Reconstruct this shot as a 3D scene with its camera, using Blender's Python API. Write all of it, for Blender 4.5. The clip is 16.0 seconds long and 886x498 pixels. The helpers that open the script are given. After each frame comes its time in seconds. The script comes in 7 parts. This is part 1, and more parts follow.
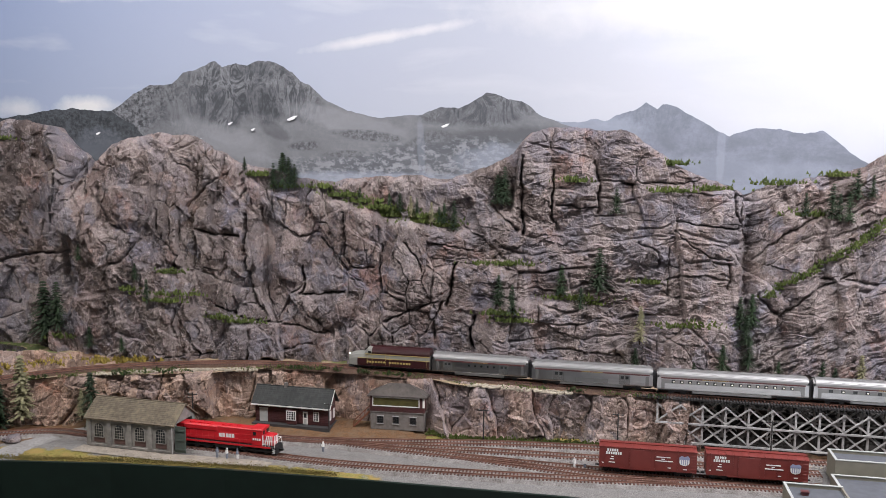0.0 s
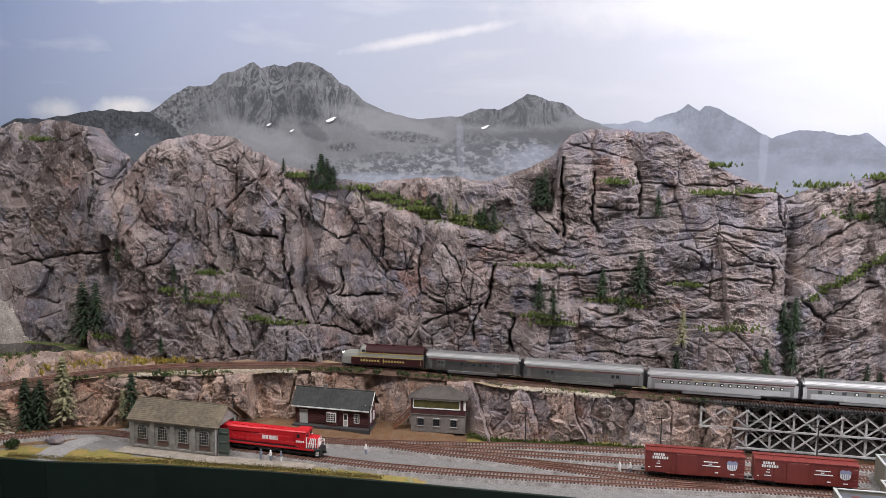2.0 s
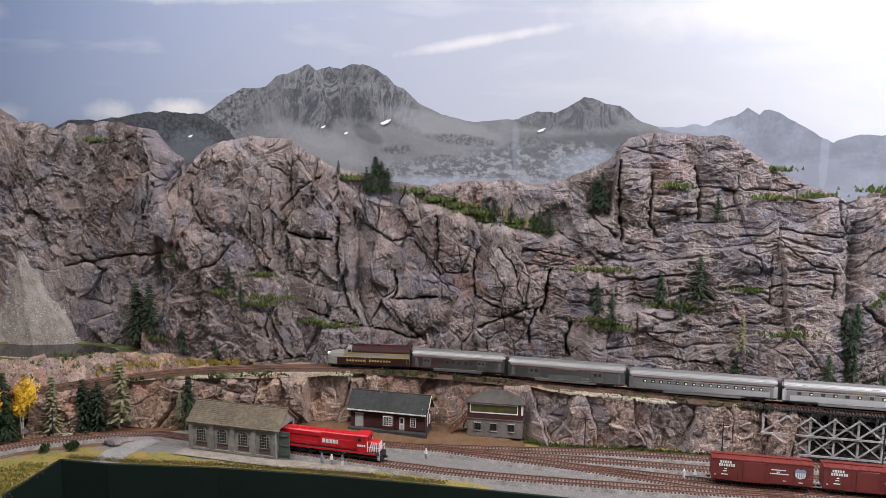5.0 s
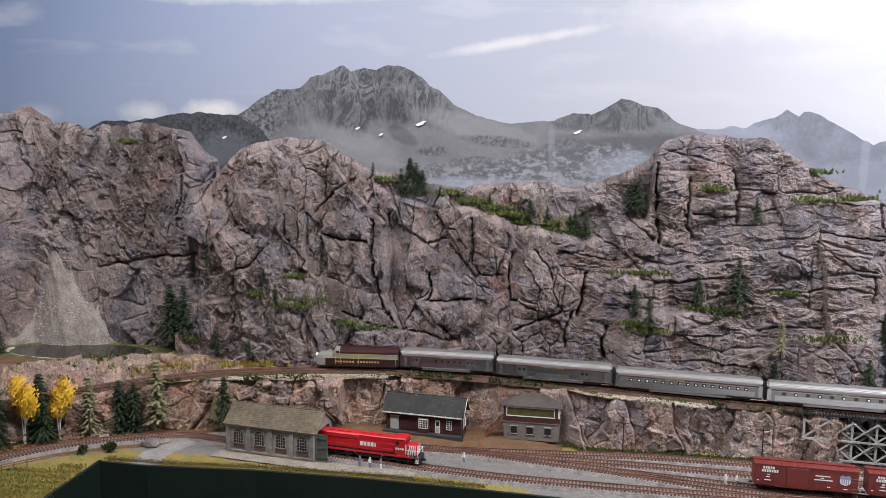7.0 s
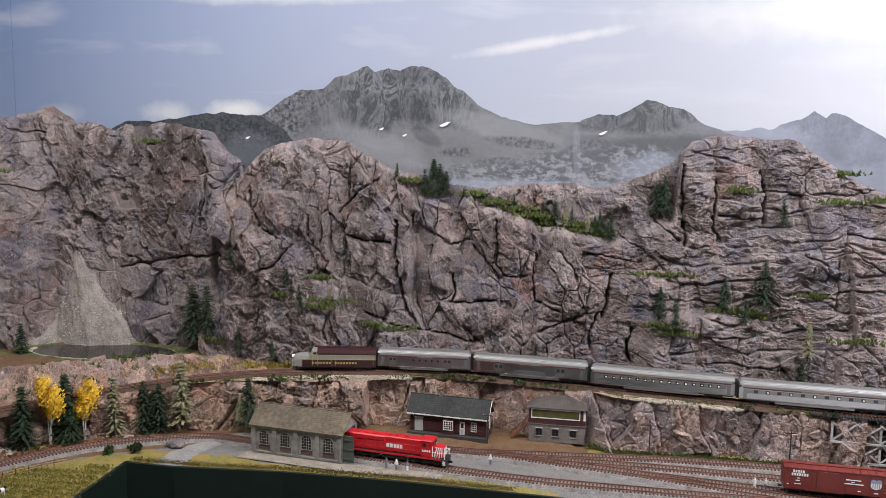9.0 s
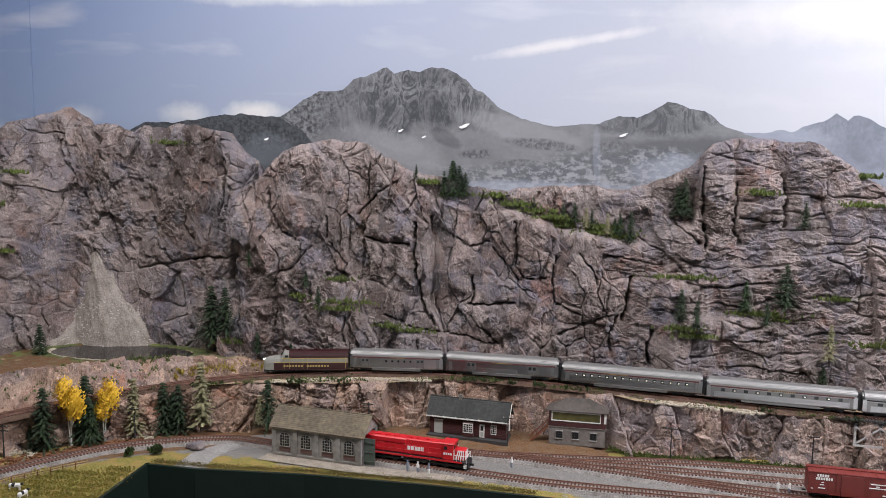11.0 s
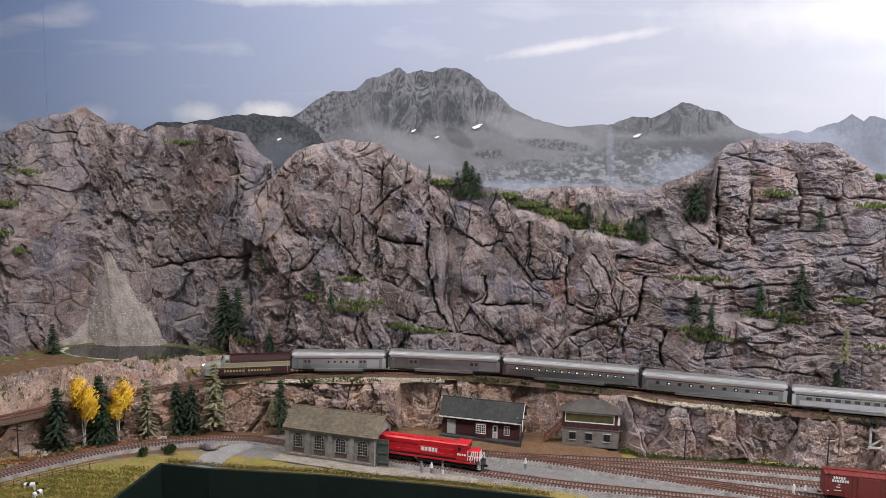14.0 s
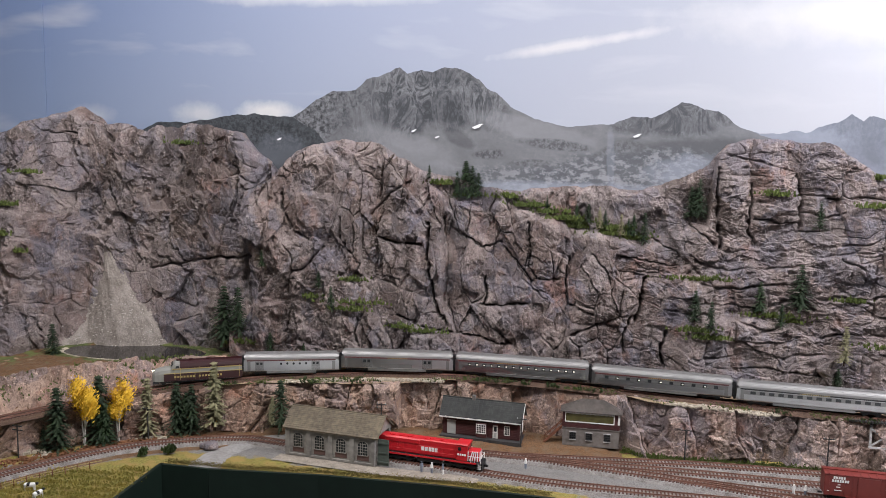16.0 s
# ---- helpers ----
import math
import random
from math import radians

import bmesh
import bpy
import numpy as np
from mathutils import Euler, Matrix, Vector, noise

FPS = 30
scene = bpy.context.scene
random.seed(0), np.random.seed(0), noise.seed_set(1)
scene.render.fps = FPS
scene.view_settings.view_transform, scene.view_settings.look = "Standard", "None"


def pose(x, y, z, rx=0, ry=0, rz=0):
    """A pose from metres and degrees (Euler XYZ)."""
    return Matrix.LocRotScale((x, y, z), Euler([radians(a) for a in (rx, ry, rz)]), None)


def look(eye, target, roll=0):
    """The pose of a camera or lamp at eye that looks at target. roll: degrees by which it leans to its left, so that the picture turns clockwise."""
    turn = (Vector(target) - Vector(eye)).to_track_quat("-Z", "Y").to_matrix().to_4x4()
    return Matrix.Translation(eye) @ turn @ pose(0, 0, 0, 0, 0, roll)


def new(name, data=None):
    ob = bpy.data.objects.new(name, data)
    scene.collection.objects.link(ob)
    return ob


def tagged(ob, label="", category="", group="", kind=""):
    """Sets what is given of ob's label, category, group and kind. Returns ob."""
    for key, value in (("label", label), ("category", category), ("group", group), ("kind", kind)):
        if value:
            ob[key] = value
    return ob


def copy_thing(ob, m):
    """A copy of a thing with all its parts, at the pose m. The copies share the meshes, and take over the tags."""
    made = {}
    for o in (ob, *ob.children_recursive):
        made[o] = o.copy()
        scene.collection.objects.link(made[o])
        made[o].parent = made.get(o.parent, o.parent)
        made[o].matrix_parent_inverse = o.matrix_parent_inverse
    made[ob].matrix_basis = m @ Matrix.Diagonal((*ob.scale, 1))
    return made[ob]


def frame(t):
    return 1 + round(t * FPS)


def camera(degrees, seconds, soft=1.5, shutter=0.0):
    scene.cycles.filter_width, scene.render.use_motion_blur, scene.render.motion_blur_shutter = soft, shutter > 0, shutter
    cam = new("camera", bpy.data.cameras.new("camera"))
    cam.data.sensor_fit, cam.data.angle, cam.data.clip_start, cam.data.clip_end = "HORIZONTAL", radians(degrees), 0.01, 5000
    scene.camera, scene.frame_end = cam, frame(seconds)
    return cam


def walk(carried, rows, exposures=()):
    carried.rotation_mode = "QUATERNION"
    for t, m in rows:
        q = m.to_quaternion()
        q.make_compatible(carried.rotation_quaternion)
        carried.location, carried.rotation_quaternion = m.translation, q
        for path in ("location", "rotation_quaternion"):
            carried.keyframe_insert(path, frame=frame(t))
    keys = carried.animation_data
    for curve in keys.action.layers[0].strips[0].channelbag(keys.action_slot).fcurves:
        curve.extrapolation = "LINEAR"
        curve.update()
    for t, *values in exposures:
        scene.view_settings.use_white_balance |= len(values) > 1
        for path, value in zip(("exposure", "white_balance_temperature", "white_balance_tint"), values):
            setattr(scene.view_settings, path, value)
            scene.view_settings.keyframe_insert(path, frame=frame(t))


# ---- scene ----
cam = camera(55.0, 16.0, soft=0.75)
PATH = [
    (0, (-0.0020, -0.1058, 0.5408), (-0.0598, 1.8782, 0.2956), 0.446),
    (0.5, (-0.0148, -0.1038, 0.5442), (-0.0798, 1.8796, 0.2958), 0.454),
    (1, (-0.0313, -0.1038, 0.5431), (-0.0988, 1.8799, 0.2976), 0.472),
    (1.5, (-0.0449, -0.1025, 0.5471), (-0.1208, 1.8803, 0.2965), 0.465),
    (2, (-0.0620, -0.1020, 0.5491), (-0.1420, 1.8805, 0.2970), 0.510),
    (2.5, (-0.0782, -0.1009, 0.5504), (-0.1605, 1.8813, 0.2975), 0.533),
    (3, (-0.0900, -0.1004, 0.5514), (-0.1787, 1.8816, 0.2988), 0.552),
    (3.5, (-0.1049, -0.0986, 0.5551), (-0.1977, 1.8828, 0.2994), 0.582),
    (4, (-0.1217, -0.0989, 0.5544), (-0.2179, 1.8826, 0.3004), 0.639),
    (6.5, (-0.1903, -0.0941, 0.5604), (-0.3113, 1.8855, 0.3030), 0.765),
    (7, (-0.2022, -0.0931, 0.5614), (-0.3301, 1.8860, 0.3030), 0.791),
    (7.5, (-0.2117, -0.0927, 0.5620), (-0.3473, 1.8858, 0.3030), 0.806),
    (8, (-0.2249, -0.0917, 0.5630), (-0.3602, 1.8867, 0.3029), 0.873),
    (8.5, (-0.2331, -0.0909, 0.5648), (-0.3706, 1.8871, 0.3026), 0.895),
    (9, (-0.2404, -0.0911, 0.5651), (-0.3801, 1.8868, 0.3037), 0.892),
    (11.5, (-0.2778, -0.0886, 0.5698), (-0.4312, 1.8880, 0.3065), 1.011),
    (12, (-0.2837, -0.0880, 0.5682), (-0.4414, 1.8885, 0.3065), 1.040),
    (12.5, (-0.2879, -0.0875, 0.5692), (-0.4462, 1.8888, 0.3062), 1.045),
    (13, (-0.2857, -0.0879, 0.5701), (-0.4479, 1.8879, 0.3062), 1.024),
    (13.5, (-0.2857, -0.0879, 0.5701), (-0.4479, 1.8879, 0.3062), 1.024),
    (14, (-0.2863, -0.0878, 0.5705), (-0.4480, 1.8881, 0.3061), 1.026),
    (14.5, (-0.2870, -0.0879, 0.5703), (-0.4480, 1.8880, 0.3062), 1.041),
    (15, (-0.2880, -0.0877, 0.5712), (-0.4479, 1.8881, 0.3059), 1.037),
    (15.5, (-0.2887, -0.0879, 0.5706), (-0.4478, 1.8881, 0.3061), 1.053),
    (16, (-0.2887, -0.0879, 0.5706), (-0.4478, 1.8881, 0.3061), 1.053),
]
walk(cam, [(t, look(e, g, r)) for t, e, g, r in PATH])

# ---- light: a basement room with ceiling fixtures ----
world = bpy.data.worlds.new("room_dark")
scene.world = world
world.use_nodes = True
world.node_tree.nodes["Background"].inputs[0].default_value = (0.9, 0.95, 1.0, 1)
world.node_tree.nodes["Background"].inputs[1].default_value = 0.005
scene.view_settings.exposure = 0.0


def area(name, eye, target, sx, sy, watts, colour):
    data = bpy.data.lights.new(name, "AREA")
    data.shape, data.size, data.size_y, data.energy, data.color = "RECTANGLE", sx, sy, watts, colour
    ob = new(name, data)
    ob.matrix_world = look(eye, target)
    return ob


area("ceiling_lamp_right", (1.0, 0.92, 1.36), (0.72, 1.55, 0.2), 1.1, 0.30, 45.0, (0.98, 0.965, 1.02))
area("ceiling_lamp_left", (-0.72, 0.88, 1.36), (-0.62, 1.55, 0.1), 1.2, 0.30, 27.0, (1.0, 0.965, 0.98))
area("ceiling_lamp_back", (1.5, -0.3, 1.36), (0.9, 1.2, 0.1), 1.2, 0.3, 9.0, (0.98, 0.965, 1.02))
# added unseen lamp that brightens the silver car sides; its doorway is assumed
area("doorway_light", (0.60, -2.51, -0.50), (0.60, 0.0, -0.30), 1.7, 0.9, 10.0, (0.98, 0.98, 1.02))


# ---- numeric noise for the modelled rock ----
def hash2(ix, iy, seed):
    v = np.sin(ix * 127.1 + iy * 311.7 + seed * 74.7) * 43758.5453
    return v - np.floor(v)


def vnoise(x, y, seed=0):
    ix, iy = np.floor(x), np.floor(y)
    fx, fy = x - ix, y - iy
    fx, fy = fx * fx * (3 - 2 * fx), fy * fy * (3 - 2 * fy)
    a = hash2(ix, iy, seed) * (1 - fx) + hash2(ix + 1, iy, seed) * fx
    b = hash2(ix, iy + 1, seed) * (1 - fx) + hash2(ix + 1, iy + 1, seed) * fx
    return (a * (1 - fy) + b * fy) * 2 - 1


def fbm(x, y, octaves=4, seed=0):
    total, amp = 0, 0.5
    for k in range(octaves):
        total = total + amp * vnoise(x, y, seed + k)
        x, y, amp = x * 2.03 + 5.1, y * 2.03 + 1.7, amp * 0.5
    return total


def blocks(x, y, seed, tilt=0.6, crack=1.25):
    """Fractured rock: each cell is a tilted facet of its own height, cut by joints. About -1 to 1."""
    ix, iy = np.floor(x), np.floor(y)
    d1 = np.full(x.shape, 9.0)
    d2 = np.full(x.shape, 9.0)
    val = np.zeros(x.shape)
    for i in (-1, 0, 1):
        for j in (-1, 0, 1):
            cx, cy = ix + i, iy + j
            px, py = cx + hash2(cx, cy, seed), cy + hash2(cx, cy, seed + 9)
            dx, dy = x - px, y - py
            d = np.abs(dx) ** 1.6 + np.abs(dy) ** 1.6
            v = hash2(cx, cy, seed + 3) * 2 - 1 + tilt * (dx * (hash2(cx, cy, seed + 5) - 0.5) * 2 + dy * (hash2(cx, cy, seed + 7) - 0.35) * 2)
            near = d < d1
            d2 = np.where(near, d1, np.minimum(d2, d))
            val = np.where(near, v, val)
            d1 = np.where(near, d, d1)
    joint = np.clip((d2 - d1) / 0.065, 0, 1)
    return val * (0.45 + 0.55 * joint) - crack * (1 - joint) ** 2


def table(x, pts):
    return np.interp(x, [p[0] for p in pts], [p[1] for p in pts])


# ---- the line of the upper track: x, y, rail height ----
LINE = np.array([(-1.6, 0.70, 0.060), (-1.4, 0.98, 0.063), (-1.2, 1.245, 0.069), (-1.1, 1.336, 0.075), (-1.0, 1.407, 0.083), (-0.9, 1.457, 0.090), (-0.8, 1.493, 0.097), (-0.7, 1.519, 0.101),
                 (-0.55, 1.539, 0.105), (-0.4, 1.541, 0.107), (-0.25, 1.528, 0.106), (-0.1, 1.502, 0.103), (0.05, 1.471, 0.101), (0.2, 1.440, 0.099), (0.35, 1.412, 0.097),
                 (0.5, 1.386, 0.096), (0.65, 1.360, 0.096), (0.8, 1.333, 0.096), (1.2, 1.255, 0.096), (1.8, 1.12, 0.096)])


def smooth_line(points, step=0.004):
    """A Catmull-Rom line through points, in even steps."""
    p = np.array(points, float)
    p = np.vstack([2 * p[0] - p[1], p, 2 * p[-1] - p[-2]])
    out = []
    for i in range(1, len(p) - 2):
        n = max(4, int(np.linalg.norm(p[i + 1] - p[i]) / 0.003))
        for k in range(n):
            u = k / n
            out.append(0.5 * (2 * p[i] + (p[i + 1] - p[i - 1]) * u + (2 * p[i - 1] - 5 * p[i] + 4 * p[i + 1] - p[i + 2]) * u * u + (3 * p[i] - p[i - 1] - 3 * p[i + 1] + p[i + 2]) * u ** 3))
    out.append(p[-2])
    out = np.array(out)
    s = np.r_[0, np.cumsum(np.linalg.norm(np.diff(out, axis=0), axis=1))]
    e = np.arange(0, s[-1], step)
    return np.stack([np.interp(e, s, out[:, k]) for k in range(out.shape[1])], 1), e


MAIN, MAIN_S = smooth_line(LINE)


def track_y(x):
    return np.interp(x, MAIN[:, 0], MAIN[:, 1])


def rail_z(x):
    return np.interp(x, MAIN[:, 0], MAIN[:, 2])


# ---- materials ----
def mat(name, colour=(0.5, 0.5, 0.5), rough=0.7, metal=0.0, grain=None, bump=0.0, scale=200.0, vary=0.0):
    """A principled material with two scales of variation in colour and a fine relief."""
    m = bpy.data.materials.new(name)
    m.use_nodes = True
    nt = m.node_tree
    b = nt.nodes["Principled BSDF"]
    b.inputs["Roughness"].default_value, b.inputs["Metallic"].default_value = rough, metal
    b.inputs["Base Color"].default_value = (*colour, 1)
    if grain or vary:
        co = nt.nodes.new("ShaderNodeTexCoord")
        n1, n2 = nt.nodes.new("ShaderNodeTexNoise"), nt.nodes.new("ShaderNodeTexNoise")
        n1.inputs["Scale"].default_value, n2.inputs["Scale"].default_value = scale, scale * 0.13
        n1.inputs["Detail"].default_value = n2.inputs["Detail"].default_value = 5
        for n in (n1, n2):
            nt.links.new(co.outputs["Object"], n.inputs["Vector"])
        add = nt.nodes.new("ShaderNodeMath")
        add.operation = "ADD"
        nt.links.new(n1.outputs["Fac"], add.inputs[0])
        nt.links.new(n2.outputs["Fac"], add.inputs[1])
        ramp = nt.nodes.new("ShaderNodeMapRange")
        ramp.inputs["From Min"].default_value, ramp.inputs["From Max"].default_value = 0.72, 1.28
        nt.links.new(add.outputs[0], ramp.inputs["Value"])
        mix = nt.nodes.new("ShaderNodeMix")
        mix.data_type = "RGBA"
        g = grain or tuple(c * (1 - vary) for c in colour)
        mix.inputs[6].default_value, mix.inputs[7].default_value = (*g, 1), (*colour, 1)
        nt.links.new(ramp.outputs[0], mix.inputs["Factor"])
        nt.links.new(mix.outputs[2], b.inputs["Base Color"])
        if bump:
            bp = nt.nodes.new("ShaderNodeBump")
            bp.inputs["Strength"].default_value, bp.inputs["Distance"].default_value = bump, 0.002
            nt.links.new(n1.outputs["Fac"], bp.inputs["Height"])
            nt.links.new(bp.outputs[0], b.inputs["Normal"])
    return m


def ramp_node(nt, stops):
    r = nt.nodes.new("ShaderNodeValToRGB")
    while len(r.color_ramp.elements) < len(stops):
        r.color_ramp.elements.new(0.5)
    for e, (p, c) in zip(r.color_ramp.elements, stops):
        e.position, e.color = p, (*c, 1)
    return r


def noise_node(nt, co, scale, detail=5, rough=0.55, stretch=(1, 1, 1), distort=0.0):
    mp = nt.nodes.new("ShaderNodeMapping")
    mp.inputs["Scale"].default_value = stretch
    n = nt.nodes.new("ShaderNodeTexNoise")
    n.inputs["Scale"].default_value, n.inputs["Detail"].default_value, n.inputs["Roughness"].default_value, n.inputs["Distortion"].default_value = scale, detail, rough, distort
    nt.links.new(co, mp.inputs["Vector"])
    nt.links.new(mp.outputs[0], n.inputs["Vector"])
    return n.outputs["Fac"]


def mix_node(nt, fac, a, b, mode="MIX"):
    m = nt.nodes.new("ShaderNodeMix")
    m.data_type, m.blend_type = "RGBA", mode
    for sock, v in ((m.inputs["Factor"], fac), (m.inputs[6], a), (m.inputs[7], b)):
        if isinstance(v, (int, float)):
            sock.default_value = v
        elif isinstance(v, tuple):
            sock.default_value = (*v, 1)
        else:
            nt.links.new(v, sock)
    return m.outputs[2]


def range_node(nt, v, a, b, c=0.0, d=1.0):
    r = nt.nodes.new("ShaderNodeMapRange")
    for k, val in (("From Min", a), ("From Max", b), ("To Min", c), ("To Max", d)):
        r.inputs[k].default_value = val
    nt.links.new(v, r.inputs["Value"])
    return r.outputs[0]


def vein_node(nt, co, scale, width, stretch=(1, 1, 1), distort=0.6):
    """Thin wandering lines, 1 on the line and 0 away from it."""
    n = noise_node(nt, co, scale, 6, 0.62, stretch, distort)
    d = nt.nodes.new("ShaderNodeMath")
    d.operation = "SUBTRACT"
    nt.links.new(n, d.inputs[0])
    d.inputs[1].default_value = 0.5
    a = nt.nodes.new("ShaderNodeMath")
    a.operation = "ABSOLUTE"
    nt.links.new(d.outputs[0], a.inputs[0])
    return range_node(nt, a.outputs[0], width, width * 0.25)


def rock_material(name, warm=(1.0, 1.0, 1.0), bed=1.0):
    """Cast plaster rock: brown-grey stain washes, pink and blue-grey patches, dark hairlines, pale dry-brushed grain."""
    m = bpy.data.materials.new(name)
    m.use_nodes = True
    nt = m.node_tree
    b = nt.nodes["Principled BSDF"]
    co = nt.nodes.new("ShaderNodeTexCoord").outputs["Object"]
    base = ramp_node(nt, [(0.30, (0.115, 0.085, 0.076)), (0.43, (0.25, 0.19, 0.170)), (0.55, (0.37, 0.29, 0.260)), (0.70, (0.55, 0.46, 0.42))])
    nt.links.new(noise_node(nt, co, 20, 10, 0.74, (1, 1, 0.7), 0.8), base.inputs["Fac"])
    col = base.outputs[0]
    col = mix_node(nt, range_node(nt, noise_node(nt, co, 8.0, 7, 0.68), 0.49, 0.58, 0, 0.8), col, (0.215, 0.218, 0.275))
    col = mix_node(nt, range_node(nt, noise_node(nt, co, 10.0, 7, 0.68, (1.3, 1, 1)), 0.55, 0.63, 0, 0.75), col, (0.40, 0.235, 0.185))
    col = mix_node(nt, range_node(nt, noise_node(nt, co, 6.0, 7, 0.68, (1, 1, 0.6)), 0.53, 0.61, 0, 0.7), col, (0.135, 0.105, 0.082))
    for scale, stretch, k in ((15, (1, 0.3, 0.6 * bed), 0.7), (38, (1, 0.3, 0.7 * bed), 0.65)):
        warp = nt.nodes.new("ShaderNodeTexNoise")
        warp.inputs["Scale"].default_value, warp.inputs["Detail"].default_value = scale * 1.3, 5
        nt.links.new(co, warp.inputs["Vector"])
        shift = nt.nodes.new("ShaderNodeVectorMath")
        shift.operation = "MULTIPLY_ADD"
        shift.inputs[1].default_value = (1.1 / scale,) * 3
        nt.links.new(warp.outputs["Color"], shift.inputs[0])
        nt.links.new(co, shift.inputs[2])
        size = nt.nodes.new("ShaderNodeMapping")
        size.inputs["Scale"].default_value = stretch
        nt.links.new(shift.outputs[0], size.inputs["Vector"])
        cell = nt.nodes.new("ShaderNodeTexVoronoi")
        cell.inputs["Scale"].default_value = scale
        nt.links.new(size.outputs[0], cell.inputs["Vector"])
        tone = nt.nodes.new("ShaderNodeSeparateColor")
        nt.links.new(cell.outputs["Color"], tone.inputs[0])
        col = mix_node(nt, range_node(nt, tone.outputs[0], 0.5, 1.0, 0, k), col, (0.115, 0.092, 0.084))
        col = mix_node(nt, range_node(nt, tone.outputs[1], 0.6, 1.0, 0, k), col, (0.46, 0.40, 0.37))
        col = mix_node(nt, range_node(nt, tone.outputs[2], 0.7, 1.0, 0, k), col, (0.27, 0.265, 0.30))
    col = mix_node(nt, range_node(nt, noise_node(nt, co, 34, 9, 0.76, (1.2, 1, 0.5 / bed), 0.5), 0.54, 0.64, 0, 0.75), col, (0.52, 0.44, 0.40))
    col = mix_node(nt, range_node(nt, noise_node(nt, co, 60, 9, 0.82, (1, 1, 0.5 * bed), 0.5), 0.56, 0.63, 0, 0.8), col, (0.075, 0.056, 0.050))
    col = mix_node(nt, range_node(nt, noise_node(nt, co, 120, 8, 0.82, (1, 1, 0.8 * bed)), 0.57, 0.64, 0, 0.8), col, (0.68, 0.63, 0.61))
    gate = range_node(nt, noise_node(nt, co, 12, 3, 0.5), 0.46, 0.58)
    for scale, width, stretch, k in ((22, 0.010, (1, 1, 0.7 * bed), 0.75), (60, 0.020, (1, 1, 0.8 * bed), 0.6)):
        both = nt.nodes.new("ShaderNodeMath")
        both.operation = "MULTIPLY"
        nt.links.new(vein_node(nt, co, scale, width, stretch), both.inputs[0])
        nt.links.new(gate, both.inputs[1])
        col = mix_node(nt, range_node(nt, both.outputs[0], 0, 1, 0, k), col, (0.045, 0.034, 0.031))
    col = mix_node(nt, range_node(nt, noise_node(nt, co, 280, 5, 0.85), 0.52, 0.62, 0, 0.6), col, (0.075, 0.056, 0.050))
    col = mix_node(nt, 1.0, col, warm, "MULTIPLY")
    nt.links.new(col, b.inputs["Base Color"])
    b.inputs["Roughness"].default_value = 0.8
    bp = nt.nodes.new("ShaderNodeBump")
    bp.inputs["Strength"].default_value, bp.inputs["Distance"].default_value = 1.0, 0.005
    nt.links.new(noise_node(nt, co, 110, 10, 0.75, (1, 1, 0.7 * bed)), bp.inputs["Height"])
    nt.links.new(bp.outputs[0], b.inputs["Normal"])
    return m


def ground_material(name, cover, under, cover2=None):
    """Scenic cover laid by a mask stored in the mesh: red for grass, green for bare earth and painted trestle shade;
    the rest is the under colour.
    """
    m = bpy.data.materials.new(name)
    m.use_nodes = True
    nt = m.node_tree
    b = nt.nodes["Principled BSDF"]
    co = nt.nodes.new("ShaderNodeTexCoord").outputs["Object"]
    at = nt.nodes.new("ShaderNodeVertexColor")
    at.layer_name = "cover"
    sep = nt.nodes.new("ShaderNodeSeparateColor")
    nt.links.new(at.outputs[0], sep.inputs[0])
    fine = noise_node(nt, co, 420, 4, 0.7)
    mid = noise_node(nt, co, 45, 4)
    g = mix_node(nt, range_node(nt, fine, 0.35, 0.65), tuple(c * 0.45 for c in under), under)
    g = mix_node(nt, range_node(nt, mid, 0.4, 0.7, 0, 0.5), g, tuple(c * 0.6 for c in under))
    e = mix_node(nt, range_node(nt, fine, 0.35, 0.65), (0.07, 0.034, 0.014), (0.20, 0.105, 0.046))
    e = mix_node(nt, range_node(nt, mid, 0.45, 0.7), e, (0.15, 0.10, 0.06))
    gr = mix_node(nt, range_node(nt, fine, 0.35, 0.65), tuple(c * 0.4 for c in cover), cover)
    gr = mix_node(nt, range_node(nt, mid, 0.42, 0.62), gr, cover2 or (0.28, 0.195, 0.06))
    edge = nt.nodes.new("ShaderNodeMath")
    edge.operation = "MULTIPLY_ADD"
    nt.links.new(mid, edge.inputs[0])
    edge.inputs[1].default_value, edge.inputs[2].default_value = 1.2, -0.6
    def masked(sock):
        a = nt.nodes.new("ShaderNodeMath")
        a.operation = "ADD"
        nt.links.new(sock, a.inputs[0])
        nt.links.new(edge.outputs[0], a.inputs[1])
        return range_node(nt, a.outputs[0], 0.4, 0.6)
    col = mix_node(nt, masked(sep.outputs[1]), g, e)
    col = mix_node(nt, masked(sep.outputs[0]), col, gr)
    nt.links.new(col, b.inputs["Base Color"])
    b.inputs["Roughness"].default_value = 0.95
    bp = nt.nodes.new("ShaderNodeBump")
    bp.inputs["Strength"].default_value, bp.inputs["Distance"].default_value = 0.8, 0.0015
    nt.links.new(fine, bp.inputs["Height"])
    nt.links.new(bp.outputs[0], b.inputs["Normal"])
    return m


def back_y(x):
    """The sky board stands a little askew to the room."""
    return 1.622 - 0.0725 * x


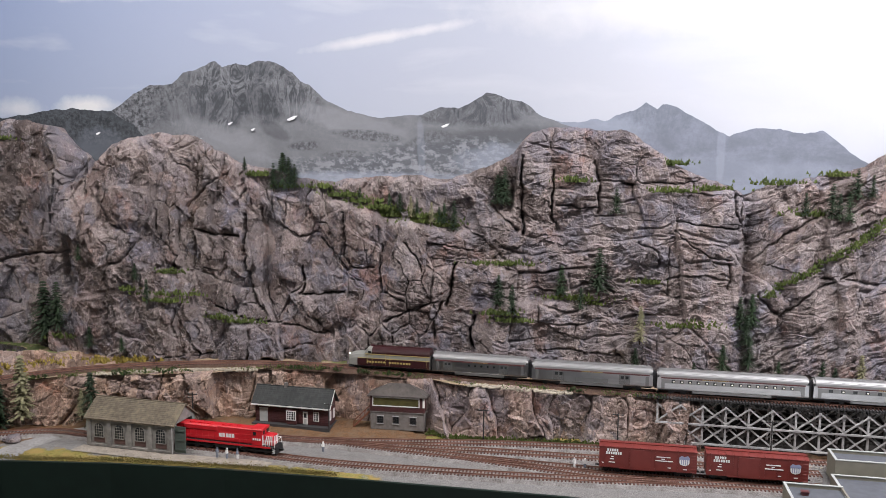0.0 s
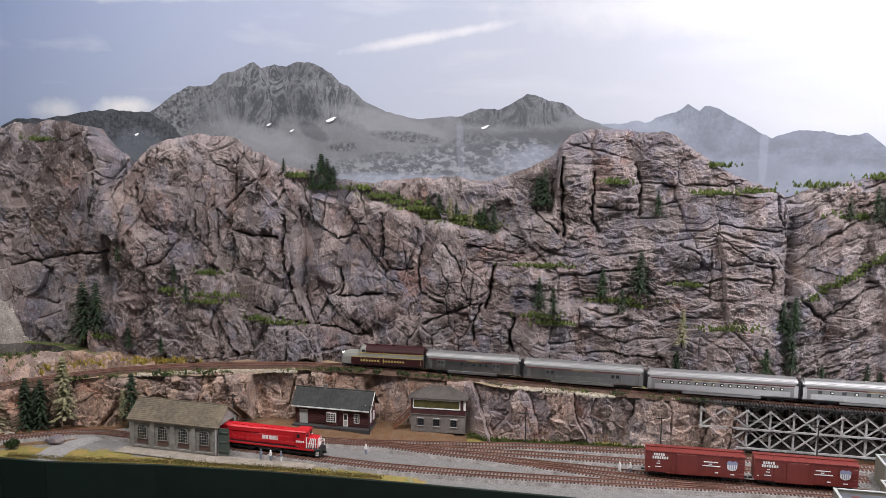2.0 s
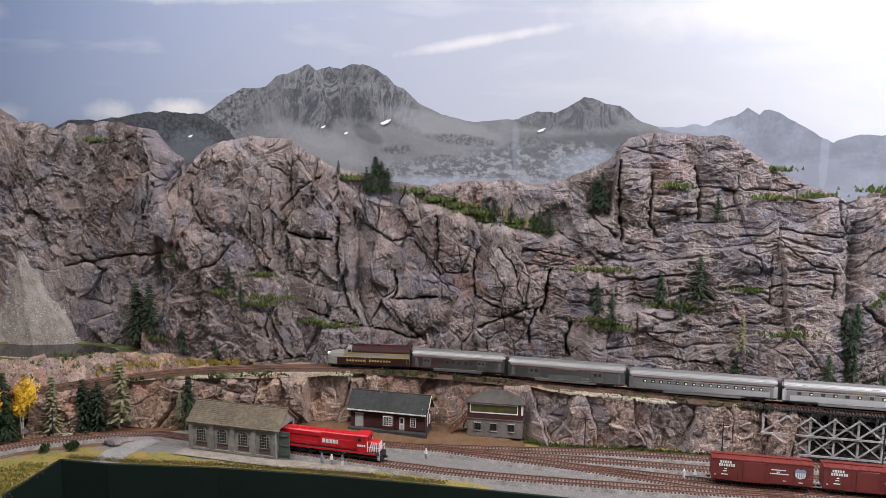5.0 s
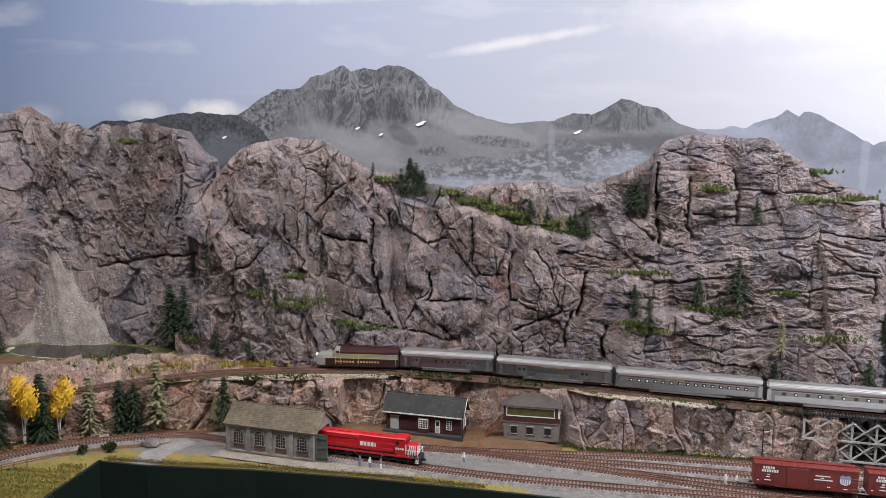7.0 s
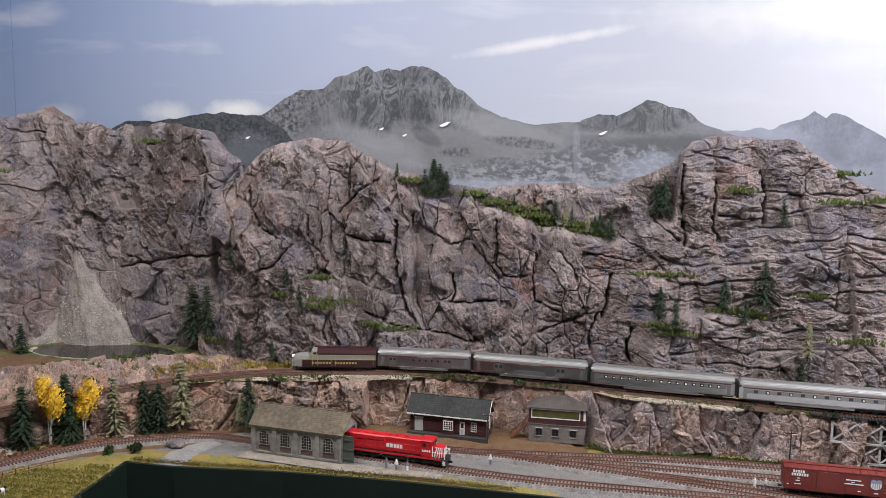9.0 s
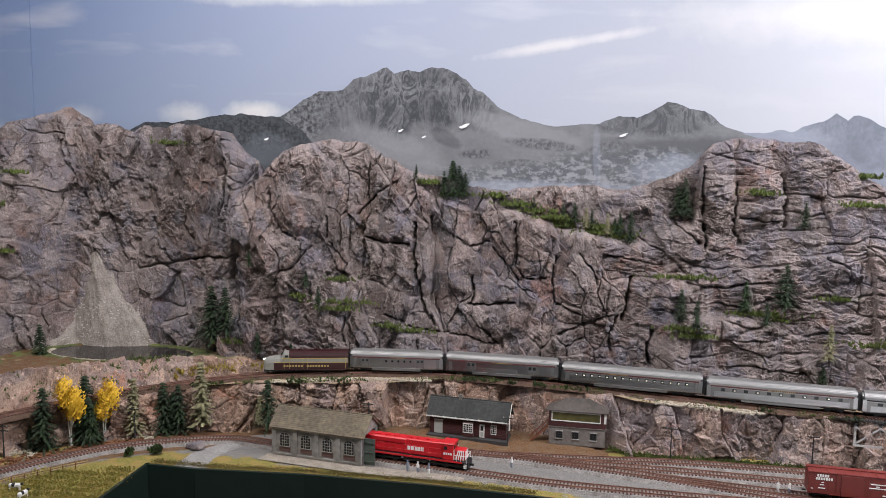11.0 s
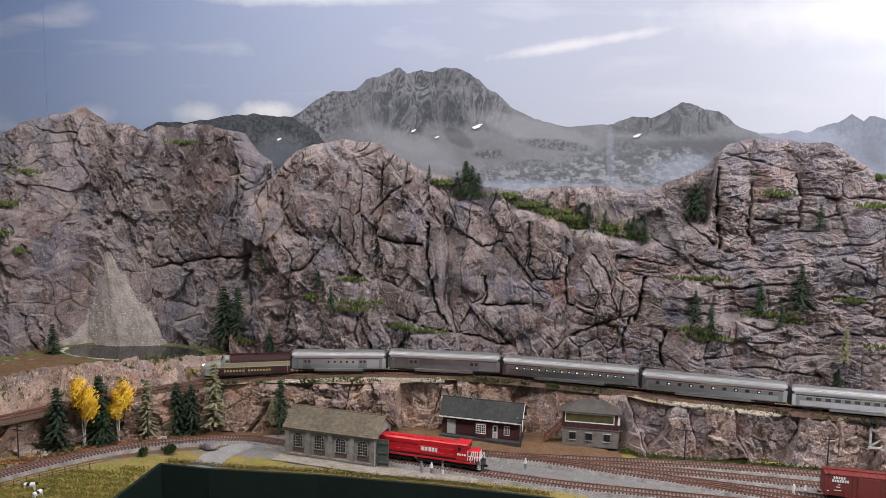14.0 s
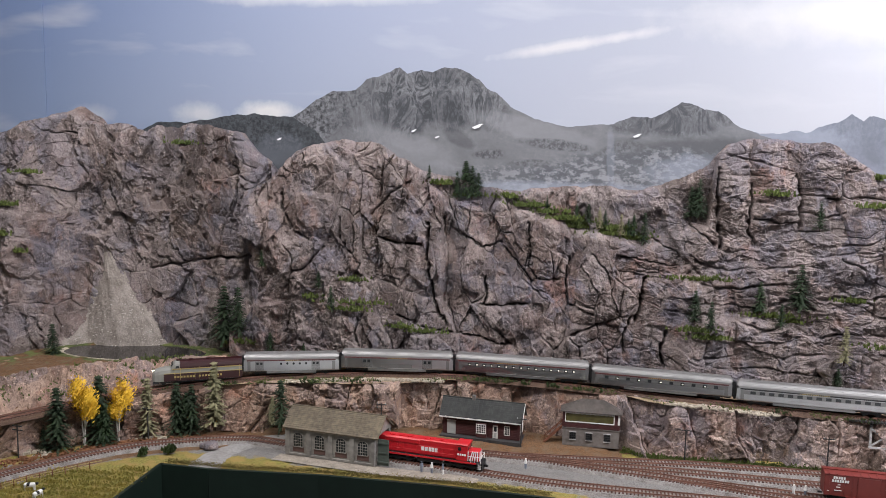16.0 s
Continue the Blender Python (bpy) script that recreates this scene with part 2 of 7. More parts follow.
def blot(nt, co, x, z, w, h, lean=0.0, soft=(0.5, -0.3), k=1.0, grain=22):
    """A ragged oval patch of the print, k at its heart and 0 outside."""
    mp = nt.nodes.new("ShaderNodeMapping")
    mp.vector_type = "TEXTURE"
    mp.inputs["Location"].default_value, mp.inputs["Rotation"].default_value, mp.inputs["Scale"].default_value = (x, 1.62, z), (0, -lean, 0), (w, 60, h)
    nt.links.new(co, mp.inputs["Vector"])
    ln = nt.nodes.new("ShaderNodeVectorMath")
    ln.operation = "LENGTH"
    nt.links.new(mp.outputs[0], ln.inputs[0])
    sub = nt.nodes.new("ShaderNodeMath")
    sub.operation = "MULTIPLY_ADD"
    nt.links.new(noise_node(nt, co, grain, 6, 0.62), sub.inputs[0])
    sub.inputs[1].default_value = -1.0
    nt.links.new(ln.outputs["Value"], sub.inputs[2])
    return range_node(nt, sub.outputs[0], soft[0], soft[1], 0, k)


def sky_print():
    """The printed sky of the backdrop: blue at the top and to one side, whiter low down and toward the other, with thin cloud."""
    m = bpy.data.materials.new("printed_sky")
    m.use_nodes = True
    nt = m.node_tree
    b = nt.nodes["Principled BSDF"]
    co = nt.nodes.new("ShaderNodeTexCoord").outputs["Object"]
    sep = nt.nodes.new("ShaderNodeSeparateXYZ")
    nt.links.new(co, sep.inputs[0])
    right = range_node(nt, sep.outputs[0], -1.3, 0.35)
    low = range_node(nt, sep.outputs[2], 1.0, 0.6)
    blue = mix_node(nt, right, (0.108, 0.158, 0.300), (0.37, 0.39, 0.445))
    pale = mix_node(nt, right, (0.19, 0.245, 0.365), (0.465, 0.475, 0.515))
    col = mix_node(nt, low, blue, pale)
    cloud = noise_node(nt, co, 3.2, 4, 0.5, (1, 1, 4.5), 0.3)
    col = mix_node(nt, range_node(nt, cloud, 0.52, 0.72, 0, 0.4), col, (0.52, 0.53, 0.56))
    for x, z, w, h, lean, k in ((-0.20, 0.748, 0.15, 0.014, 0.17, 0.75), (-0.08, 0.768, 0.10, 0.012, 0.17, 0.6), (-0.80, 0.610, 0.085, 0.030, 0.0, 0.95), (-0.955, 0.606, 0.07, 0.030, 0.0, 0.6), (-1.20, 0.60, 0.06, 0.03, 0.0, 0.4), (-0.70, 0.845, 0.30, 0.020, 0.0, 0.6), (0.30, 0.80, 0.35, 0.06, 0.0, 0.5)):
        col = mix_node(nt, blot(nt, co, x, z, w, h, lean, (0.5, -0.3), k), col, (0.58, 0.575, 0.57))
    nt.links.new(col, b.inputs["Base Color"])
    b.inputs["Roughness"].default_value = 0.55
    b.inputs["Specular IOR Level"].default_value = 0.25
    return m


def mountain_print(name, crag, shade, scree, patches, gully=26.0):
    """Printed distant rock: smooth scree, with patches (x, z, w, h, lean, kind, k) of gullied crag, dark wood, pale rubble or haze."""
    m = bpy.data.materials.new(name)
    m.use_nodes = True
    nt = m.node_tree
    b = nt.nodes["Principled BSDF"]
    co = nt.nodes.new("ShaderNodeTexCoord").outputs["Object"]
    fine = noise_node(nt, co, 130, 8, 0.72)
    broad = noise_node(nt, co, 14, 7, 0.62, (0.7, 1, 1.5), 0.6)
    rib = noise_node(nt, co, gully, 8, 0.62, (1.15, 1, 0.55), 1.3)
    fold = nt.nodes.new("ShaderNodeMath")
    fold.operation = "PINGPONG"
    fold.inputs[1].default_value = 0.10
    nt.links.new(rib, fold.inputs[0])
    craggy = mix_node(nt, range_node(nt, fold.outputs[0], 0.01, 0.085), shade, crag)
    craggy = mix_node(nt, range_node(nt, fine, 0.38, 0.64, 0, 0.5), craggy, tuple(0.6 * v for v in shade))
    craggy = mix_node(nt, range_node(nt, noise_node(nt, co, 9, 4, 0.6), 0.48, 0.60, 0, 0.5), craggy, shade)
    slope = mix_node(nt, range_node(nt, broad, 0.40, 0.62), tuple(0.74 * v for v in scree), scree)
    slope = mix_node(nt, range_node(nt, fine, 0.40, 0.68, 0, 0.45), slope, tuple(0.62 * v for v in scree))
    specks = mix_node(nt, range_node(nt, noise_node(nt, co, 75, 6, 0.7, (0.8, 1, 1.3)), 0.47, 0.58), tuple(1.7 * v for v in shade), tuple(min(1.0, 1.35 * v) for v in scree))
    kinds = {"crag": craggy, "dark": tuple(0.8 * v for v in shade), "wood": mix_node(nt, range_node(nt, fine, 0.4, 0.6), tuple(0.5 * v for v in shade), tuple(0.95 * v for v in crag)), "rubble": specks, "pale": tuple(min(1.0, 1.25 * v) for v in scree), "haze": (0.33, 0.36, 0.43)}
    c = slope
    for x, z, w, h, lean, kind, k in patches:
        c = mix_node(nt, blot(nt, co, x, z, w, h, lean, (0.72, 0.30), k, 30), c, kinds[kind])
    nt.links.new(c, b.inputs["Base Color"])
    b.inputs["Roughness"].default_value = 0.6
    b.inputs["Specular IOR Level"].default_value = 0.25
    return m


ROCK = rock_material("stained_plaster_rock", (0.76, 0.735, 0.75))
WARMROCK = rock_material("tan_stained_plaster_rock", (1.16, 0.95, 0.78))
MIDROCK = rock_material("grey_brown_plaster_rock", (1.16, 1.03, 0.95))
YARD = ground_material("yard_ground_cover", (0.29, 0.255, 0.06), (0.25, 0.238, 0.225))
LEDGE = ground_material("ledge_ground_cover", (0.075, 0.10, 0.03), (0.42, 0.31, 0.20), (0.12, 0.14, 0.04))
SKY = sky_print()
WALL = mat("painted_room_wall", (0.20, 0.19, 0.18), 0.8, vary=0.06, scale=6)
FLOOR = mat("grey_room_carpet", (0.10, 0.10, 0.11), 0.95, vary=0.4, scale=300, bump=0.5)
CEIL = mat("white_ceiling", (0.55, 0.55, 0.53), 0.9, vary=0.04, scale=20)
FASCIA = mat("dark_green_fascia_paint", (0.006, 0.016, 0.011), 0.5, vary=0.35, scale=40, bump=0.05)
TIE = mat("brown_plastic_ties", (0.115, 0.048, 0.034), 0.8, vary=0.55, scale=350)
RAIL = mat("weathered_rail", (0.26, 0.14, 0.105), 0.5, 0.4, vary=0.4, scale=120)
BALLAST = mat("brown_ballast", (0.13, 0.08, 0.055), 0.95, grain=(0.05, 0.028, 0.02), scale=500, bump=0.9)
GREYBALLAST = mat("grey_ballast", (0.33, 0.31, 0.295), 0.95, grain=(0.13, 0.115, 0.105), scale=500, bump=0.9)
WOODGREY = mat("weathered_grey_timber", (0.46, 0.45, 0.44), 0.8, grain=(0.24, 0.23, 0.225), scale=160, bump=0.4)
DARKWOOD = mat("creosoted_timber", (0.045, 0.042, 0.042), 0.8, vary=0.5, scale=200)
SIDING = mat("dark_maroon_siding", (0.075, 0.022, 0.022), 0.7, vary=0.35, scale=120)
STONEGREY = mat("grey_block_wall", (0.20, 0.18, 0.165), 0.85, vary=0.4, scale=170, bump=0.4)
WHITE = mat("white_trim", (0.72, 0.71, 0.67), 0.6, vary=0.12, scale=120)
GREENROOF = mat("dark_grey_green_shingle", (0.048, 0.050, 0.047), 0.85, grain=(0.024, 0.026, 0.025), scale=140, bump=0.4)
BROWNROOF = mat("grey_brown_shingle", (0.10, 0.085, 0.075), 0.85, vary=0.45, scale=140, bump=0.4)
OLIVEROOF = mat("olive_brown_shingle", (0.19, 0.155, 0.105), 0.85, grain=(0.085, 0.07, 0.05), scale=150, bump=0.5)
SHEDWALL = mat("grey_weathered_boards", (0.30, 0.285, 0.26), 0.8, grain=(0.15, 0.14, 0.13), scale=110, bump=0.3)
GLASS = mat("dark_window_glass", (0.03, 0.034, 0.036), 0.15, vary=0.3, scale=90)
OLIVEGLASS = mat("olive_shaded_glass", (0.11, 0.10, 0.035), 0.2, vary=0.5, scale=60)
GREENDOOR = mat("dull_green_door", (0.075, 0.095, 0.08), 0.75, vary=0.3, scale=120)
PALEDOOR = mat("pale_grey_door", (0.42, 0.43, 0.41), 0.7, vary=0.2, scale=120)
RUSTWOOD = mat("rust_red_stair", (0.20, 0.075, 0.04), 0.8, vary=0.3, scale=120)
RED = mat("bright_red_paint", (0.53, 0.014, 0.022), 0.42, vary=0.12, scale=80)
REDW = mat("white_paint", (0.80, 0.79, 0.77), 0.5, vary=0.08, scale=80)
BLACK = mat("black_paint", (0.016, 0.016, 0.018), 0.5, vary=0.3, scale=120)
BOXRED = mat("boxcar_oxide_red", (0.185, 0.030, 0.024), 0.5, vary=0.2, scale=90)
BLUE = mat("blue_shield_paint", (0.30, 0.33, 0.48), 0.5, vary=0.15, scale=90)
SILVER = mat("stainless_fluted_side", (0.54, 0.54, 0.545), 0.28, 1.0, vary=0.15, scale=60)
SILVERROOF = mat("stainless_roof", (0.33, 0.325, 0.32), 0.50, 0.7, vary=0.12, scale=60)
GREYCAR = mat("dulled_grey_side", (0.31, 0.31, 0.305), 0.36, 0.8, vary=0.25, scale=60)
GREYROOF = mat("dulled_grey_roof", (0.27, 0.265, 0.255), 0.48, 0.5, vary=0.2, scale=60)
MAROON = mat("maroon_loco_paint", (0.034, 0.008, 0.009), 0.38, vary=0.2, scale=80)
LGREY = mat("grey_loco_paint", (0.25, 0.25, 0.225), 0.42, vary=0.15, scale=80)
YELLOW = mat("yellow_stripe", (0.40, 0.31, 0.11), 0.5, vary=0.12, scale=90)
MAROONLINE = mat("maroon_letterboard", (0.10, 0.03, 0.03), 0.5, vary=0.2, scale=90)
LAMP = mat("headlight_glow", (1, 0.95, 0.8), 0.3)
LAMP.node_tree.nodes["Principled BSDF"].inputs["Emission Color"].default_value = (1, 0.93, 0.75, 1)
LAMP.node_tree.nodes["Principled BSDF"].inputs["Emission Strength"].default_value = 3.0
WINLIGHT = mat("lit_window", (0.9, 0.85, 0.7), 0.3)
WINLIGHT.node_tree.nodes["Principled BSDF"].inputs["Emission Color"].default_value = (1, 0.95, 0.85, 1)
WINLIGHT.node_tree.nodes["Principled BSDF"].inputs["Emission Strength"].default_value = 0.55
NEEDLE = mat("dark_spruce_foliage", (0.022, 0.044, 0.014), 0.85, grain=(0.007, 0.015, 0.006), scale=260)
NEEDLE2 = mat("mid_green_spruce_foliage", (0.026, 0.054, 0.015), 0.85, grain=(0.009, 0.021, 0.007), scale=260)
PALENEEDLE = mat("pale_dry_fir_foliage", (0.27, 0.25, 0.14), 0.85, grain=(0.13, 0.125, 0.065), scale=260)
BARK = mat("tree_bark", (0.10, 0.07, 0.05), 0.9, vary=0.5, scale=200)
BIRCH = mat("white_birch_bark", (0.68, 0.66, 0.62), 0.8, vary=0.35, scale=180)
GOLD = mat("golden_aspen_leaves", (0.80, 0.52, 0.035), 0.75, grain=(0.58, 0.34, 0.02), scale=220)
MOSS = mat("mossy_turf", (0.15, 0.185, 0.045), 0.9, grain=(0.060, 0.088, 0.022), scale=300)
BUSH = mat("dark_bush_foliage", (0.055, 0.09, 0.025), 0.85, vary=0.5, scale=300)
STRAW = mat("yellow_dry_grass", (0.42, 0.32, 0.07), 0.9, vary=0.4, scale=300)
TALUS = mat("grey_talus_gravel", (0.39, 0.345, 0.31), 0.95, grain=(0.19, 0.165, 0.145), scale=330, bump=0.8)
DEBRIS = mat("pale_rubble", (0.52, 0.46, 0.36), 0.9, vary=0.5, scale=200)
WATER = mat("dark_still_water", (0.035, 0.032, 0.03), 0.08, vary=0.2, scale=12)
ROADMAT = mat("grey_dirt_road", (0.30, 0.29, 0.28), 0.95, grain=(0.19, 0.18, 0.17), scale=220, bump=0.5)
FLATROOF = mat("dark_flat_roof", (0.10, 0.105, 0.12), 0.9, vary=0.3, scale=60)
TANWALL = mat("tan_grey_plaster", (0.25, 0.235, 0.185), 0.8, vary=0.2, scale=60)
FIGBLUE = mat("figure_work_clothes", (0.20, 0.22, 0.27), 0.8, vary=0.3, scale=300)
FIGWHITE = mat("figure_pale_paint", (0.75, 0.74, 0.72), 0.7, vary=0.1, scale=300)


# ---- mesh helpers ----
def mesh_object(name, bm, material, parent=None, label=""):
    me = bpy.data.meshes.new(name)
    bm.to_mesh(me)
    bm.free()
    for mm in (material if isinstance(material, (list, tuple)) else [material]):
        me.materials.append(mm)
    ob = new(name, me)
    if parent:
        ob.parent = parent
    if label:
        tagged(ob, label)
    return ob


def part(name, bm, material, parent, label=""):
    return mesh_object(name, bm, material, parent, label)


def from_arrays(name, verts, faces, material, parent=None, smooth=False):
    me = bpy.data.meshes.new(name)
    me.from_pydata([tuple(v) for v in verts], [], [tuple(f) for f in faces])
    me.materials.append(material)
    if smooth:
        me.shade_smooth()
    ob = new(name, me)
    if parent:
        ob.parent = parent
    return ob


def box(x0, y0, z0, x1, y1, z1, bevel=0.0, bm=None, turn=None):
    own = bm is None
    bm = bm or bmesh.new()
    r = bmesh.ops.create_cube(bm, size=1.0)
    m = Matrix.Translation(((x0 + x1) / 2, (y0 + y1) / 2, (z0 + z1) / 2)) @ Matrix.Diagonal((abs(x1 - x0), abs(y1 - y0), abs(z1 - z0), 1))
    bmesh.ops.transform(bm, matrix=(turn @ m) if turn else m, verts=r["verts"])
    if bevel and own:
        bmesh.ops.bevel(bm, geom=bm.edges[:], offset=bevel, segments=1, affect="EDGES")
    return bm


def stick(a, b, w, h, bm=None):
    """A squared bar from a to b."""
    a, b = Vector(a), Vector(b)
    d = b - a
    m = Matrix.Translation((a + b) / 2) @ d.to_track_quat("X", "Z").to_matrix().to_4x4()
    return box(-d.length / 2, -w / 2, -h / 2, d.length / 2, w / 2, h / 2, 0, bm, m)


def rod(a, b, r0, r1=None, sides=6, bm=None):
    bm = bm or bmesh.new()
    a, b = Vector(a), Vector(b)
    d = b - a
    m = Matrix.Translation((a + b) / 2) @ d.to_track_quat("Z", "Y").to_matrix().to_4x4()
    bmesh.ops.create_cone(bm, cap_ends=True, segments=sides, radius1=r0, radius2=r0 if r1 is None else r1, depth=d.length, matrix=m)
    return bm


def prism(profile, x0, x1, bm=None):
    """A profile of (y, z) pushed along x."""
    bm = bm or bmesh.new()
    a = [bm.verts.new((x0, y, z)) for y, z in profile]
    b = [bm.verts.new((x1, y, z)) for y, z in profile]
    n = len(profile)
    for i in range(n):
        bm.faces.new((a[i], a[(i + 1) % n], b[(i + 1) % n], b[i]))
    bm.faces.new(a[::-1])
    bm.faces.new(b)
    bmesh.ops.recalc_face_normals(bm, faces=bm.faces[:])
    return bm


def thing(name, m, label, category, group="", kind=""):
    ob = new(name)
    ob.empty_display_size = 0.02
    ob.matrix_world = m
    return tagged(ob, label, category, group, kind)


# ---- the room ----
def room():
    # gap in the south wall, with a wall behind, added for the unseen lamp
    walls = [("wall_south_1", (-3.2, -2.62, -1.0, -0.27, -2.5, 1.4)), ("wall_south_2", (1.47, -2.62, -1.0, 3.2, -2.5, 1.4)), ("wall_south_3", (-0.27, -2.62, 1.0, 1.47, -2.5, 1.4)), ("wall_passage", (-0.6, -3.2, -1.0, 1.8, -3.1, 1.4)), ("wall_west", (-3.32, -2.62, -1.0, -3.2, 1.92, 1.4)),
             ("wall_east", (3.2, -2.62, -1.0, 3.32, 1.92, 1.4)), ("wall_north", (-3.2, 1.80, -1.0, 3.2, 1.92, 1.4))]
    for name, b in walls:
        tagged(mesh_object(name, box(*b), WALL), "plain painted room wall round the layout", "wall", kind="structure")
    tagged(mesh_object("floor", box(-3.2, -3.1, -1.05, 3.2, 1.80, -1.0), FLOOR), "dark grey carpeted room floor", "floor", kind="structure")
    tagged(mesh_object("ceiling", box(-3.2, -3.1, 1.4, 3.2, 1.80, 1.45), CEIL), "white room ceiling over the layout", "ceiling", kind="structure")


room()


# ---- backdrop: printed sky and mountains ----


def print_shape(name, outline, low, off, material, label, parent=None):
    top = np.array(outline)
    x = np.linspace(top[0, 0], top[-1, 0], 900)
    z = np.interp(x, top[:, 0], top[:, 1]) + 0.0035 * fbm(x * 60, x * 0, 4, 3) * np.clip((x - x[0]) * 40, 0, 1)
    y = back_y(x) - off
    v = [(a, b, low) for a, b in zip(x, y)] + list(zip(x, y, z))
    n = len(x)
    f = [(i, i + 1, n + i + 1, n + i) for i in range(n - 1)]
    ob = from_arrays(name, v, f, material, parent)
    return tagged(ob, label)


def askew(bm, off):
    """Shears a board built at y = 0 onto the line of the sky board."""
    for v in bm.verts:
        v.co.y += back_y(v.co.x) - off
    return bm


def backdrop():
    sky = tagged(mesh_object("backdrop", askew(box(-2.0, 0, 0.0, 2.0, 0.006, 1.3), 0), SKY), "printed photo backdrop of pale blue sky with thin cloud", "backdrop", kind="structure")
    tagged(mesh_object("backdrop_return", askew(box(-2.0, 0, 0.3, -1.306, 0.003, 0.84), 0.0045), SKY), "pale seam strip of the printed backdrop", "backdrop", kind="structure")
    ridge = [(-1.30, 0.555), (-1.155, 0.564), (-1.089, 0.569), (-1.037, 0.590), (-0.985, 0.588), (-0.934, 0.595), (-0.871, 0.605), (-0.828, 0.608), (-0.797, 0.605), (-0.748, 0.603), (-0.699, 0.575), (-0.65, 0.52), (-0.55, 0.45)]
    print_shape("mountain_ridge", ridge, 0.35, 0.0105, mountain_print("printed_dark_ridge", (0.075, 0.082, 0.092), (0.028, 0.033, 0.038), (0.060, 0.067, 0.076), [(-0.95, 0.57, 0.30, 0.04, 0, "wood", 0.8), (-0.775, 0.535, 0.05, 0.035, 0, "haze", 0.12)]), "dark printed mountain ridge on the backdrop", sky)
    far = [(0.10, 0.56), (0.144, 0.59), (0.20, 0.584), (0.244, 0.592), (0.271, 0.590), (0.298, 0.604), (0.320, 0.607), (0.344, 0.625), (0.366, 0.610), (0.376, 0.620), (0.401, 0.619), (0.423, 0.605), (0.461, 0.583), (0.505, 0.558), (0.513, 0.565), (0.552, 0.576), (0.600, 0.574), (0.622, 0.567), (0.643, 0.566), (0.679, 0.572), (0.706, 0.554), (0.750, 0.517), (0.802, 0.488), (1.0, 0.46)]
    print_shape("mountain_far", far, 0.35, 0.004, mountain_print("printed_hazy_mountain", (0.20, 0.22, 0.26), (0.145, 0.16, 0.195), (0.205, 0.222, 0.268), [(0.36, 0.60, 0.09, 0.035, 0, "crag", 0.5), (0.24, 0.57, 0.10, 0.035, 0, "haze", 0.45), (0.50, 0.47, 0.25, 0.05, 0, "haze", 0.25), (0.49, 0.52, 0.008, 0.07, 0, "haze", 0.25)]), "hazy blue printed mountains on the backdrop", sky)
    main = [(-0.80, 0.56), (-0.748, 0.603), (-0.699, 0.638), (-0.663, 0.656), (-0.615, 0.659), (-0.591, 0.682), (-0.570, 0.687), (-0.544, 0.696), (-0.523, 0.706), (-0.507, 0.693), (-0.480, 0.701), (-0.457, 0.697), (-0.434, 0.706), (-0.411, 0.706), (-0.380, 0.693), (-0.362, 0.684), (-0.345, 0.664), (-0.325, 0.655), (-0.296, 0.629), (-0.267, 0.613), (-0.233, 0.601), (-0.188, 0.593),
            (-0.144, 0.595), (-0.122, 0.597), (-0.095, 0.599), (-0.060, 0.613), (-0.025, 0.611), (0.006, 0.627), (0.032, 0.642), (0.050, 0.641), (0.075, 0.628), (0.102, 0.626), (0.124, 0.611), (0.145, 0.595), (0.188, 0.580), (0.30, 0.53)]
    peak = [(-0.70, 0.610, 0.13, 0.055, 0.6, "wood", 0.95), (-0.60, 0.60, 0.07, 0.07, 0.5, "crag", 0.45), (-0.46, 0.650, 0.125, 0.062, 0, "crag", 1.0), (-0.51, 0.615, 0.05, 0.05, -0.6, "crag", 0.9), (-0.42, 0.625, 0.05, 0.030, 0, "dark", 0.5), (-0.345, 0.625, 0.05, 0.035, -0.6, "crag", 0.7), (0.04, 0.615, 0.085, 0.035, 0, "crag", 0.8), (-0.055, 0.598, 0.05, 0.018, 0, "crag", 0.6),
            (-0.23, 0.578, 0.14, 0.022, -0.25, "pale", 0.5), (-0.50, 0.545, 0.10, 0.030, -0.3, "pale", 0.35), (-0.20, 0.556, 0.07, 0.010, -0.1, "wood", 0.7), (-0.34, 0.535, 0.03, 0.010, 0.1, "wood", 0.7), (-0.245, 0.518, 0.05, 0.008, 0, "wood", 0.6), (-0.40, 0.565, 0.03, 0.014, -0.4, "dark", 0.45), (0.05, 0.545, 0.13, 0.026, 0.1, "dark", 0.45), (-0.09, 0.545, 0.05, 0.016, 0.3, "wood", 0.5)]
    foot = [(-0.26, 0.485, 0.16, 0.030, 0, "rubble", 0.6), (-0.07, 0.505, 0.20, 0.040, 0.1, "rubble", 0.7), (-0.20, 0.46, 0.30, 0.022, 0, "haze", 0.55), (-0.098, 0.53, 0.007, 0.060, 0.05, "haze", 0.2), (0.10, 0.50, 0.12, 0.04, 0, "haze", 0.45)]
    print_shape("mountain_main", main, 0.35, 0.008, mountain_print("printed_grey_mountain", (0.185, 0.19, 0.205), (0.052, 0.056, 0.064), (0.20, 0.205, 0.22), peak + foot), "grey printed rocky peak with scree on the backdrop", sky)
    snow = bmesh.new()
    for x, z, w, h in ((-0.362, 0.590, 0.020, 0.0034), (-0.049, 0.577, 0.015, 0.0026), (-0.492, 0.579, 0.010, 0.0022), (-0.444, 0.567, 0.009, 0.0020), (-0.776, 0.557, 0.010, 0.0022), (-0.560, 0.545, 0.012, 0.0018)):
        vs = [snow.verts.new((x + w * 0.5 * math.cos(a) * (1 + 0.3 * math.sin(3 * a)), 0, z + h * math.sin(a) + 0.2 * w * math.cos(a))) for a in np.linspace(0, 6.28, 13)[:-1]]
        snow.faces.new(vs)
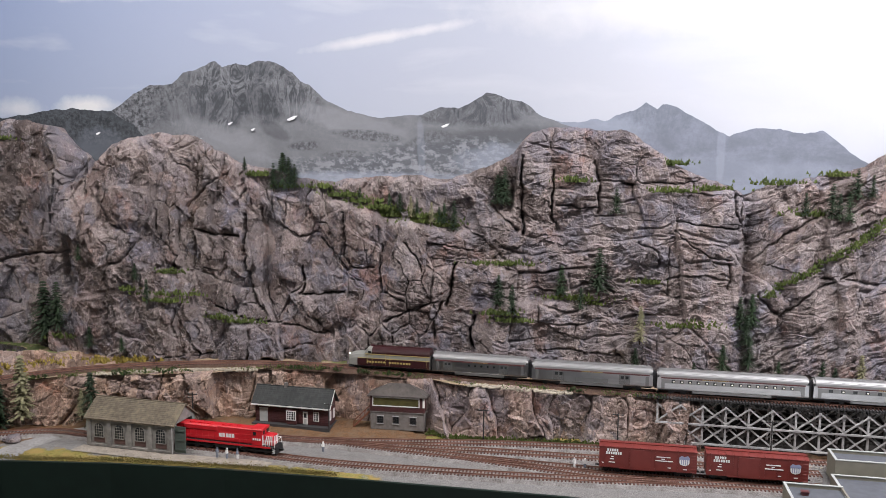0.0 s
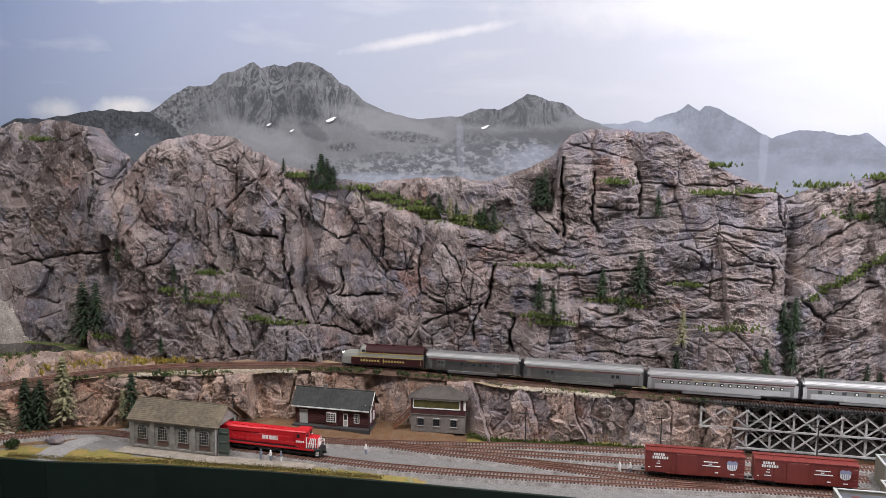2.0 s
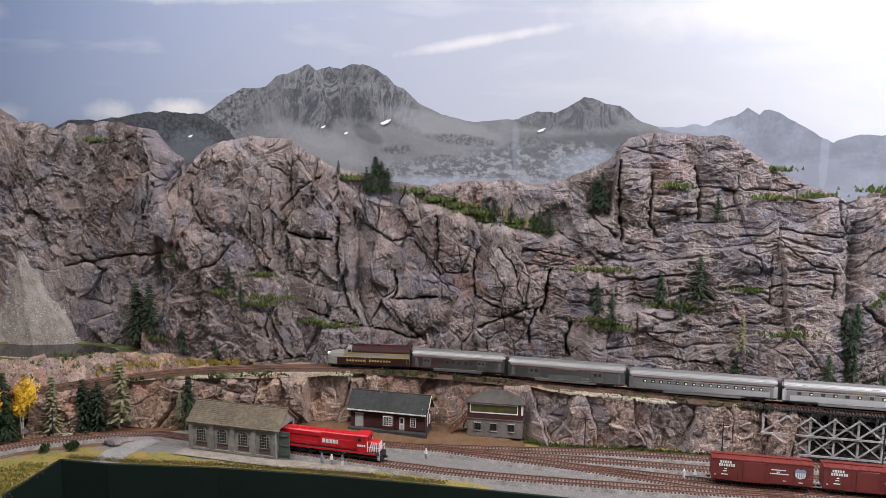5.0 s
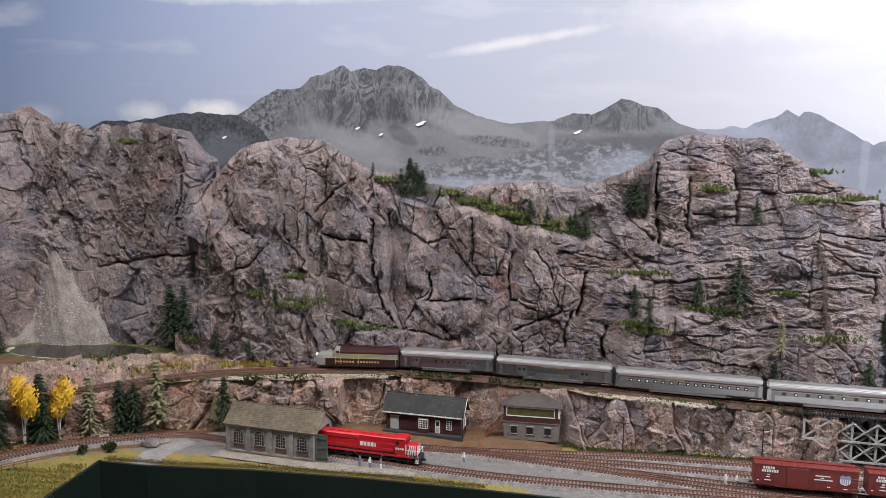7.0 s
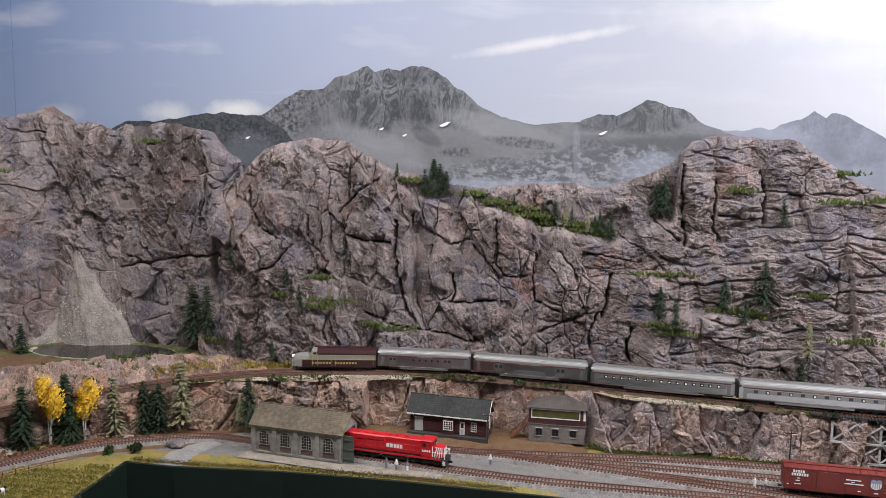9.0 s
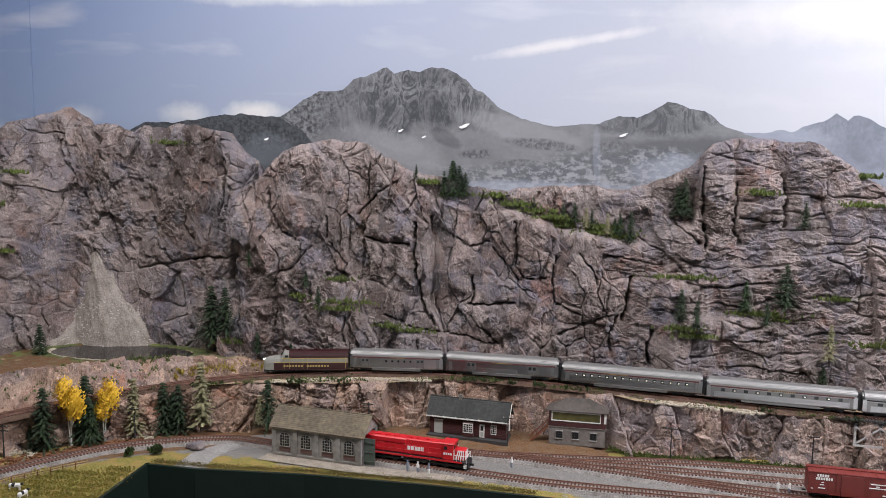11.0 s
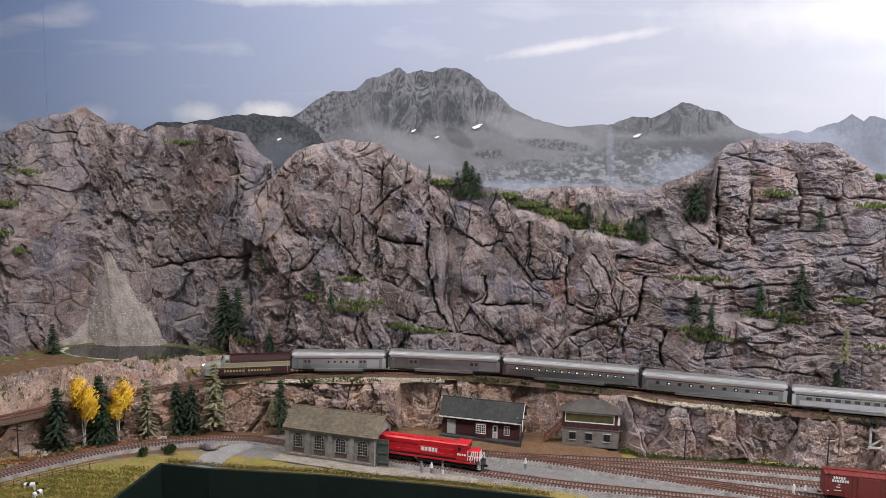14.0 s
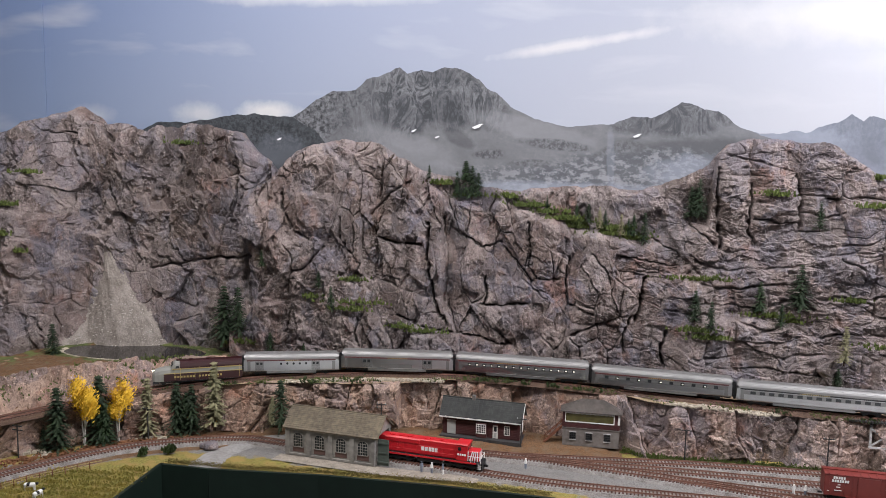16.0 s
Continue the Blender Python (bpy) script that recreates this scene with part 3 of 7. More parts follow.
    part("snow_patch", askew(snow, 0.0125), mat("printed_snow", (0.75, 0.76, 0.78), 0.6, vary=0.1, scale=80), sky, "small white printed snow patches")


backdrop()

# ---- the cliff ----
TOP_L = [(-1.62, 0.54), (-1.332, 0.566), (-1.295, 0.583), (-1.258, 0.606), (-1.21, 0.619), (-1.181, 0.597), (-1.152, 0.582), (-1.105, 0.581), (-1.064, 0.565), (-1.046, 0.580), (-0.999, 0.580), (-0.964, 0.587), (-0.89, 0.576), (-0.85, 0.571), (-0.813, 0.527),
         (-0.769, 0.485), (-0.745, 0.519), (-0.709, 0.5435), (-0.629, 0.5585), (-0.562, 0.5535), (-0.512, 0.523), (-0.484, 0.504)]
TOP_R = [(-0.445, 0.492), (-0.40, 0.485), (-0.34, 0.470), (-0.259, 0.466), (-0.214, 0.472), (-0.146, 0.477), (-0.034, 0.471), (0.043, 0.503), (0.087, 0.525), (0.12, 0.564), (0.169, 0.575), (0.241, 0.573), (0.307, 0.569), (0.3515, 0.538), (0.419, 0.497),
         (0.464, 0.4755), (0.508, 0.463), (0.531, 0.446), (0.574, 0.469), (0.628, 0.473), (0.682, 0.486), (0.757, 0.503), (0.806, 0.540), (0.95, 0.56), (1.4, 0.55)]
TERRACE = [(-0.47, 0.60), (-0.455, 0.47), (-0.426, 0.442), (-0.325, 0.441), (-0.246, 0.420), (-0.168, 0.387), (-0.033, 0.364), (0.045, 0.387), (0.085, 0.404), (0.11, 0.60)]


def cliff_top(x):
    return table(x, TOP_L + TOP_R)


def cliff_base(x):
    """The foot of the cliff: it follows the track, and gives way to the lake."""
    y = np.maximum(track_y(x) + 0.042, table(x, [(-1.7, 1.50), (-1.3, 1.52), (-1.24, 1.60), (-1.2, 1.655), (-1.1, 1.664), (-0.95, 1.655), (-0.86, 1.60), (-0.7, 1.575), (-0.3, 1.57), (0.1, 1.525), (0.4, 1.495), (0.8, 1.47), (1.4, 1.45)]))
    return y


def cliff_y(x, z):
    """The smooth lie of the cliff face, without its fractures."""
    h = np.clip((z - 0.1) / 0.45, 0, 1.2)
    y = cliff_base(x) + h * table(x, [(-1.7, 0.12), (-1.24, 0.045), (-1.15, 0.004), (-0.95, 0.006), (-0.7, 0.035), (0.0, 0.045), (0.4, 0.075), (1.4, 0.10)])
    y = y + 0.030 * (1 / (1 + np.exp(-(z - table(x, TERRACE) - 0.004) / 0.004)))
    # ledges on the right-hand face and the gully beside it
    for z0, x0, x1, d in ((0.309, 0.02, 0.13, 0.016), (0.236, 0.03, 0.25, 0.018), (0.205, 0.36, 0.50, 0.016), (0.454, 0.34, 0.52, 0.014), (0.41, 0.60, 0.74, 0.02), (0.232, -0.66, -0.55, 0.016), (0.18, -0.50, -0.42, 0.012), (0.275, -0.64, -0.58, 0.010)):
        y = y + d * (1 / (1 + np.exp(-(z - z0) / 0.003)) - 1) * np.clip((x - x0) / 0.02, 0, 1) * np.clip((x1 - x) / 0.02, 0, 1)
    y = y + 0.028 * np.exp(-((x - 0.535 - 0.03 * (z - 0.3)) / 0.010) ** 2) * np.clip((z - 0.19) / 0.05, 0, 1)
    y = y + 0.035 * np.exp(-((x + 0.80) / 0.022) ** 2) * np.clip((z - 0.40) / 0.06, 0, 1)
    y = y + 0.022 * np.exp(-((x + 0.415) / 0.009) ** 2) * np.clip((0.42 - z) / 0.04, 0, 1) * np.clip((z - 0.22) / 0.05, 0, 1)
    # deep shaded recess left of the middle crag
    y = y + 0.03 * np.exp(-((x + 0.84) / 0.018) ** 2 - ((z - 0.24) / 0.08) ** 2)
    return np.minimum(y, back_y(x) - 0.020)


# the main joints of the face, part by part: depth and half width in mm, then x, z along each
CRACKS_WEST = [(14, 10, ((-0.800, 0.545), (-0.788, 0.475))),
    (11, 3.2, ((-1.144, 0.463), (-1.139, 0.42), (-1.123, 0.378), (-1.103, 0.318), (-1.081, 0.294))),
    (9, 2.6, ((-1.033, 0.435), (-1.025, 0.381), (-1.014, 0.327), (-0.979, 0.293))),
    (9, 2.6, ((-0.975, 0.472), (-0.969, 0.437), (-0.951, 0.412), (-0.96, 0.371), (-0.916, 0.32))),
    (10, 3, ((-0.85, 0.495), (-0.853, 0.437), (-0.865, 0.396))),
    (11, 3, ((-0.754, 0.451), (-0.75, 0.415), (-0.729, 0.378), (-0.695, 0.356))),
    (12, 4, ((-1.058, 0.277), (-0.979, 0.293), (-0.9, 0.307), (-0.828, 0.314))),
    (16, 9, ((-0.839, 0.314), (-0.848, 0.258), (-0.832, 0.206))),
    (7, 2.4, ((-1.236, 0.598), (-1.213, 0.497), (-1.173, 0.413), (-1.154, 0.341))),
    (8, 3, ((-1.27, 0.184), (-1.26, 0.122), (-1.253, 0.084)))]
CRACKS_CRAG = [(9, 3, ((-0.818, 0.192), (-0.82, 0.163), (-0.81, 0.141))),
    (8, 2.6, ((-0.736, 0.21), (-0.743, 0.163))),
    (8, 2.6, ((-0.673, 0.202), (-0.664, 0.156))),
    (8, 2.6, ((-0.592, 0.209), (-0.595, 0.152))),
    (9, 3, ((-0.518, 0.211), (-0.469, 0.184), (-0.411, 0.175), (-0.345, 0.166), (-0.282, 0.153))),
    (8, 2.4, ((-0.636, 0.403), (-0.635, 0.363), (-0.616, 0.339), (-0.593, 0.313), (-0.601, 0.282))),
    (10, 3, ((-0.554, 0.401), (-0.558, 0.37), (-0.521, 0.354), (-0.466, 0.352))),
    (9, 3, ((-0.573, 0.41), (-0.535, 0.454), (-0.495, 0.474)))]
CRACKS_MIDDLE = [(16, 4, ((-0.457, 0.395), (-0.455, 0.333), (-0.446, 0.27), (-0.433, 0.219), (-0.412, 0.188))),
    (15, 4, ((-0.424, 0.409), (-0.419, 0.354), (-0.412, 0.314))),
    (10, 2.8, ((-0.412, 0.387), (-0.373, 0.369), (-0.347, 0.352), (-0.31, 0.36))),
    (12, 3.2, ((-0.337, 0.292), (-0.333, 0.258), (-0.346, 0.235), (-0.254, 0.238))),
    (9, 2.6, ((-0.299, 0.35), (-0.27, 0.317), (-0.246, 0.285))),
    (9, 2.6, ((-0.255, 0.402), (-0.248, 0.352), (-0.252, 0.318), (-0.236, 0.291), (-0.192, 0.293))),
    (8, 2.6, ((-0.34, 0.212), (-0.32, 0.188), (-0.285, 0.156))),
    (10, 3, ((-0.173, 0.335), (-0.179, 0.289), (-0.173, 0.245), (-0.124, 0.23))),
    (9, 2.6, ((-0.128, 0.346), (-0.099, 0.313), (-0.094, 0.288)))]
CRACKS_DOME = [(15, 4.2, ((0.106, 0.516), (0.104, 0.441), (0.107, 0.369))),
    (15, 3.6, ((0.167, 0.486), (0.166, 0.443), (0.165, 0.399), (0.179, 0.369))),
    (8, 2.2, ((0.174, 0.426), (0.215, 0.418), (0.248, 0.419))),
    (16, 5, ((-0.028, 0.307), (-0.033, 0.264), (-0.043, 0.219))),
    (10, 3, ((-0.166, 0.187), (-0.113, 0.213), (-0.068, 0.227))),
    (12, 4.5, ((-0.047, 0.23), (-0.069, 0.196), (-0.062, 0.158))),
    (13, 5, ((0.015, 0.201), (0.006, 0.168), (0.013, 0.136))),
    (7, 2, ((-0.074, 0.343), (-0.021, 0.338), (0.032, 0.332))),
    (10, 2.6, ((0.047, 0.421), (0.074, 0.395), (0.099, 0.375))),
    (8, 2.4, ((-0.009, 0.377), (0.02, 0.358), (0.038, 0.347))),
    (11, 6, ((0.244, 0.509), (0.256, 0.467), (0.252, 0.409))),
    (8, 3, ((0.328, 0.354), (0.361, 0.338), (0.365, 0.314)))]
CRACKS_EAST = [(12, 5, ((0.27, 0.309), (0.264, 0.277), (0.281, 0.255))),
    (10, 4, ((0.552, 0.261), (0.581, 0.228), (0.597, 0.218))),
    (7, 2.4, ((0.598, 0.22), (0.659, 0.276), (0.715, 0.305))),
    (7, 2.4, ((0.545, 0.324), (0.611, 0.379), (0.721, 0.445))),
    (9, 3, ((0.495, 0.318), (0.494, 0.271))),
    (8, 2.6, ((0.727, 0.278), (0.728, 0.226))),
    (7, 2, ((0.297, 0.277), (0.358, 0.279), (0.379, 0.273))),
    (7, 2, ((0.4, 0.399), (0.464, 0.387), (0.514, 0.385))),
    (7, 2, ((0.35, 0.473), (0.403, 0.465), (0.446, 0.472))),
    (10, 3.5, ((0.515, 0.453), (0.507, 0.42), (0.538, 0.365))),
    (7, 2.4, ((0.384, 0.346), (0.381, 0.282), (0.384, 0.25))),
    (7, 2, ((0.39, 0.378), (0.453, 0.331), (0.495, 0.326)))]
JOINTS = CRACKS_WEST + CRACKS_CRAG + CRACKS_MIDDLE + CRACKS_DOME + CRACKS_EAST
# rounded blocks that stand out between them: x, z, half width, half height
BOSSES = [(-0.438, 0.311, 0.013, 0.085), (-0.366, 0.313, 0.040, 0.062), (-0.289, 0.209, 0.056, 0.032), (-0.221, 0.364, 0.029, 0.062), (-0.125, 0.253, 0.047, 0.034), (0.027, 0.279, 0.054, 0.038), (0.132, 0.448, 0.027, 0.070), (0.209, 0.466, 0.034, 0.051),
          (0.338, 0.333, 0.034, 0.028), (-0.505, 0.388, 0.047, 0.029), (-0.590, 0.376, 0.043, 0.056), (-0.694, 0.413, 0.047, 0.051), (-0.770, 0.336, 0.034, 0.051), (-0.661, 0.179, 0.079, 0.036)]


def joints(x, z):
    """Depth of the main joints, their lips rounded off, less the bosses."""
    x, z = np.broadcast_arrays(np.asarray(x, float), np.asarray(z, float))
    shape = x.shape
    wx = (x + 0.006 * fbm(x * 45, z * 45, 3, 91) + 0.003 * fbm(x * 150, z * 150, 2, 93)).ravel()
    wz = (z + 0.006 * fbm(x * 45, z * 45, 3, 95) + 0.003 * fbm(x * 150, z * 150, 2, 96)).ravel()
    out = np.zeros(wx.shape)
    for cx, cz, rx, rz in BOSSES:
        q = ((wx - cx) / rx) ** 2 + ((wz - cz) / rz) ** 2
        out -= 0.010 * np.clip(1.15 - q ** 1.5, 0, 1)
    for deep, half, pts in JOINTS:
        w = half * 0.001
        p = np.array(pts)
        lo, hi = p.min(0) - 5 * w, p.max(0) + 5 * w
        sel = np.nonzero((wx > lo[0]) & (wx < hi[0]) & (wz > lo[1]) & (wz < hi[1]))[0]
        if not len(sel):
            continue
        a, b = wx[sel], wz[sel]
        d = np.full(a.shape, 9.0)
        for (x0, z0), (x1, z1) in zip(pts[:-1], pts[1:]):
            dx, dz = x1 - x0, z1 - z0
            u = np.clip(((a - x0) * dx + (b - z0) * dz) / (dx * dx + dz * dz), 0, 1)
            d = np.minimum(d, np.hypot(a - x0 - u * dx, b - z0 - u * dz))
        out[sel] += 0.0017 * deep * (np.exp(-(d / (0.55 * w)) ** 2) + 0.30 * np.exp(-d / (1.5 * w)))
    return out.reshape(shape)


def fractures(x, z):
    """How far the rock stands out (+) or in (-) from the smooth face, in metres."""
    wx = x + 0.016 * fbm(x * 9, z * 9, 3, 11) + 0.008 * fbm(x * 30, z * 30, 3, 12)
    wz = z + 0.016 * fbm(x * 9, z * 9, 3, 21) + 0.008 * fbm(x * 30, z * 30, 3, 22)
    lean = wx + 0.14 * wz + 0.10 * np.sin(3.0 * x + 1.0) * wz
    rough = np.clip(0.9 + 1.3 * fbm(x * 7, z * 7, 2, 77), 0.3, 1.7)
    open_joint = np.clip(0.5 + 2.4 * fbm(x * 13, z * 10, 2, 78), 0.0, 1.8)
    crease = (1 - 2 * np.abs(fbm(wx * 30 + 3, wz * 12, 4, 79))) ** 2
    left = (0.014 * blocks(lean * 8, wz * 4.4, 1, 1.1, 0.5 * open_joint) + 0.0105 * blocks(lean * 18, wz * 11, 2, 1.3, 1.35 * open_joint) + 0.0044 * blocks(lean * 42, wz * 28, 3, 1.2, 1.0 * open_joint)
            + rough * (0.0020 * blocks(wx * 90, wz * 60, 4, 1.0, 0.6) + 0.0010 * blocks(wx * 190, wz * 150, 9, 1.0, 0.7)) + 0.002 * crease)
    rx = wx + 0.10 * wz
    dip = wz - 0.45 * np.clip(x - 0.52, 0, 1)
    bed = dip * 30 + 1.6 * fbm(x * 5, z * 5, 3, 97)
    parting = np.exp(-((bed - np.floor(bed) - 0.5) / 0.07) ** 2) * np.clip(4 * fbm(x * 11, z * 24, 2, 98), 0, 1)
    right = (0.012 * blocks(rx * 7, dip * 5.5, 5, 1.0, 0.4 * open_joint) + 0.0055 * blocks(rx * 13, dip * 20, 6, 1.0, 1.2 * open_joint) + 0.0032 * blocks(rx * 26, dip * 60, 7, 0.9, 0.6 * open_joint)
             + rough * (0.0022 * blocks(wx * 65, dip * 140, 8, 1.0, 0.7) + 0.0012 * blocks(wx * 170, dip * 200, 10, 1.0, 0.8)) + 0.002 * crease - 0.008 * parting)
    k = 1 / (1 + np.exp(-(x + 0.06 - 0.25 * (z - 0.3)) / 0.035))
    return left * (1 - k) + right * k + 0.0022 * fbm(x * 160, z * 160, 3, 31) - joints(x, z)


def cliff_surface(x, z):
    smooth = 1 - 0.88 * np.exp(-((x + 1.12) / 0.10) ** 4) * np.clip((0.34 - z) / 0.1, 0, 1)
    return cliff_y(x, z) - fractures(x, z) * smooth


def cliff():
    nx, nz = 1900, 420
    xs = np.linspace(-1.55, 1.0, nx)
    us = np.linspace(0, 1, nz)
    top = cliff_top(xs) + 0.006 * fbm(xs * 40, xs * 0, 4, 5)
    x = np.repeat(xs[None, :], nz, 0)
    z = 0.03 + us[:, None] * (top[None, :] - 0.03)
    y = cliff_surface(x, z)
    # rounded brow, then a cap that runs back to the sky board
    brow = np.clip((us[:, None] - 0.965) / 0.035, 0, 1)
    y = np.minimum(y + 0.014 * brow ** 2, back_y(x) - 0.014)
    caps = [back_y(xs) - 0.0135]
    v = np.stack([x, y, z], -1).reshape(-1, 3)
    cap = np.stack([xs, caps[0], top - 0.004], -1)
    v = np.vstack([v, cap])
    i = np.arange(nz * nx).reshape(nz, nx)
    i = np.vstack([i, nz * nx + np.arange(nx)[None, :]])
    f = np.stack([i[:-1, :-1], i[:-1, 1:], i[1:, 1:], i[1:, :-1]], -1).reshape(-1, 4)
    ob = from_arrays("cliff", v.tolist(), f.tolist(), ROCK)
    tagged(ob, "tall fractured brown-grey rock cliff behind the upper track", "cliff", kind="structure")


cliff()


# ---- lower rock wall under the upper track ----
WALL_LINE = [(-1.62, 0.78), (-1.4, 1.02), (-1.2, 1.30), (-1.1, 1.365), (-1.0, 1.415), (-0.9, 1.445), (-0.8, 1.462), (-0.7, 1.472), (-0.60, 1.470), (-0.50, 1.478), (-0.43, 1.505), (-0.36, 1.525), (-0.27, 1.522), (-0.21, 1.515), (-0.09, 1.505), (-0.065, 1.470), (-0.03, 1.443), (0.0, 1.434), (0.1, 1.424), (0.25, 1.415), (0.34, 1.405), (0.385, 1.42), (0.42, 1.47)]


def wall_y(x):
    return np.minimum(table(x, WALL_LINE), track_y(x) - 0.020 + 0.010 * np.clip((-0.75 - x) / 0.1, 0, 1) + 0.2 * np.clip(x - 0.34, 0, 1))


def ledge_z(x):
    return rail_z(x) - 0.0075


def low_rocks():
    nx, nz = 950, 70
    xs = np.linspace(-1.62, 0.42, nx)
    us = np.linspace(0, 1, nz)
    top = ledge_z(xs) + 0.002 + 0.004 * fbm(xs * 30, xs * 0 + 3, 3, 8)
    x = np.repeat(xs[None, :], nz, 0)
    z = -0.004 + us[:, None] * (top[None, :] + 0.004)
    wx = x + 0.02 * fbm(x * 14, z * 14, 3, 41)
    rock = 0.016 * blocks(wx * 14, z * 5 + 0.3, 51, 1.2, 1.0) + 0.0045 * blocks(wx * 36, z * 22, 52, 1.2, 0.8) + 0.006 * blocks(wx * 24, z * 34, 55, 1.3, 1.4) * np.clip((-0.55 - x) / 0.1, 0, 1) + 0.003 * blocks(wx * 80, z * 60, 53) + 0.0015 * fbm(x * 170, z * 170, 3, 54)
    rock = rock * (1 - 0.72 * np.exp(-((x + 0.15) / 0.09) ** 4))
    slope = table(x, [(-1.6, 0.1), (-1.0, 0.12), (-0.7, 0.15), (-0.45, 0.12), (0.2, 0.1), (0.42, 0.15)])
    brow = np.clip((us[:, None] - 0.86) / 0.14, 0, 1) ** 2
    y = wall_y(x) + (z - top[None, :]) * slope - rock * (1 - 0.6 * brow) + 0.010 * brow
    i = np.arange(nz * nx).reshape(nz, nx)
    f = np.stack([i[:-1, :-1], i[:-1, 1:], i[1:, 1:], i[1:, :-1]], -1).reshape(-1, 4)
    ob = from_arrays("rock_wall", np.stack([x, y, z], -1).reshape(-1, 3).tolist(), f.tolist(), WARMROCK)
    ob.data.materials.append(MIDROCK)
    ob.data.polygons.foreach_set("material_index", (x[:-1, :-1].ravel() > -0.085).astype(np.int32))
    tagged(ob, "low weathered rock cutting below the upper track", "rock wall", kind="structure")


low_rocks()


# near-black slope added behind the trestle; its colour holds the shade there
SHADEROCK = mat("shade_dark_rock", (0.050, 0.044, 0.040), 0.9, grain=(0.014, 0.012, 0.011), scale=70, bump=0.8)


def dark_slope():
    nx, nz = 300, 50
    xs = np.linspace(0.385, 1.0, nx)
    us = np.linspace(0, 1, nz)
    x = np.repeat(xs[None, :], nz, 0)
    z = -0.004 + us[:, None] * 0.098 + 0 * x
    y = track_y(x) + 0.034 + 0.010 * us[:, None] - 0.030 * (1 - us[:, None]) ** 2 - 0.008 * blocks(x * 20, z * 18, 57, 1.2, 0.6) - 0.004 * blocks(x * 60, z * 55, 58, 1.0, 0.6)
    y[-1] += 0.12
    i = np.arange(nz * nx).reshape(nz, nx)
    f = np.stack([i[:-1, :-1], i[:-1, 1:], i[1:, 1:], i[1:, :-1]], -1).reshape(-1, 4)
    tagged(from_arrays("dark_slope", np.stack([x, y, z], -1).reshape(-1, 3).tolist(), f.tolist(), SHADEROCK), "rock slope behind the trestle, added and coloured dark as shade", "rock slope", kind="structure")


dark_slope()


def covered(ob, mask):
    """Stores the cover mask (two columns, grass and earth) in the mesh."""
    at = ob.data.color_attributes.new("cover", "FLOAT_COLOR", "POINT")
    data = np.zeros((len(ob.data.vertices), 4))
    data[:, 0], data[:, 1], data[:, 3] = mask[:, 0], mask[:, 1], 1
    at.data.foreach_set("color", data.ravel())


LAKE = (-1.070, 1.592, 0.150, 0.066)


def lake_dip(x, y):
    d = ((x - LAKE[0]) / LAKE[2]) ** 2 + ((y - LAKE[1]) / LAKE[3]) ** 2
    return d


WATER_Z = 0.1085


def shelf_z(x, y):
    """The shelf, and the bank that rises behind the track to the level of the tarn."""
    rise = np.clip((y - track_y(x) - 0.024) / 0.06, 0, 1)
    rise = rise * rise * (3 - 2 * rise) * np.clip((-0.70 - x) / 0.12, 0, 1)
    return ledge_z(x) + rise * np.maximum(WATER_Z + 0.0025 - ledge_z(x), 0)


def bank():
    """Rock showing on the bank between the track and the tarn."""
    nx, ny = 420, 44
    xs = np.linspace(-1.50, -0.70, nx)
    us = np.linspace(0, 1, ny)
    x = np.repeat(xs[None, :], ny, 0)
    y = track_y(x) + 0.022 + us[:, None] * table(x, [(-1.5, 0.11), (-1.0, 0.095), (-0.8, 0.06)])
    hump = np.sin(np.pi * us[:, None]) ** 0.7
    r = 0.006 * blocks(x * 11, y * 40, 81, 1.0) + 0.0035 * blocks(x * 30, y * 80, 82, 1.0, 1.6) + 0.0014 * blocks(x * 100, y * 150, 83)
    z = shelf_z(x, y) - 0.004 + (0.013 + 1.4 * r) * hump
    i = np.arange(nx * ny).reshape(ny, nx)
    f = np.stack([i[:-1, :-1], i[:-1, 1:], i[1:, 1:], i[1:, :-1]], -1).reshape(-1, 4)
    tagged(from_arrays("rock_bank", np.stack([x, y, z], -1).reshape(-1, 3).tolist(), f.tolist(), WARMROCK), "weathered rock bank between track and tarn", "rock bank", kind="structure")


bank()


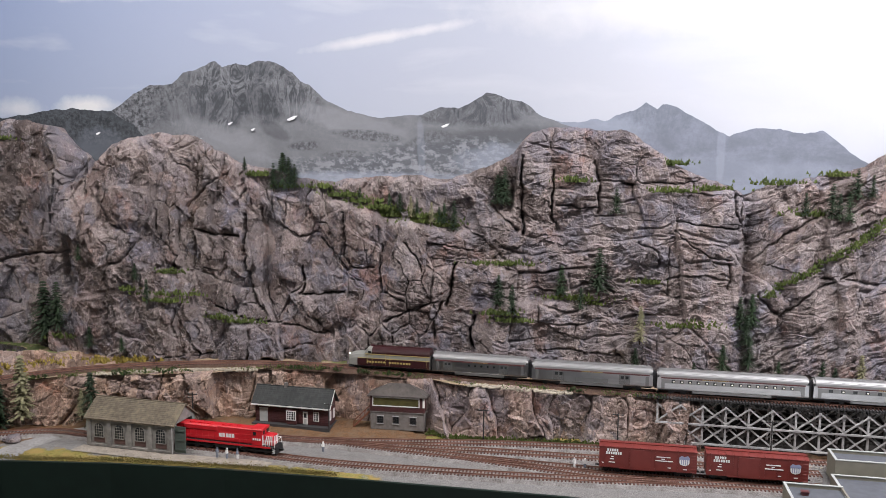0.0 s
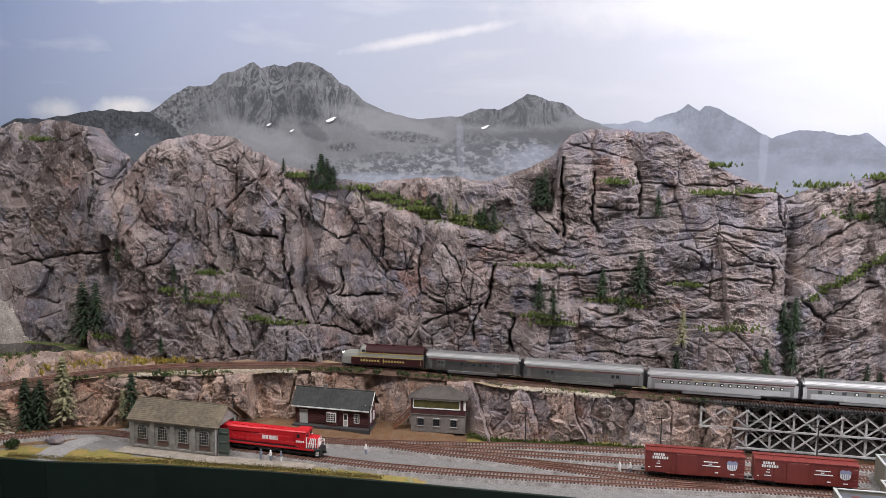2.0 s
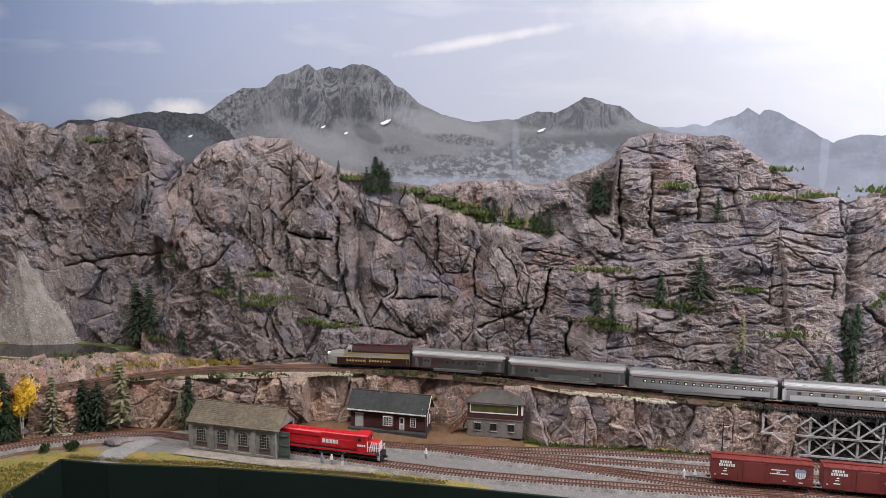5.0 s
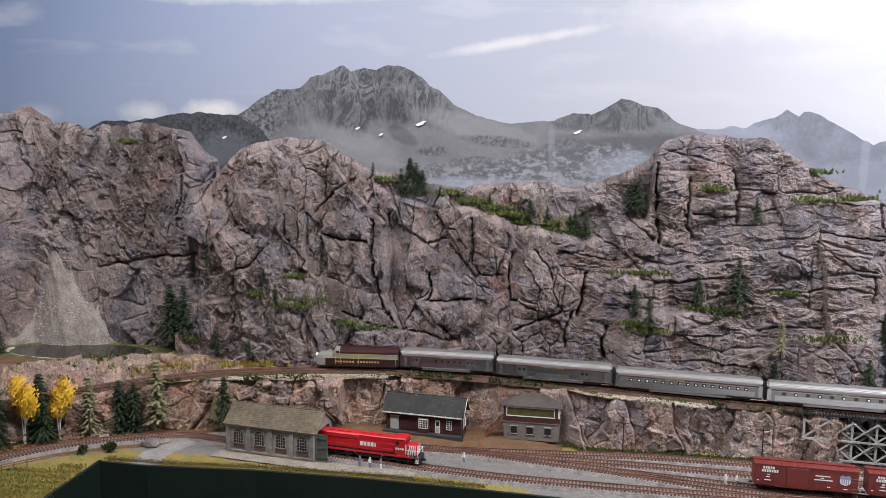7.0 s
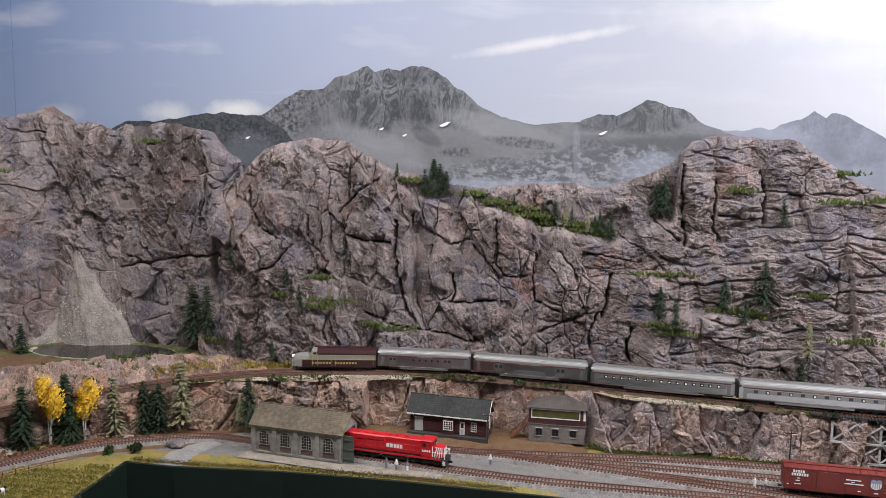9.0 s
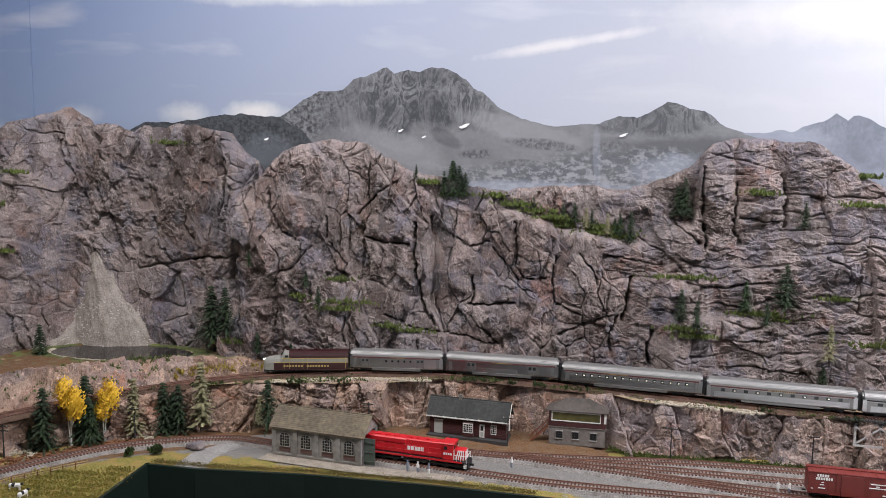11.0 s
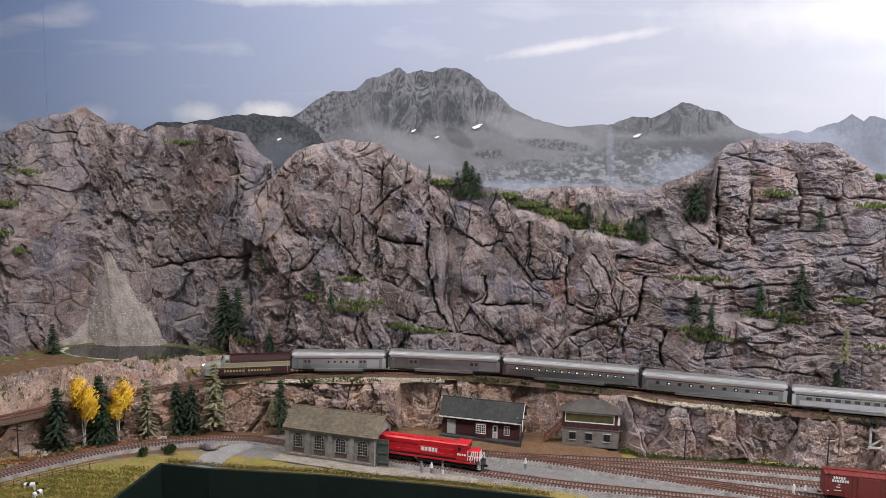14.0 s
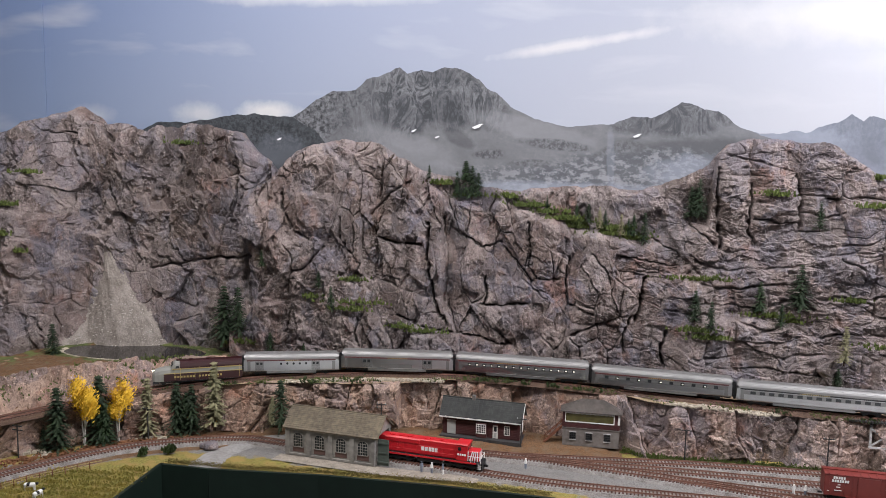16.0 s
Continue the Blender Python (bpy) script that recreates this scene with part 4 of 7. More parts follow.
def ledge():
    nx, ny = 620, 60
    xs = np.linspace(-1.62, 0.40, nx)
    us = np.linspace(0, 1, ny)
    y0, y1 = wall_y(xs) + 0.002, np.maximum(cliff_base(xs) + 0.05, track_y(xs) + 0.06)
    x = np.repeat(xs[None, :], ny, 0)
    y = y0[None, :] + us[:, None] * (y1 - y0)[None, :]
    away = np.clip((np.abs(y - track_y(x)) - 0.022) / 0.05, 0, 1)
    z = shelf_z(x, y) + 0.0030 * fbm(x * 60, y * 60, 3, 61) * away - 0.006 * np.clip((1.12 - lake_dip(x, y)) / 0.2, 0, 1)
    i = np.arange(nx * ny).reshape(ny, nx)
    f = np.stack([i[:-1, :-1], i[:-1, 1:], i[1:, 1:], i[1:, :-1]], -1).reshape(-1, 4)
    ob = from_arrays("ledge_ground", np.stack([x, y, z], -1).reshape(-1, 3).tolist(), f.tolist(), LEDGE, smooth=True)
    near = (track_y(x) - y).ravel()
    gr = 0.24 + 0.15 * (x.ravel() < -1.10) + 0.6 * fbm(x.ravel() * 14, y.ravel() * 14, 3, 63) + 0.35 * np.exp(-((lake_dip(x, y).ravel() - 1.3) / 0.35) ** 2)
    covered(ob, np.stack([gr, 0.35 + 0.5 * (x.ravel() < -1.02) + 0.5 * fbm(x.ravel() * 20, y.ravel() * 20, 3, 64)], -1))
    tagged(ob, "grassy and sandy shelf carrying the upper track", "ground", kind="structure")
    n = 60
    w = bmesh.new()
    wz = WATER_Z
    w.faces.new([w.verts.new((LAKE[0] + LAKE[2] * 1.04 * math.cos(a), LAKE[1] + LAKE[3] * 1.04 * math.sin(a), wz)) for a in np.linspace(0, 2 * math.pi, n + 1)[:-1]])
    tagged(mesh_object("lake_water", w, WATER), "small dark still tarn below the talus slope", "water", kind="structure")
    v, f = [], []
    for k, a in enumerate(np.linspace(math.pi * 0.95, math.pi * 1.72, 60)):
        for g, h in ((0.985, 0.0), (1.01, 0.0026), (1.04, 0.0024), (1.06, -0.002)):
            v.append((LAKE[0] + LAKE[2] * g * math.cos(a), LAKE[1] + LAKE[3] * g * math.sin(a), WATER_Z + h + 0.0004 * math.sin(k * 2.3)))
    for k in range(59):
        for q in range(3):
            b = k * 4 + q
            f.append((b, b + 1, b + 5, b + 4))
    tagged(from_arrays("shore", v, f, DEBRIS), "pale gravel rim along the tarn", "shore", kind="structure")


ledge()


# ---- yard ground ----
FRONT = [(-0.882, 1.276), (-0.79, 1.264), (-0.6, 1.262), (-0.4, 1.2445), (-0.17, 1.211), (0.067, 1.180), (0.161, 1.158), (0.6, 1.05), (1.4, 0.86)]


def front_y(x):
    return np.where(x < -0.882, 0.75, table(x, FRONT))


LOW = [(0.75, 1.155), (0.45, 1.207), (0.161, 1.228), (-0.14, 1.262), (-0.2816, 1.2895), (-0.40, 1.322), (-0.502, 1.348), (-0.60, 1.371), (-0.69, 1.392), (-0.781, 1.409), (-0.908, 1.372), (-0.99, 1.326), (-1.061, 1.259), (-1.12, 1.19), (-1.2, 1.08), (-1.3, 0.9)]
Y2 = [(-0.55, 1.405), (-0.40, 1.398), (-0.282, 1.385), (-0.1, 1.384), (0.067, 1.384), (0.25, 1.368), (0.42, 1.345), (0.6, 1.318), (0.9, 1.26)]
Y3 = [(-0.36, 1.3935), (-0.282, 1.383), (-0.15, 1.362), (-0.05, 1.352), (0.06, 1.341), (0.2, 1.322), (0.4, 1.295), (0.59, 1.264)]
Y4 = [(-0.21, 1.370), (-0.12, 1.345), (0.0, 1.314), (0.1, 1.291), (0.22, 1.2665), (0.38, 1.240), (0.565, 1.210)]
Y5 = [(-0.02, 1.318), (0.08, 1.284), (0.17, 1.254), (0.25, 1.232), (0.34, 1.2175)]
LOW_PTS, _ = smooth_line(LOW)


def low_dist(x, y):
    out = np.full(x.shape, 9.0)
    for p in LOW_PTS[::4]:
        out = np.minimum(out, np.hypot(x - p[0], y - p[1]))
    return out


def yard():
    for name, x0, x1, nx, ny in (("yard_ground", -0.882, 1.4, 560, 110), ("meadow_ground", -1.62, -0.882, 190, 170)):
        xs = np.linspace(x0, x1, nx)
        us = np.linspace(0, 1, ny)
        y0 = table(xs, FRONT) if x0 > -1 else np.full(nx, 0.75)
        y1 = np.full(nx, 1.56)
        x = np.repeat(xs[None, :], ny, 0)
        y = y0[None, :] + us[:, None] * (y1 - y0)[None, :]
        if x0 < -1:
            x = x0 + (x - x0) / (x1 - x0) * (table(y, [(0.75, -0.91), (1.13, -0.896), (1.276, -0.882)]) - x0)
        d = low_dist(x, y)
        z = 0.0018 * fbm(x * 60, y * 60, 3, 71) * np.clip(d / 0.03, 0, 1)
        back = np.clip((y - 1.43) / 0.06, 0, 1) * (x < -0.1)
        z = z + 0.008 * back - 0.0035
        i = np.arange(nx * ny).reshape(ny, nx)
        f = np.stack([i[:-1, :-1], i[:-1, 1:], i[1:, 1:], i[1:, :-1]], -1).reshape(-1, 4)
        ob = from_arrays(name, np.stack([x, y, z], -1).reshape(-1, 3).tolist(), f.tolist(), YARD, smooth=True)
        x, y, d = x.ravel(), y.ravel(), d.ravel()
        edge = y - front_y(x)
        grass = np.where(x < -0.86, np.clip((d - 0.035) / 0.02, 0, 1) * np.clip((1.36 - y) / 0.02, 0, 1), np.clip((0.055 - edge) / 0.03, 0, 1) * np.clip((-0.10 - x) / 0.1, 0, 1))
        grass = np.maximum(grass, np.clip((0.03 - np.abs(y - 1.412)) / 0.012, 0, 1) * (x > -0.075) * (x < 0.42))
        grass = np.maximum(grass, 0.75 * np.clip((-0.62 - x) / 0.05, 0, 1) * np.clip((x + 0.92) / 0.05, 0, 1) * np.clip((0.09 - edge) / 0.03, 0, 1))
        earth = np.clip((y - 1.405) / 0.015, 0, 1) * (x < -0.055) + 1.0 * (x < -0.80) * np.clip((0.05 - d) / 0.02, 0, 1) * (d > 0.018)
        # ground under the trestle takes the dark earth colour to paint in its shade
        earth = np.maximum(earth, (x > 0.385) * np.clip((y - (1.372 - 0.17 * (x - 0.36))) / 0.01, 0, 1))
        earth = np.maximum(earth, (x < -0.85) * np.clip((y - 1.33 - 0.3 * (x + 0.9)) / 0.03, 0, 1))
        covered(ob, np.stack([grass, np.clip(earth, 0, 1)], -1))
        tagged(ob, "grey gravel yard with grassy verges" if x0 > -1 else "grassy meadow beside the curving track", "ground", kind="structure")
    # fascia round the edge of the bench
    pts = [(1.4, 0.86), (0.6, 1.05), (0.161, 1.158), (-0.17, 1.211), (-0.4, 1.2445), (-0.6, 1.262), (-0.79, 1.264), (-0.882, 1.276), (-0.896, 1.13), (-0.91, 0.75), (-1.62, 0.75)]
    for k, (a, b) in enumerate(zip(pts[:-1], pts[1:])):
        a, b = Vector((*a, 0)), Vector((*b, 0))
        d = (b - a).normalized()
        nrm = Vector((-d.y, d.x, 0))
        bm = bmesh.new()
        top = 0.0015
        q = [a, b, b + nrm * 0.006, a + nrm * 0.006]
        lo = [bm.verts.new((p.x, p.y, -0.42)) for p in q]
        hi = [bm.verts.new((p.x, p.y, top)) for p in q]
        bm.faces.new(lo[::-1])
        bm.faces.new(hi)
        for j in range(4):
            bm.faces.new((lo[j], lo[(j + 1) % 4], hi[(j + 1) % 4], hi[j]))
        tagged(mesh_object("fascia", bm, FASCIA), "black-green painted fascia panel at the bench edge", "fascia", kind="structure")


yard()


# ---- track ----
def track(name, pts, label, ballast, z=0.0, deck=True):
    """Ballast bed, ties and two rails along points of x, y (and rail height)."""
    p = np.array(pts, float)
    if p.shape[1] == 2:
        p = np.c_[p, np.full(len(p), 0.0055 + z)]
    line, s = smooth_line(p, 0.006)
    t = np.gradient(line, axis=0)
    t = t / np.linalg.norm(t[:, :2], axis=1)[:, None]
    n = np.stack([-t[:, 1], t[:, 0]], -1)
    root = thing(name, Matrix(), label, "railway track", kind="structure")

    def ribbon(nm, prof, material):
        v, f, m = [], [], len(prof)
        for q, nn in zip(line, n):
            v += [(q[0] + nn[0] * o, q[1] + nn[1] * o, q[2] + h) for o, h in prof]
        for a in range(len(line) - 1):
            for k in range(m - 1):
                f.append((a * m + k, a * m + k + 1, (a + 1) * m + k + 1, (a + 1) * m + k))
        ob = from_arrays(nm, v, f, material, root)
        return ob
    if deck:
        ribbon("ballast", [(-0.0215, -0.0105), (-0.0172, -0.0036), (0, -0.0033), (0.0172, -0.0036), (0.0215, -0.0105)], ballast)
    for side in (-1, 1):
        o = side * 0.0083
        ribbon("rail", [(o - 0.0013, -0.0022), (o - 0.0006, -0.0018), (o - 0.0006, 0), (o + 0.0006, 0), (o + 0.0006, -0.0018), (o + 0.0013, -0.0022)], RAIL)
    v, f = [], []
    for k in range(0, len(line)):
        q, tt, nn = line[k], t[k], n[k]
        b = len(v)
        w = 0.0148 + 0.0006 * math.sin(k * 7.3)
        for dz in (-0.0045, -0.0022):
            for a, c in ((-1, -1), (1, -1), (1, 1), (-1, 1)):
                v.append((q[0] + tt[0] * 0.0013 * a + nn[0] * w * c, q[1] + tt[1] * 0.0013 * a + nn[1] * w * c, q[2] + dz))
        f += [(b + 4, b + 5, b + 6, b + 7), (b, b + 1, b + 5, b + 4), (b + 1, b + 2, b + 6, b + 5), (b + 2, b + 3, b + 7, b + 6), (b + 3, b, b + 4, b + 7)]
    ties = from_arrays("tie_row", v, f, TIE, root)
    tagged(ties, kind="stuff")
    return root


track("upper_track", LINE[2:15], "brown upper main line on rusty ballast", BALLAST)
track("trestle_track", LINE[14:-1], "dark open track across the trestle", BALLAST, deck=False)
track("engine_track", LOW, "lower track curving past the shed", GREYBALLAST)
track("yard_track", Y2, "brown yard track beside the depot", GREYBALLAST, 0.0004)
track("yard_track", Y3, "brown yard track through a turnout", GREYBALLAST, 0.0008)
track("yard_track", Y4, "brown yard track holding the boxcars", GREYBALLAST, 0.0002)
track("crossover_track", Y5, "short crossover track between yard tracks", GREYBALLAST, 0.0006)


# ---- timber trestle ----
def on_main(s):
    """Place and heading (unit vector) on the upper line at arc length s."""
    a = np.array([np.interp(s, MAIN_S, MAIN[:, k]) for k in range(3)])
    b = np.array([np.interp(s + 0.01, MAIN_S, MAIN[:, k]) for k in range(3)])
    return a, (b - a) / np.linalg.norm(b - a)


def s_at(x):
    return float(np.interp(x, MAIN[:, 0], MAIN_S))


def trestle():
    root = thing("trestle", Matrix(), "two-storey grey timber trestle with cross bracing", "trestle")
    s0, bay, bents = s_at(0.347), 0.0392, 15
    levels = (0.0815, 0.0475, 0.0125)

    def at(s, off, z):
        p, d = on_main(s)
        return Vector((p[0] + d[1] * off, p[1] - d[0] * off, z))
    for off, rail_side in ((0.019, True), (-0.019, False)):
        for k in range(bents):
            s = s0 + k * bay
            low = levels[1] if k == 0 else levels[2]
            part("post", stick(at(s, off, levels[0] + 0.0005), at(s, off + (0.003 if rail_side else -0.003), low), 0.0036, 0.0036), WOODGREY, root)
            if k == bents - 1:
                continue
            for tier in range(2):
                if k == 0 and tier == 1:
                    continue
                za, zb = levels[tier], levels[tier + 1]
                e = 0.0030 if rail_side else -0.0030
                part("brace", stick(at(s, off + e, za - 0.001), at(s + bay, off + e, zb + 0.002), 0.0016, 0.0028), WOODGREY, root)
                part("brace", stick(at(s, off + e * 1.6, zb + 0.002), at(s + bay, off + e * 1.6, za - 0.001), 0.0016, 0.0028), WOODGREY, root)
                part("girt", stick(at(s - 0.003, off + e * 2.0, zb), at(s + bay + 0.003, off + e * 2.0, zb - 0.0004), 0.0022, 0.0034), WOODGREY, root)
    for k in range(bents):
        s = s0 + k * bay
        part("cap", stick(at(s, 0.0215, 0.0845), at(s, -0.0215, 0.0845), 0.004, 0.004), DARKWOOD, root)
    for k in range(bents - 1):
        s = s0 + k * bay
        for off in (0.012, -0.012):
            part("stringer", stick(at(s, off, 0.0882), at(s + bay, off, 0.0882), 0.005, 0.0036), DARKWOOD, root)
    v, f = [], []
    for k in range(int((bents - 0.3) * bay / 0.0052)):
        s = s0 - 0.035 + k * 0.0052
        p, d = on_main(s)
        b = len(v)
        for z in (0.0895, 0.0925):
            for a, c in ((-1, -1), (1, -1), (1, 1), (-1, 1)):
                v.append((p[0] + d[0] * 0.0016 * a + d[1] * 0.0235 * c, p[1] + d[1] * 0.0016 * a - d[0] * 0.0235 * c, z + (p[2] - 0.0965)))
        f += [(b + 4, b + 5, b + 6, b + 7), (b + 3, b + 2, b + 1, b), (b, b + 1, b + 5, b + 4), (b + 1, b + 2, b + 6, b + 5), (b + 2, b + 3, b + 7, b + 6), (b + 3, b, b + 4, b + 7)]
    tagged(from_arrays("deck_timber", v, f, DARKWOOD, root), "dark weathered deck timbers", kind="stuff")


trestle()


# ---- rolling stock ----
def truck(root, x, spread, axles=2):
    t = part("truck", box(x - spread * 0.75, -0.0105, 0.0035, x + spread * 0.75, 0.0105, 0.0075, 0.0006), BLACK, root, "black truck frame")
    for k in range(axles):
        ax = x + spread * (2 * k / (axles - 1) - 1) * 0.5
        for side in (-1, 1):
            part("wheel", rod((ax, side * 0.0075, 0.0048), (ax, side * 0.0098, 0.0048), 0.0048, None, 14), BLACK, t)


def roof_profile(w, z0, z1, n=9):
    """Half barrel roof: up one side and down the other."""
    return [(w * math.cos(math.pi * k / n), z0 + (z1 - z0) * math.sin(math.pi * k / n) ** 0.75) for k in range(n + 1)]


def passenger_car(length, style, label):
    """A streamlined car; x points the way it runs, the rails are at z = 0, x = 0 is its middle."""
    root = thing("passenger_car", Matrix(), label, "passenger car", "cars of the passenger train")
    h, w = length / 2, 0.0152
    z0, zs, zr = 0.0085, 0.0310, 0.0435
    part("body", prism([(-w + 0.0012, z0), (w - 0.0012, z0), (w, z0 + 0.002), (w, zs), (-w, zs), (-w, z0 + 0.002)], -h, h), SILVER, root, "fluted stainless side")
    bm = prism(roof_profile(w, zs, zr, 14), -h, h)
    bmesh.ops.bevel(bm, geom=[e for e in bm.edges if abs(abs(e.verts[0].co.x) - h) < 1e-6 and abs(e.verts[0].co.x - e.verts[1].co.x) < 1e-6], offset=0.003, segments=2, affect="EDGES")
    part("roof", bm, SILVERROOF, root, "rounded corrugated stainless roof")
    for k in range(5):
        a = math.pi * (0.18 + 0.16 * k)
        y, z = w * math.cos(a), zs + (zr - zs) * math.sin(a) ** 0.75
        part("roof_rib", stick((-h + 0.006, y, z + 0.0002), (h - 0.006, y, z + 0.0002), 0.0006, 0.0005), SILVERROOF, root)
    part("floor_pan", box(-h + 0.002, -w + 0.003, 0.0062, h - 0.002, w - 0.003, 0.0084), BLACK, root)
    for side in (-1, 1):
        y = side * (w + 0.0002)
        part("letterboard", box(-h + 0.006, y - 0.0002, 0.0288, h - 0.006, y + 0.0002, 0.0312), MAROONLINE if style != "blue" else BLACK, root, "dark letterboard stripe")
        for k in range(4):
            z = 0.0115 + 0.0020 * k
            part("flute", box(-h + 0.003, y - 0.0003, z - 0.0004, h - 0.003, y + 0.0003, z + 0.0004), SILVER, root)
        n = int((length - 0.05) / 0.0042)
        letters = bmesh.new()
        for k in range(int(n * 0.28)):
            x = (k - n * 0.14) * 0.0036 + (0.03 if style == "coach" else 0)
            box(x, y - 0.0004, 0.0294, x + 0.0023, y + 0.0004, 0.0307, 0, letters)
        tagged(part("lettering", letters, YELLOW, root, "small gold lettering bars"), kind="stuff")
        wz0, wz1 = 0.0215, 0.0268
        if style == "baggage":
            for x in (h - 0.03, -h + 0.045):
                d = part("door", box(x - 0.008, y - 0.0003, 0.0105, x + 0.008, y + 0.0003, 0.0282), GREYCAR, root, "wide baggage door")
                for q in (-0.0036, 0.0036):
                    part("door_window", box(x + q - 0.0022, y - 0.0005, 0.0218, x + q + 0.0022, y + 0.0005, 0.0262, 0), GLASS, d)
            for k in range(5):
                x = -0.028 + 0.012 * k
                part("porthole", rod((x, y - 0.0004, 0.0235), (x, y + 0.0005, 0.0235), 0.0022, None, 12), GLASS, root)
        elif style == "mail":
            for x in (h - 0.05, -h + 0.05):
                d = part("door", box(x - 0.010, y - 0.0003, 0.0105, x + 0.010, y + 0.0003, 0.0282), GREYCAR, root, "wide baggage door")
                for q in (-0.0042, 0.0042):
                    part("door_window", box(x + q - 0.0028, y - 0.0005, 0.0205, x + q + 0.0028, y + 0.0005, 0.0262), GLASS, d)
            part("panel", box(-0.03, y - 0.0004, 0.0110, 0.03, y + 0.0004, 0.0185), GREYCAR, root, "plain side panel")
        else:
            count, ww = {"coach": (15, 0.0062), "sleeper": (11, 0.0068), "blue": (14, 0.0090)}[style]
            band = part("window_band", box(-h + 0.012, y - 0.0003, wz0 - 0.001, h - 0.012, y + 0.0003, wz1 + 0.001), GREYCAR, root, "grey window band")
            for k in range(count):
                x = -h + 0.028 + (length - 0.056) * k / (count - 1)
                pane = part("window", box(x - ww / 2, y - 0.0005, wz0, x + ww / 2, y + 0.0005, wz1), GLASS, root)
                if style == "coach" or (style == "sleeper" and k % 2):
                    part("blind", box(x - ww * 0.30, y - 0.0007, wz0 + 0.0014, x + ww * 0.15, y + 0.0007, wz0 + 0.0034), WINLIGHT, pane, "pale lit window")
        for x in (h - 0.010, -h + 0.010):
            part("end_door", box(x - 0.0030, y - 0.0004, 0.0105, x + 0.0030, y + 0.0004, 0.0280), GREYCAR, root)
            part("grab_iron", rod((x + 0.0042, y + side * 0.0006, 0.012), (x + 0.0042, y + side * 0.0006, 0.025), 0.0003, None, 5), SILVER, root)
        for x0, x1 in ((-h * 0.52, h * 0.52),):
            part("skirt", box(x0, y - 0.0010 if side > 0 else y, 0.0045, x1, y if side > 0 else y + 0.0010, 0.0086), GREYCAR, root)
    for x in (-1, 1):
        part("diaphragm", box(x * (h + 0.0003), -0.007, 0.008, x * (h + 0.0045), 0.007, 0.036), BLACK, root, "black corridor diaphragm")
        truck(root, x * (h - 0.036), 0.022)
    for k in range(6):
        x = -h + length * (k + 0.7) / 6.4
        part("roof_vent", box(x - 0.002, -0.0015, zr - 0.0003, x + 0.002, 0.0015, zr + 0.0010, 0.0003), SILVERROOF, root)
    return root


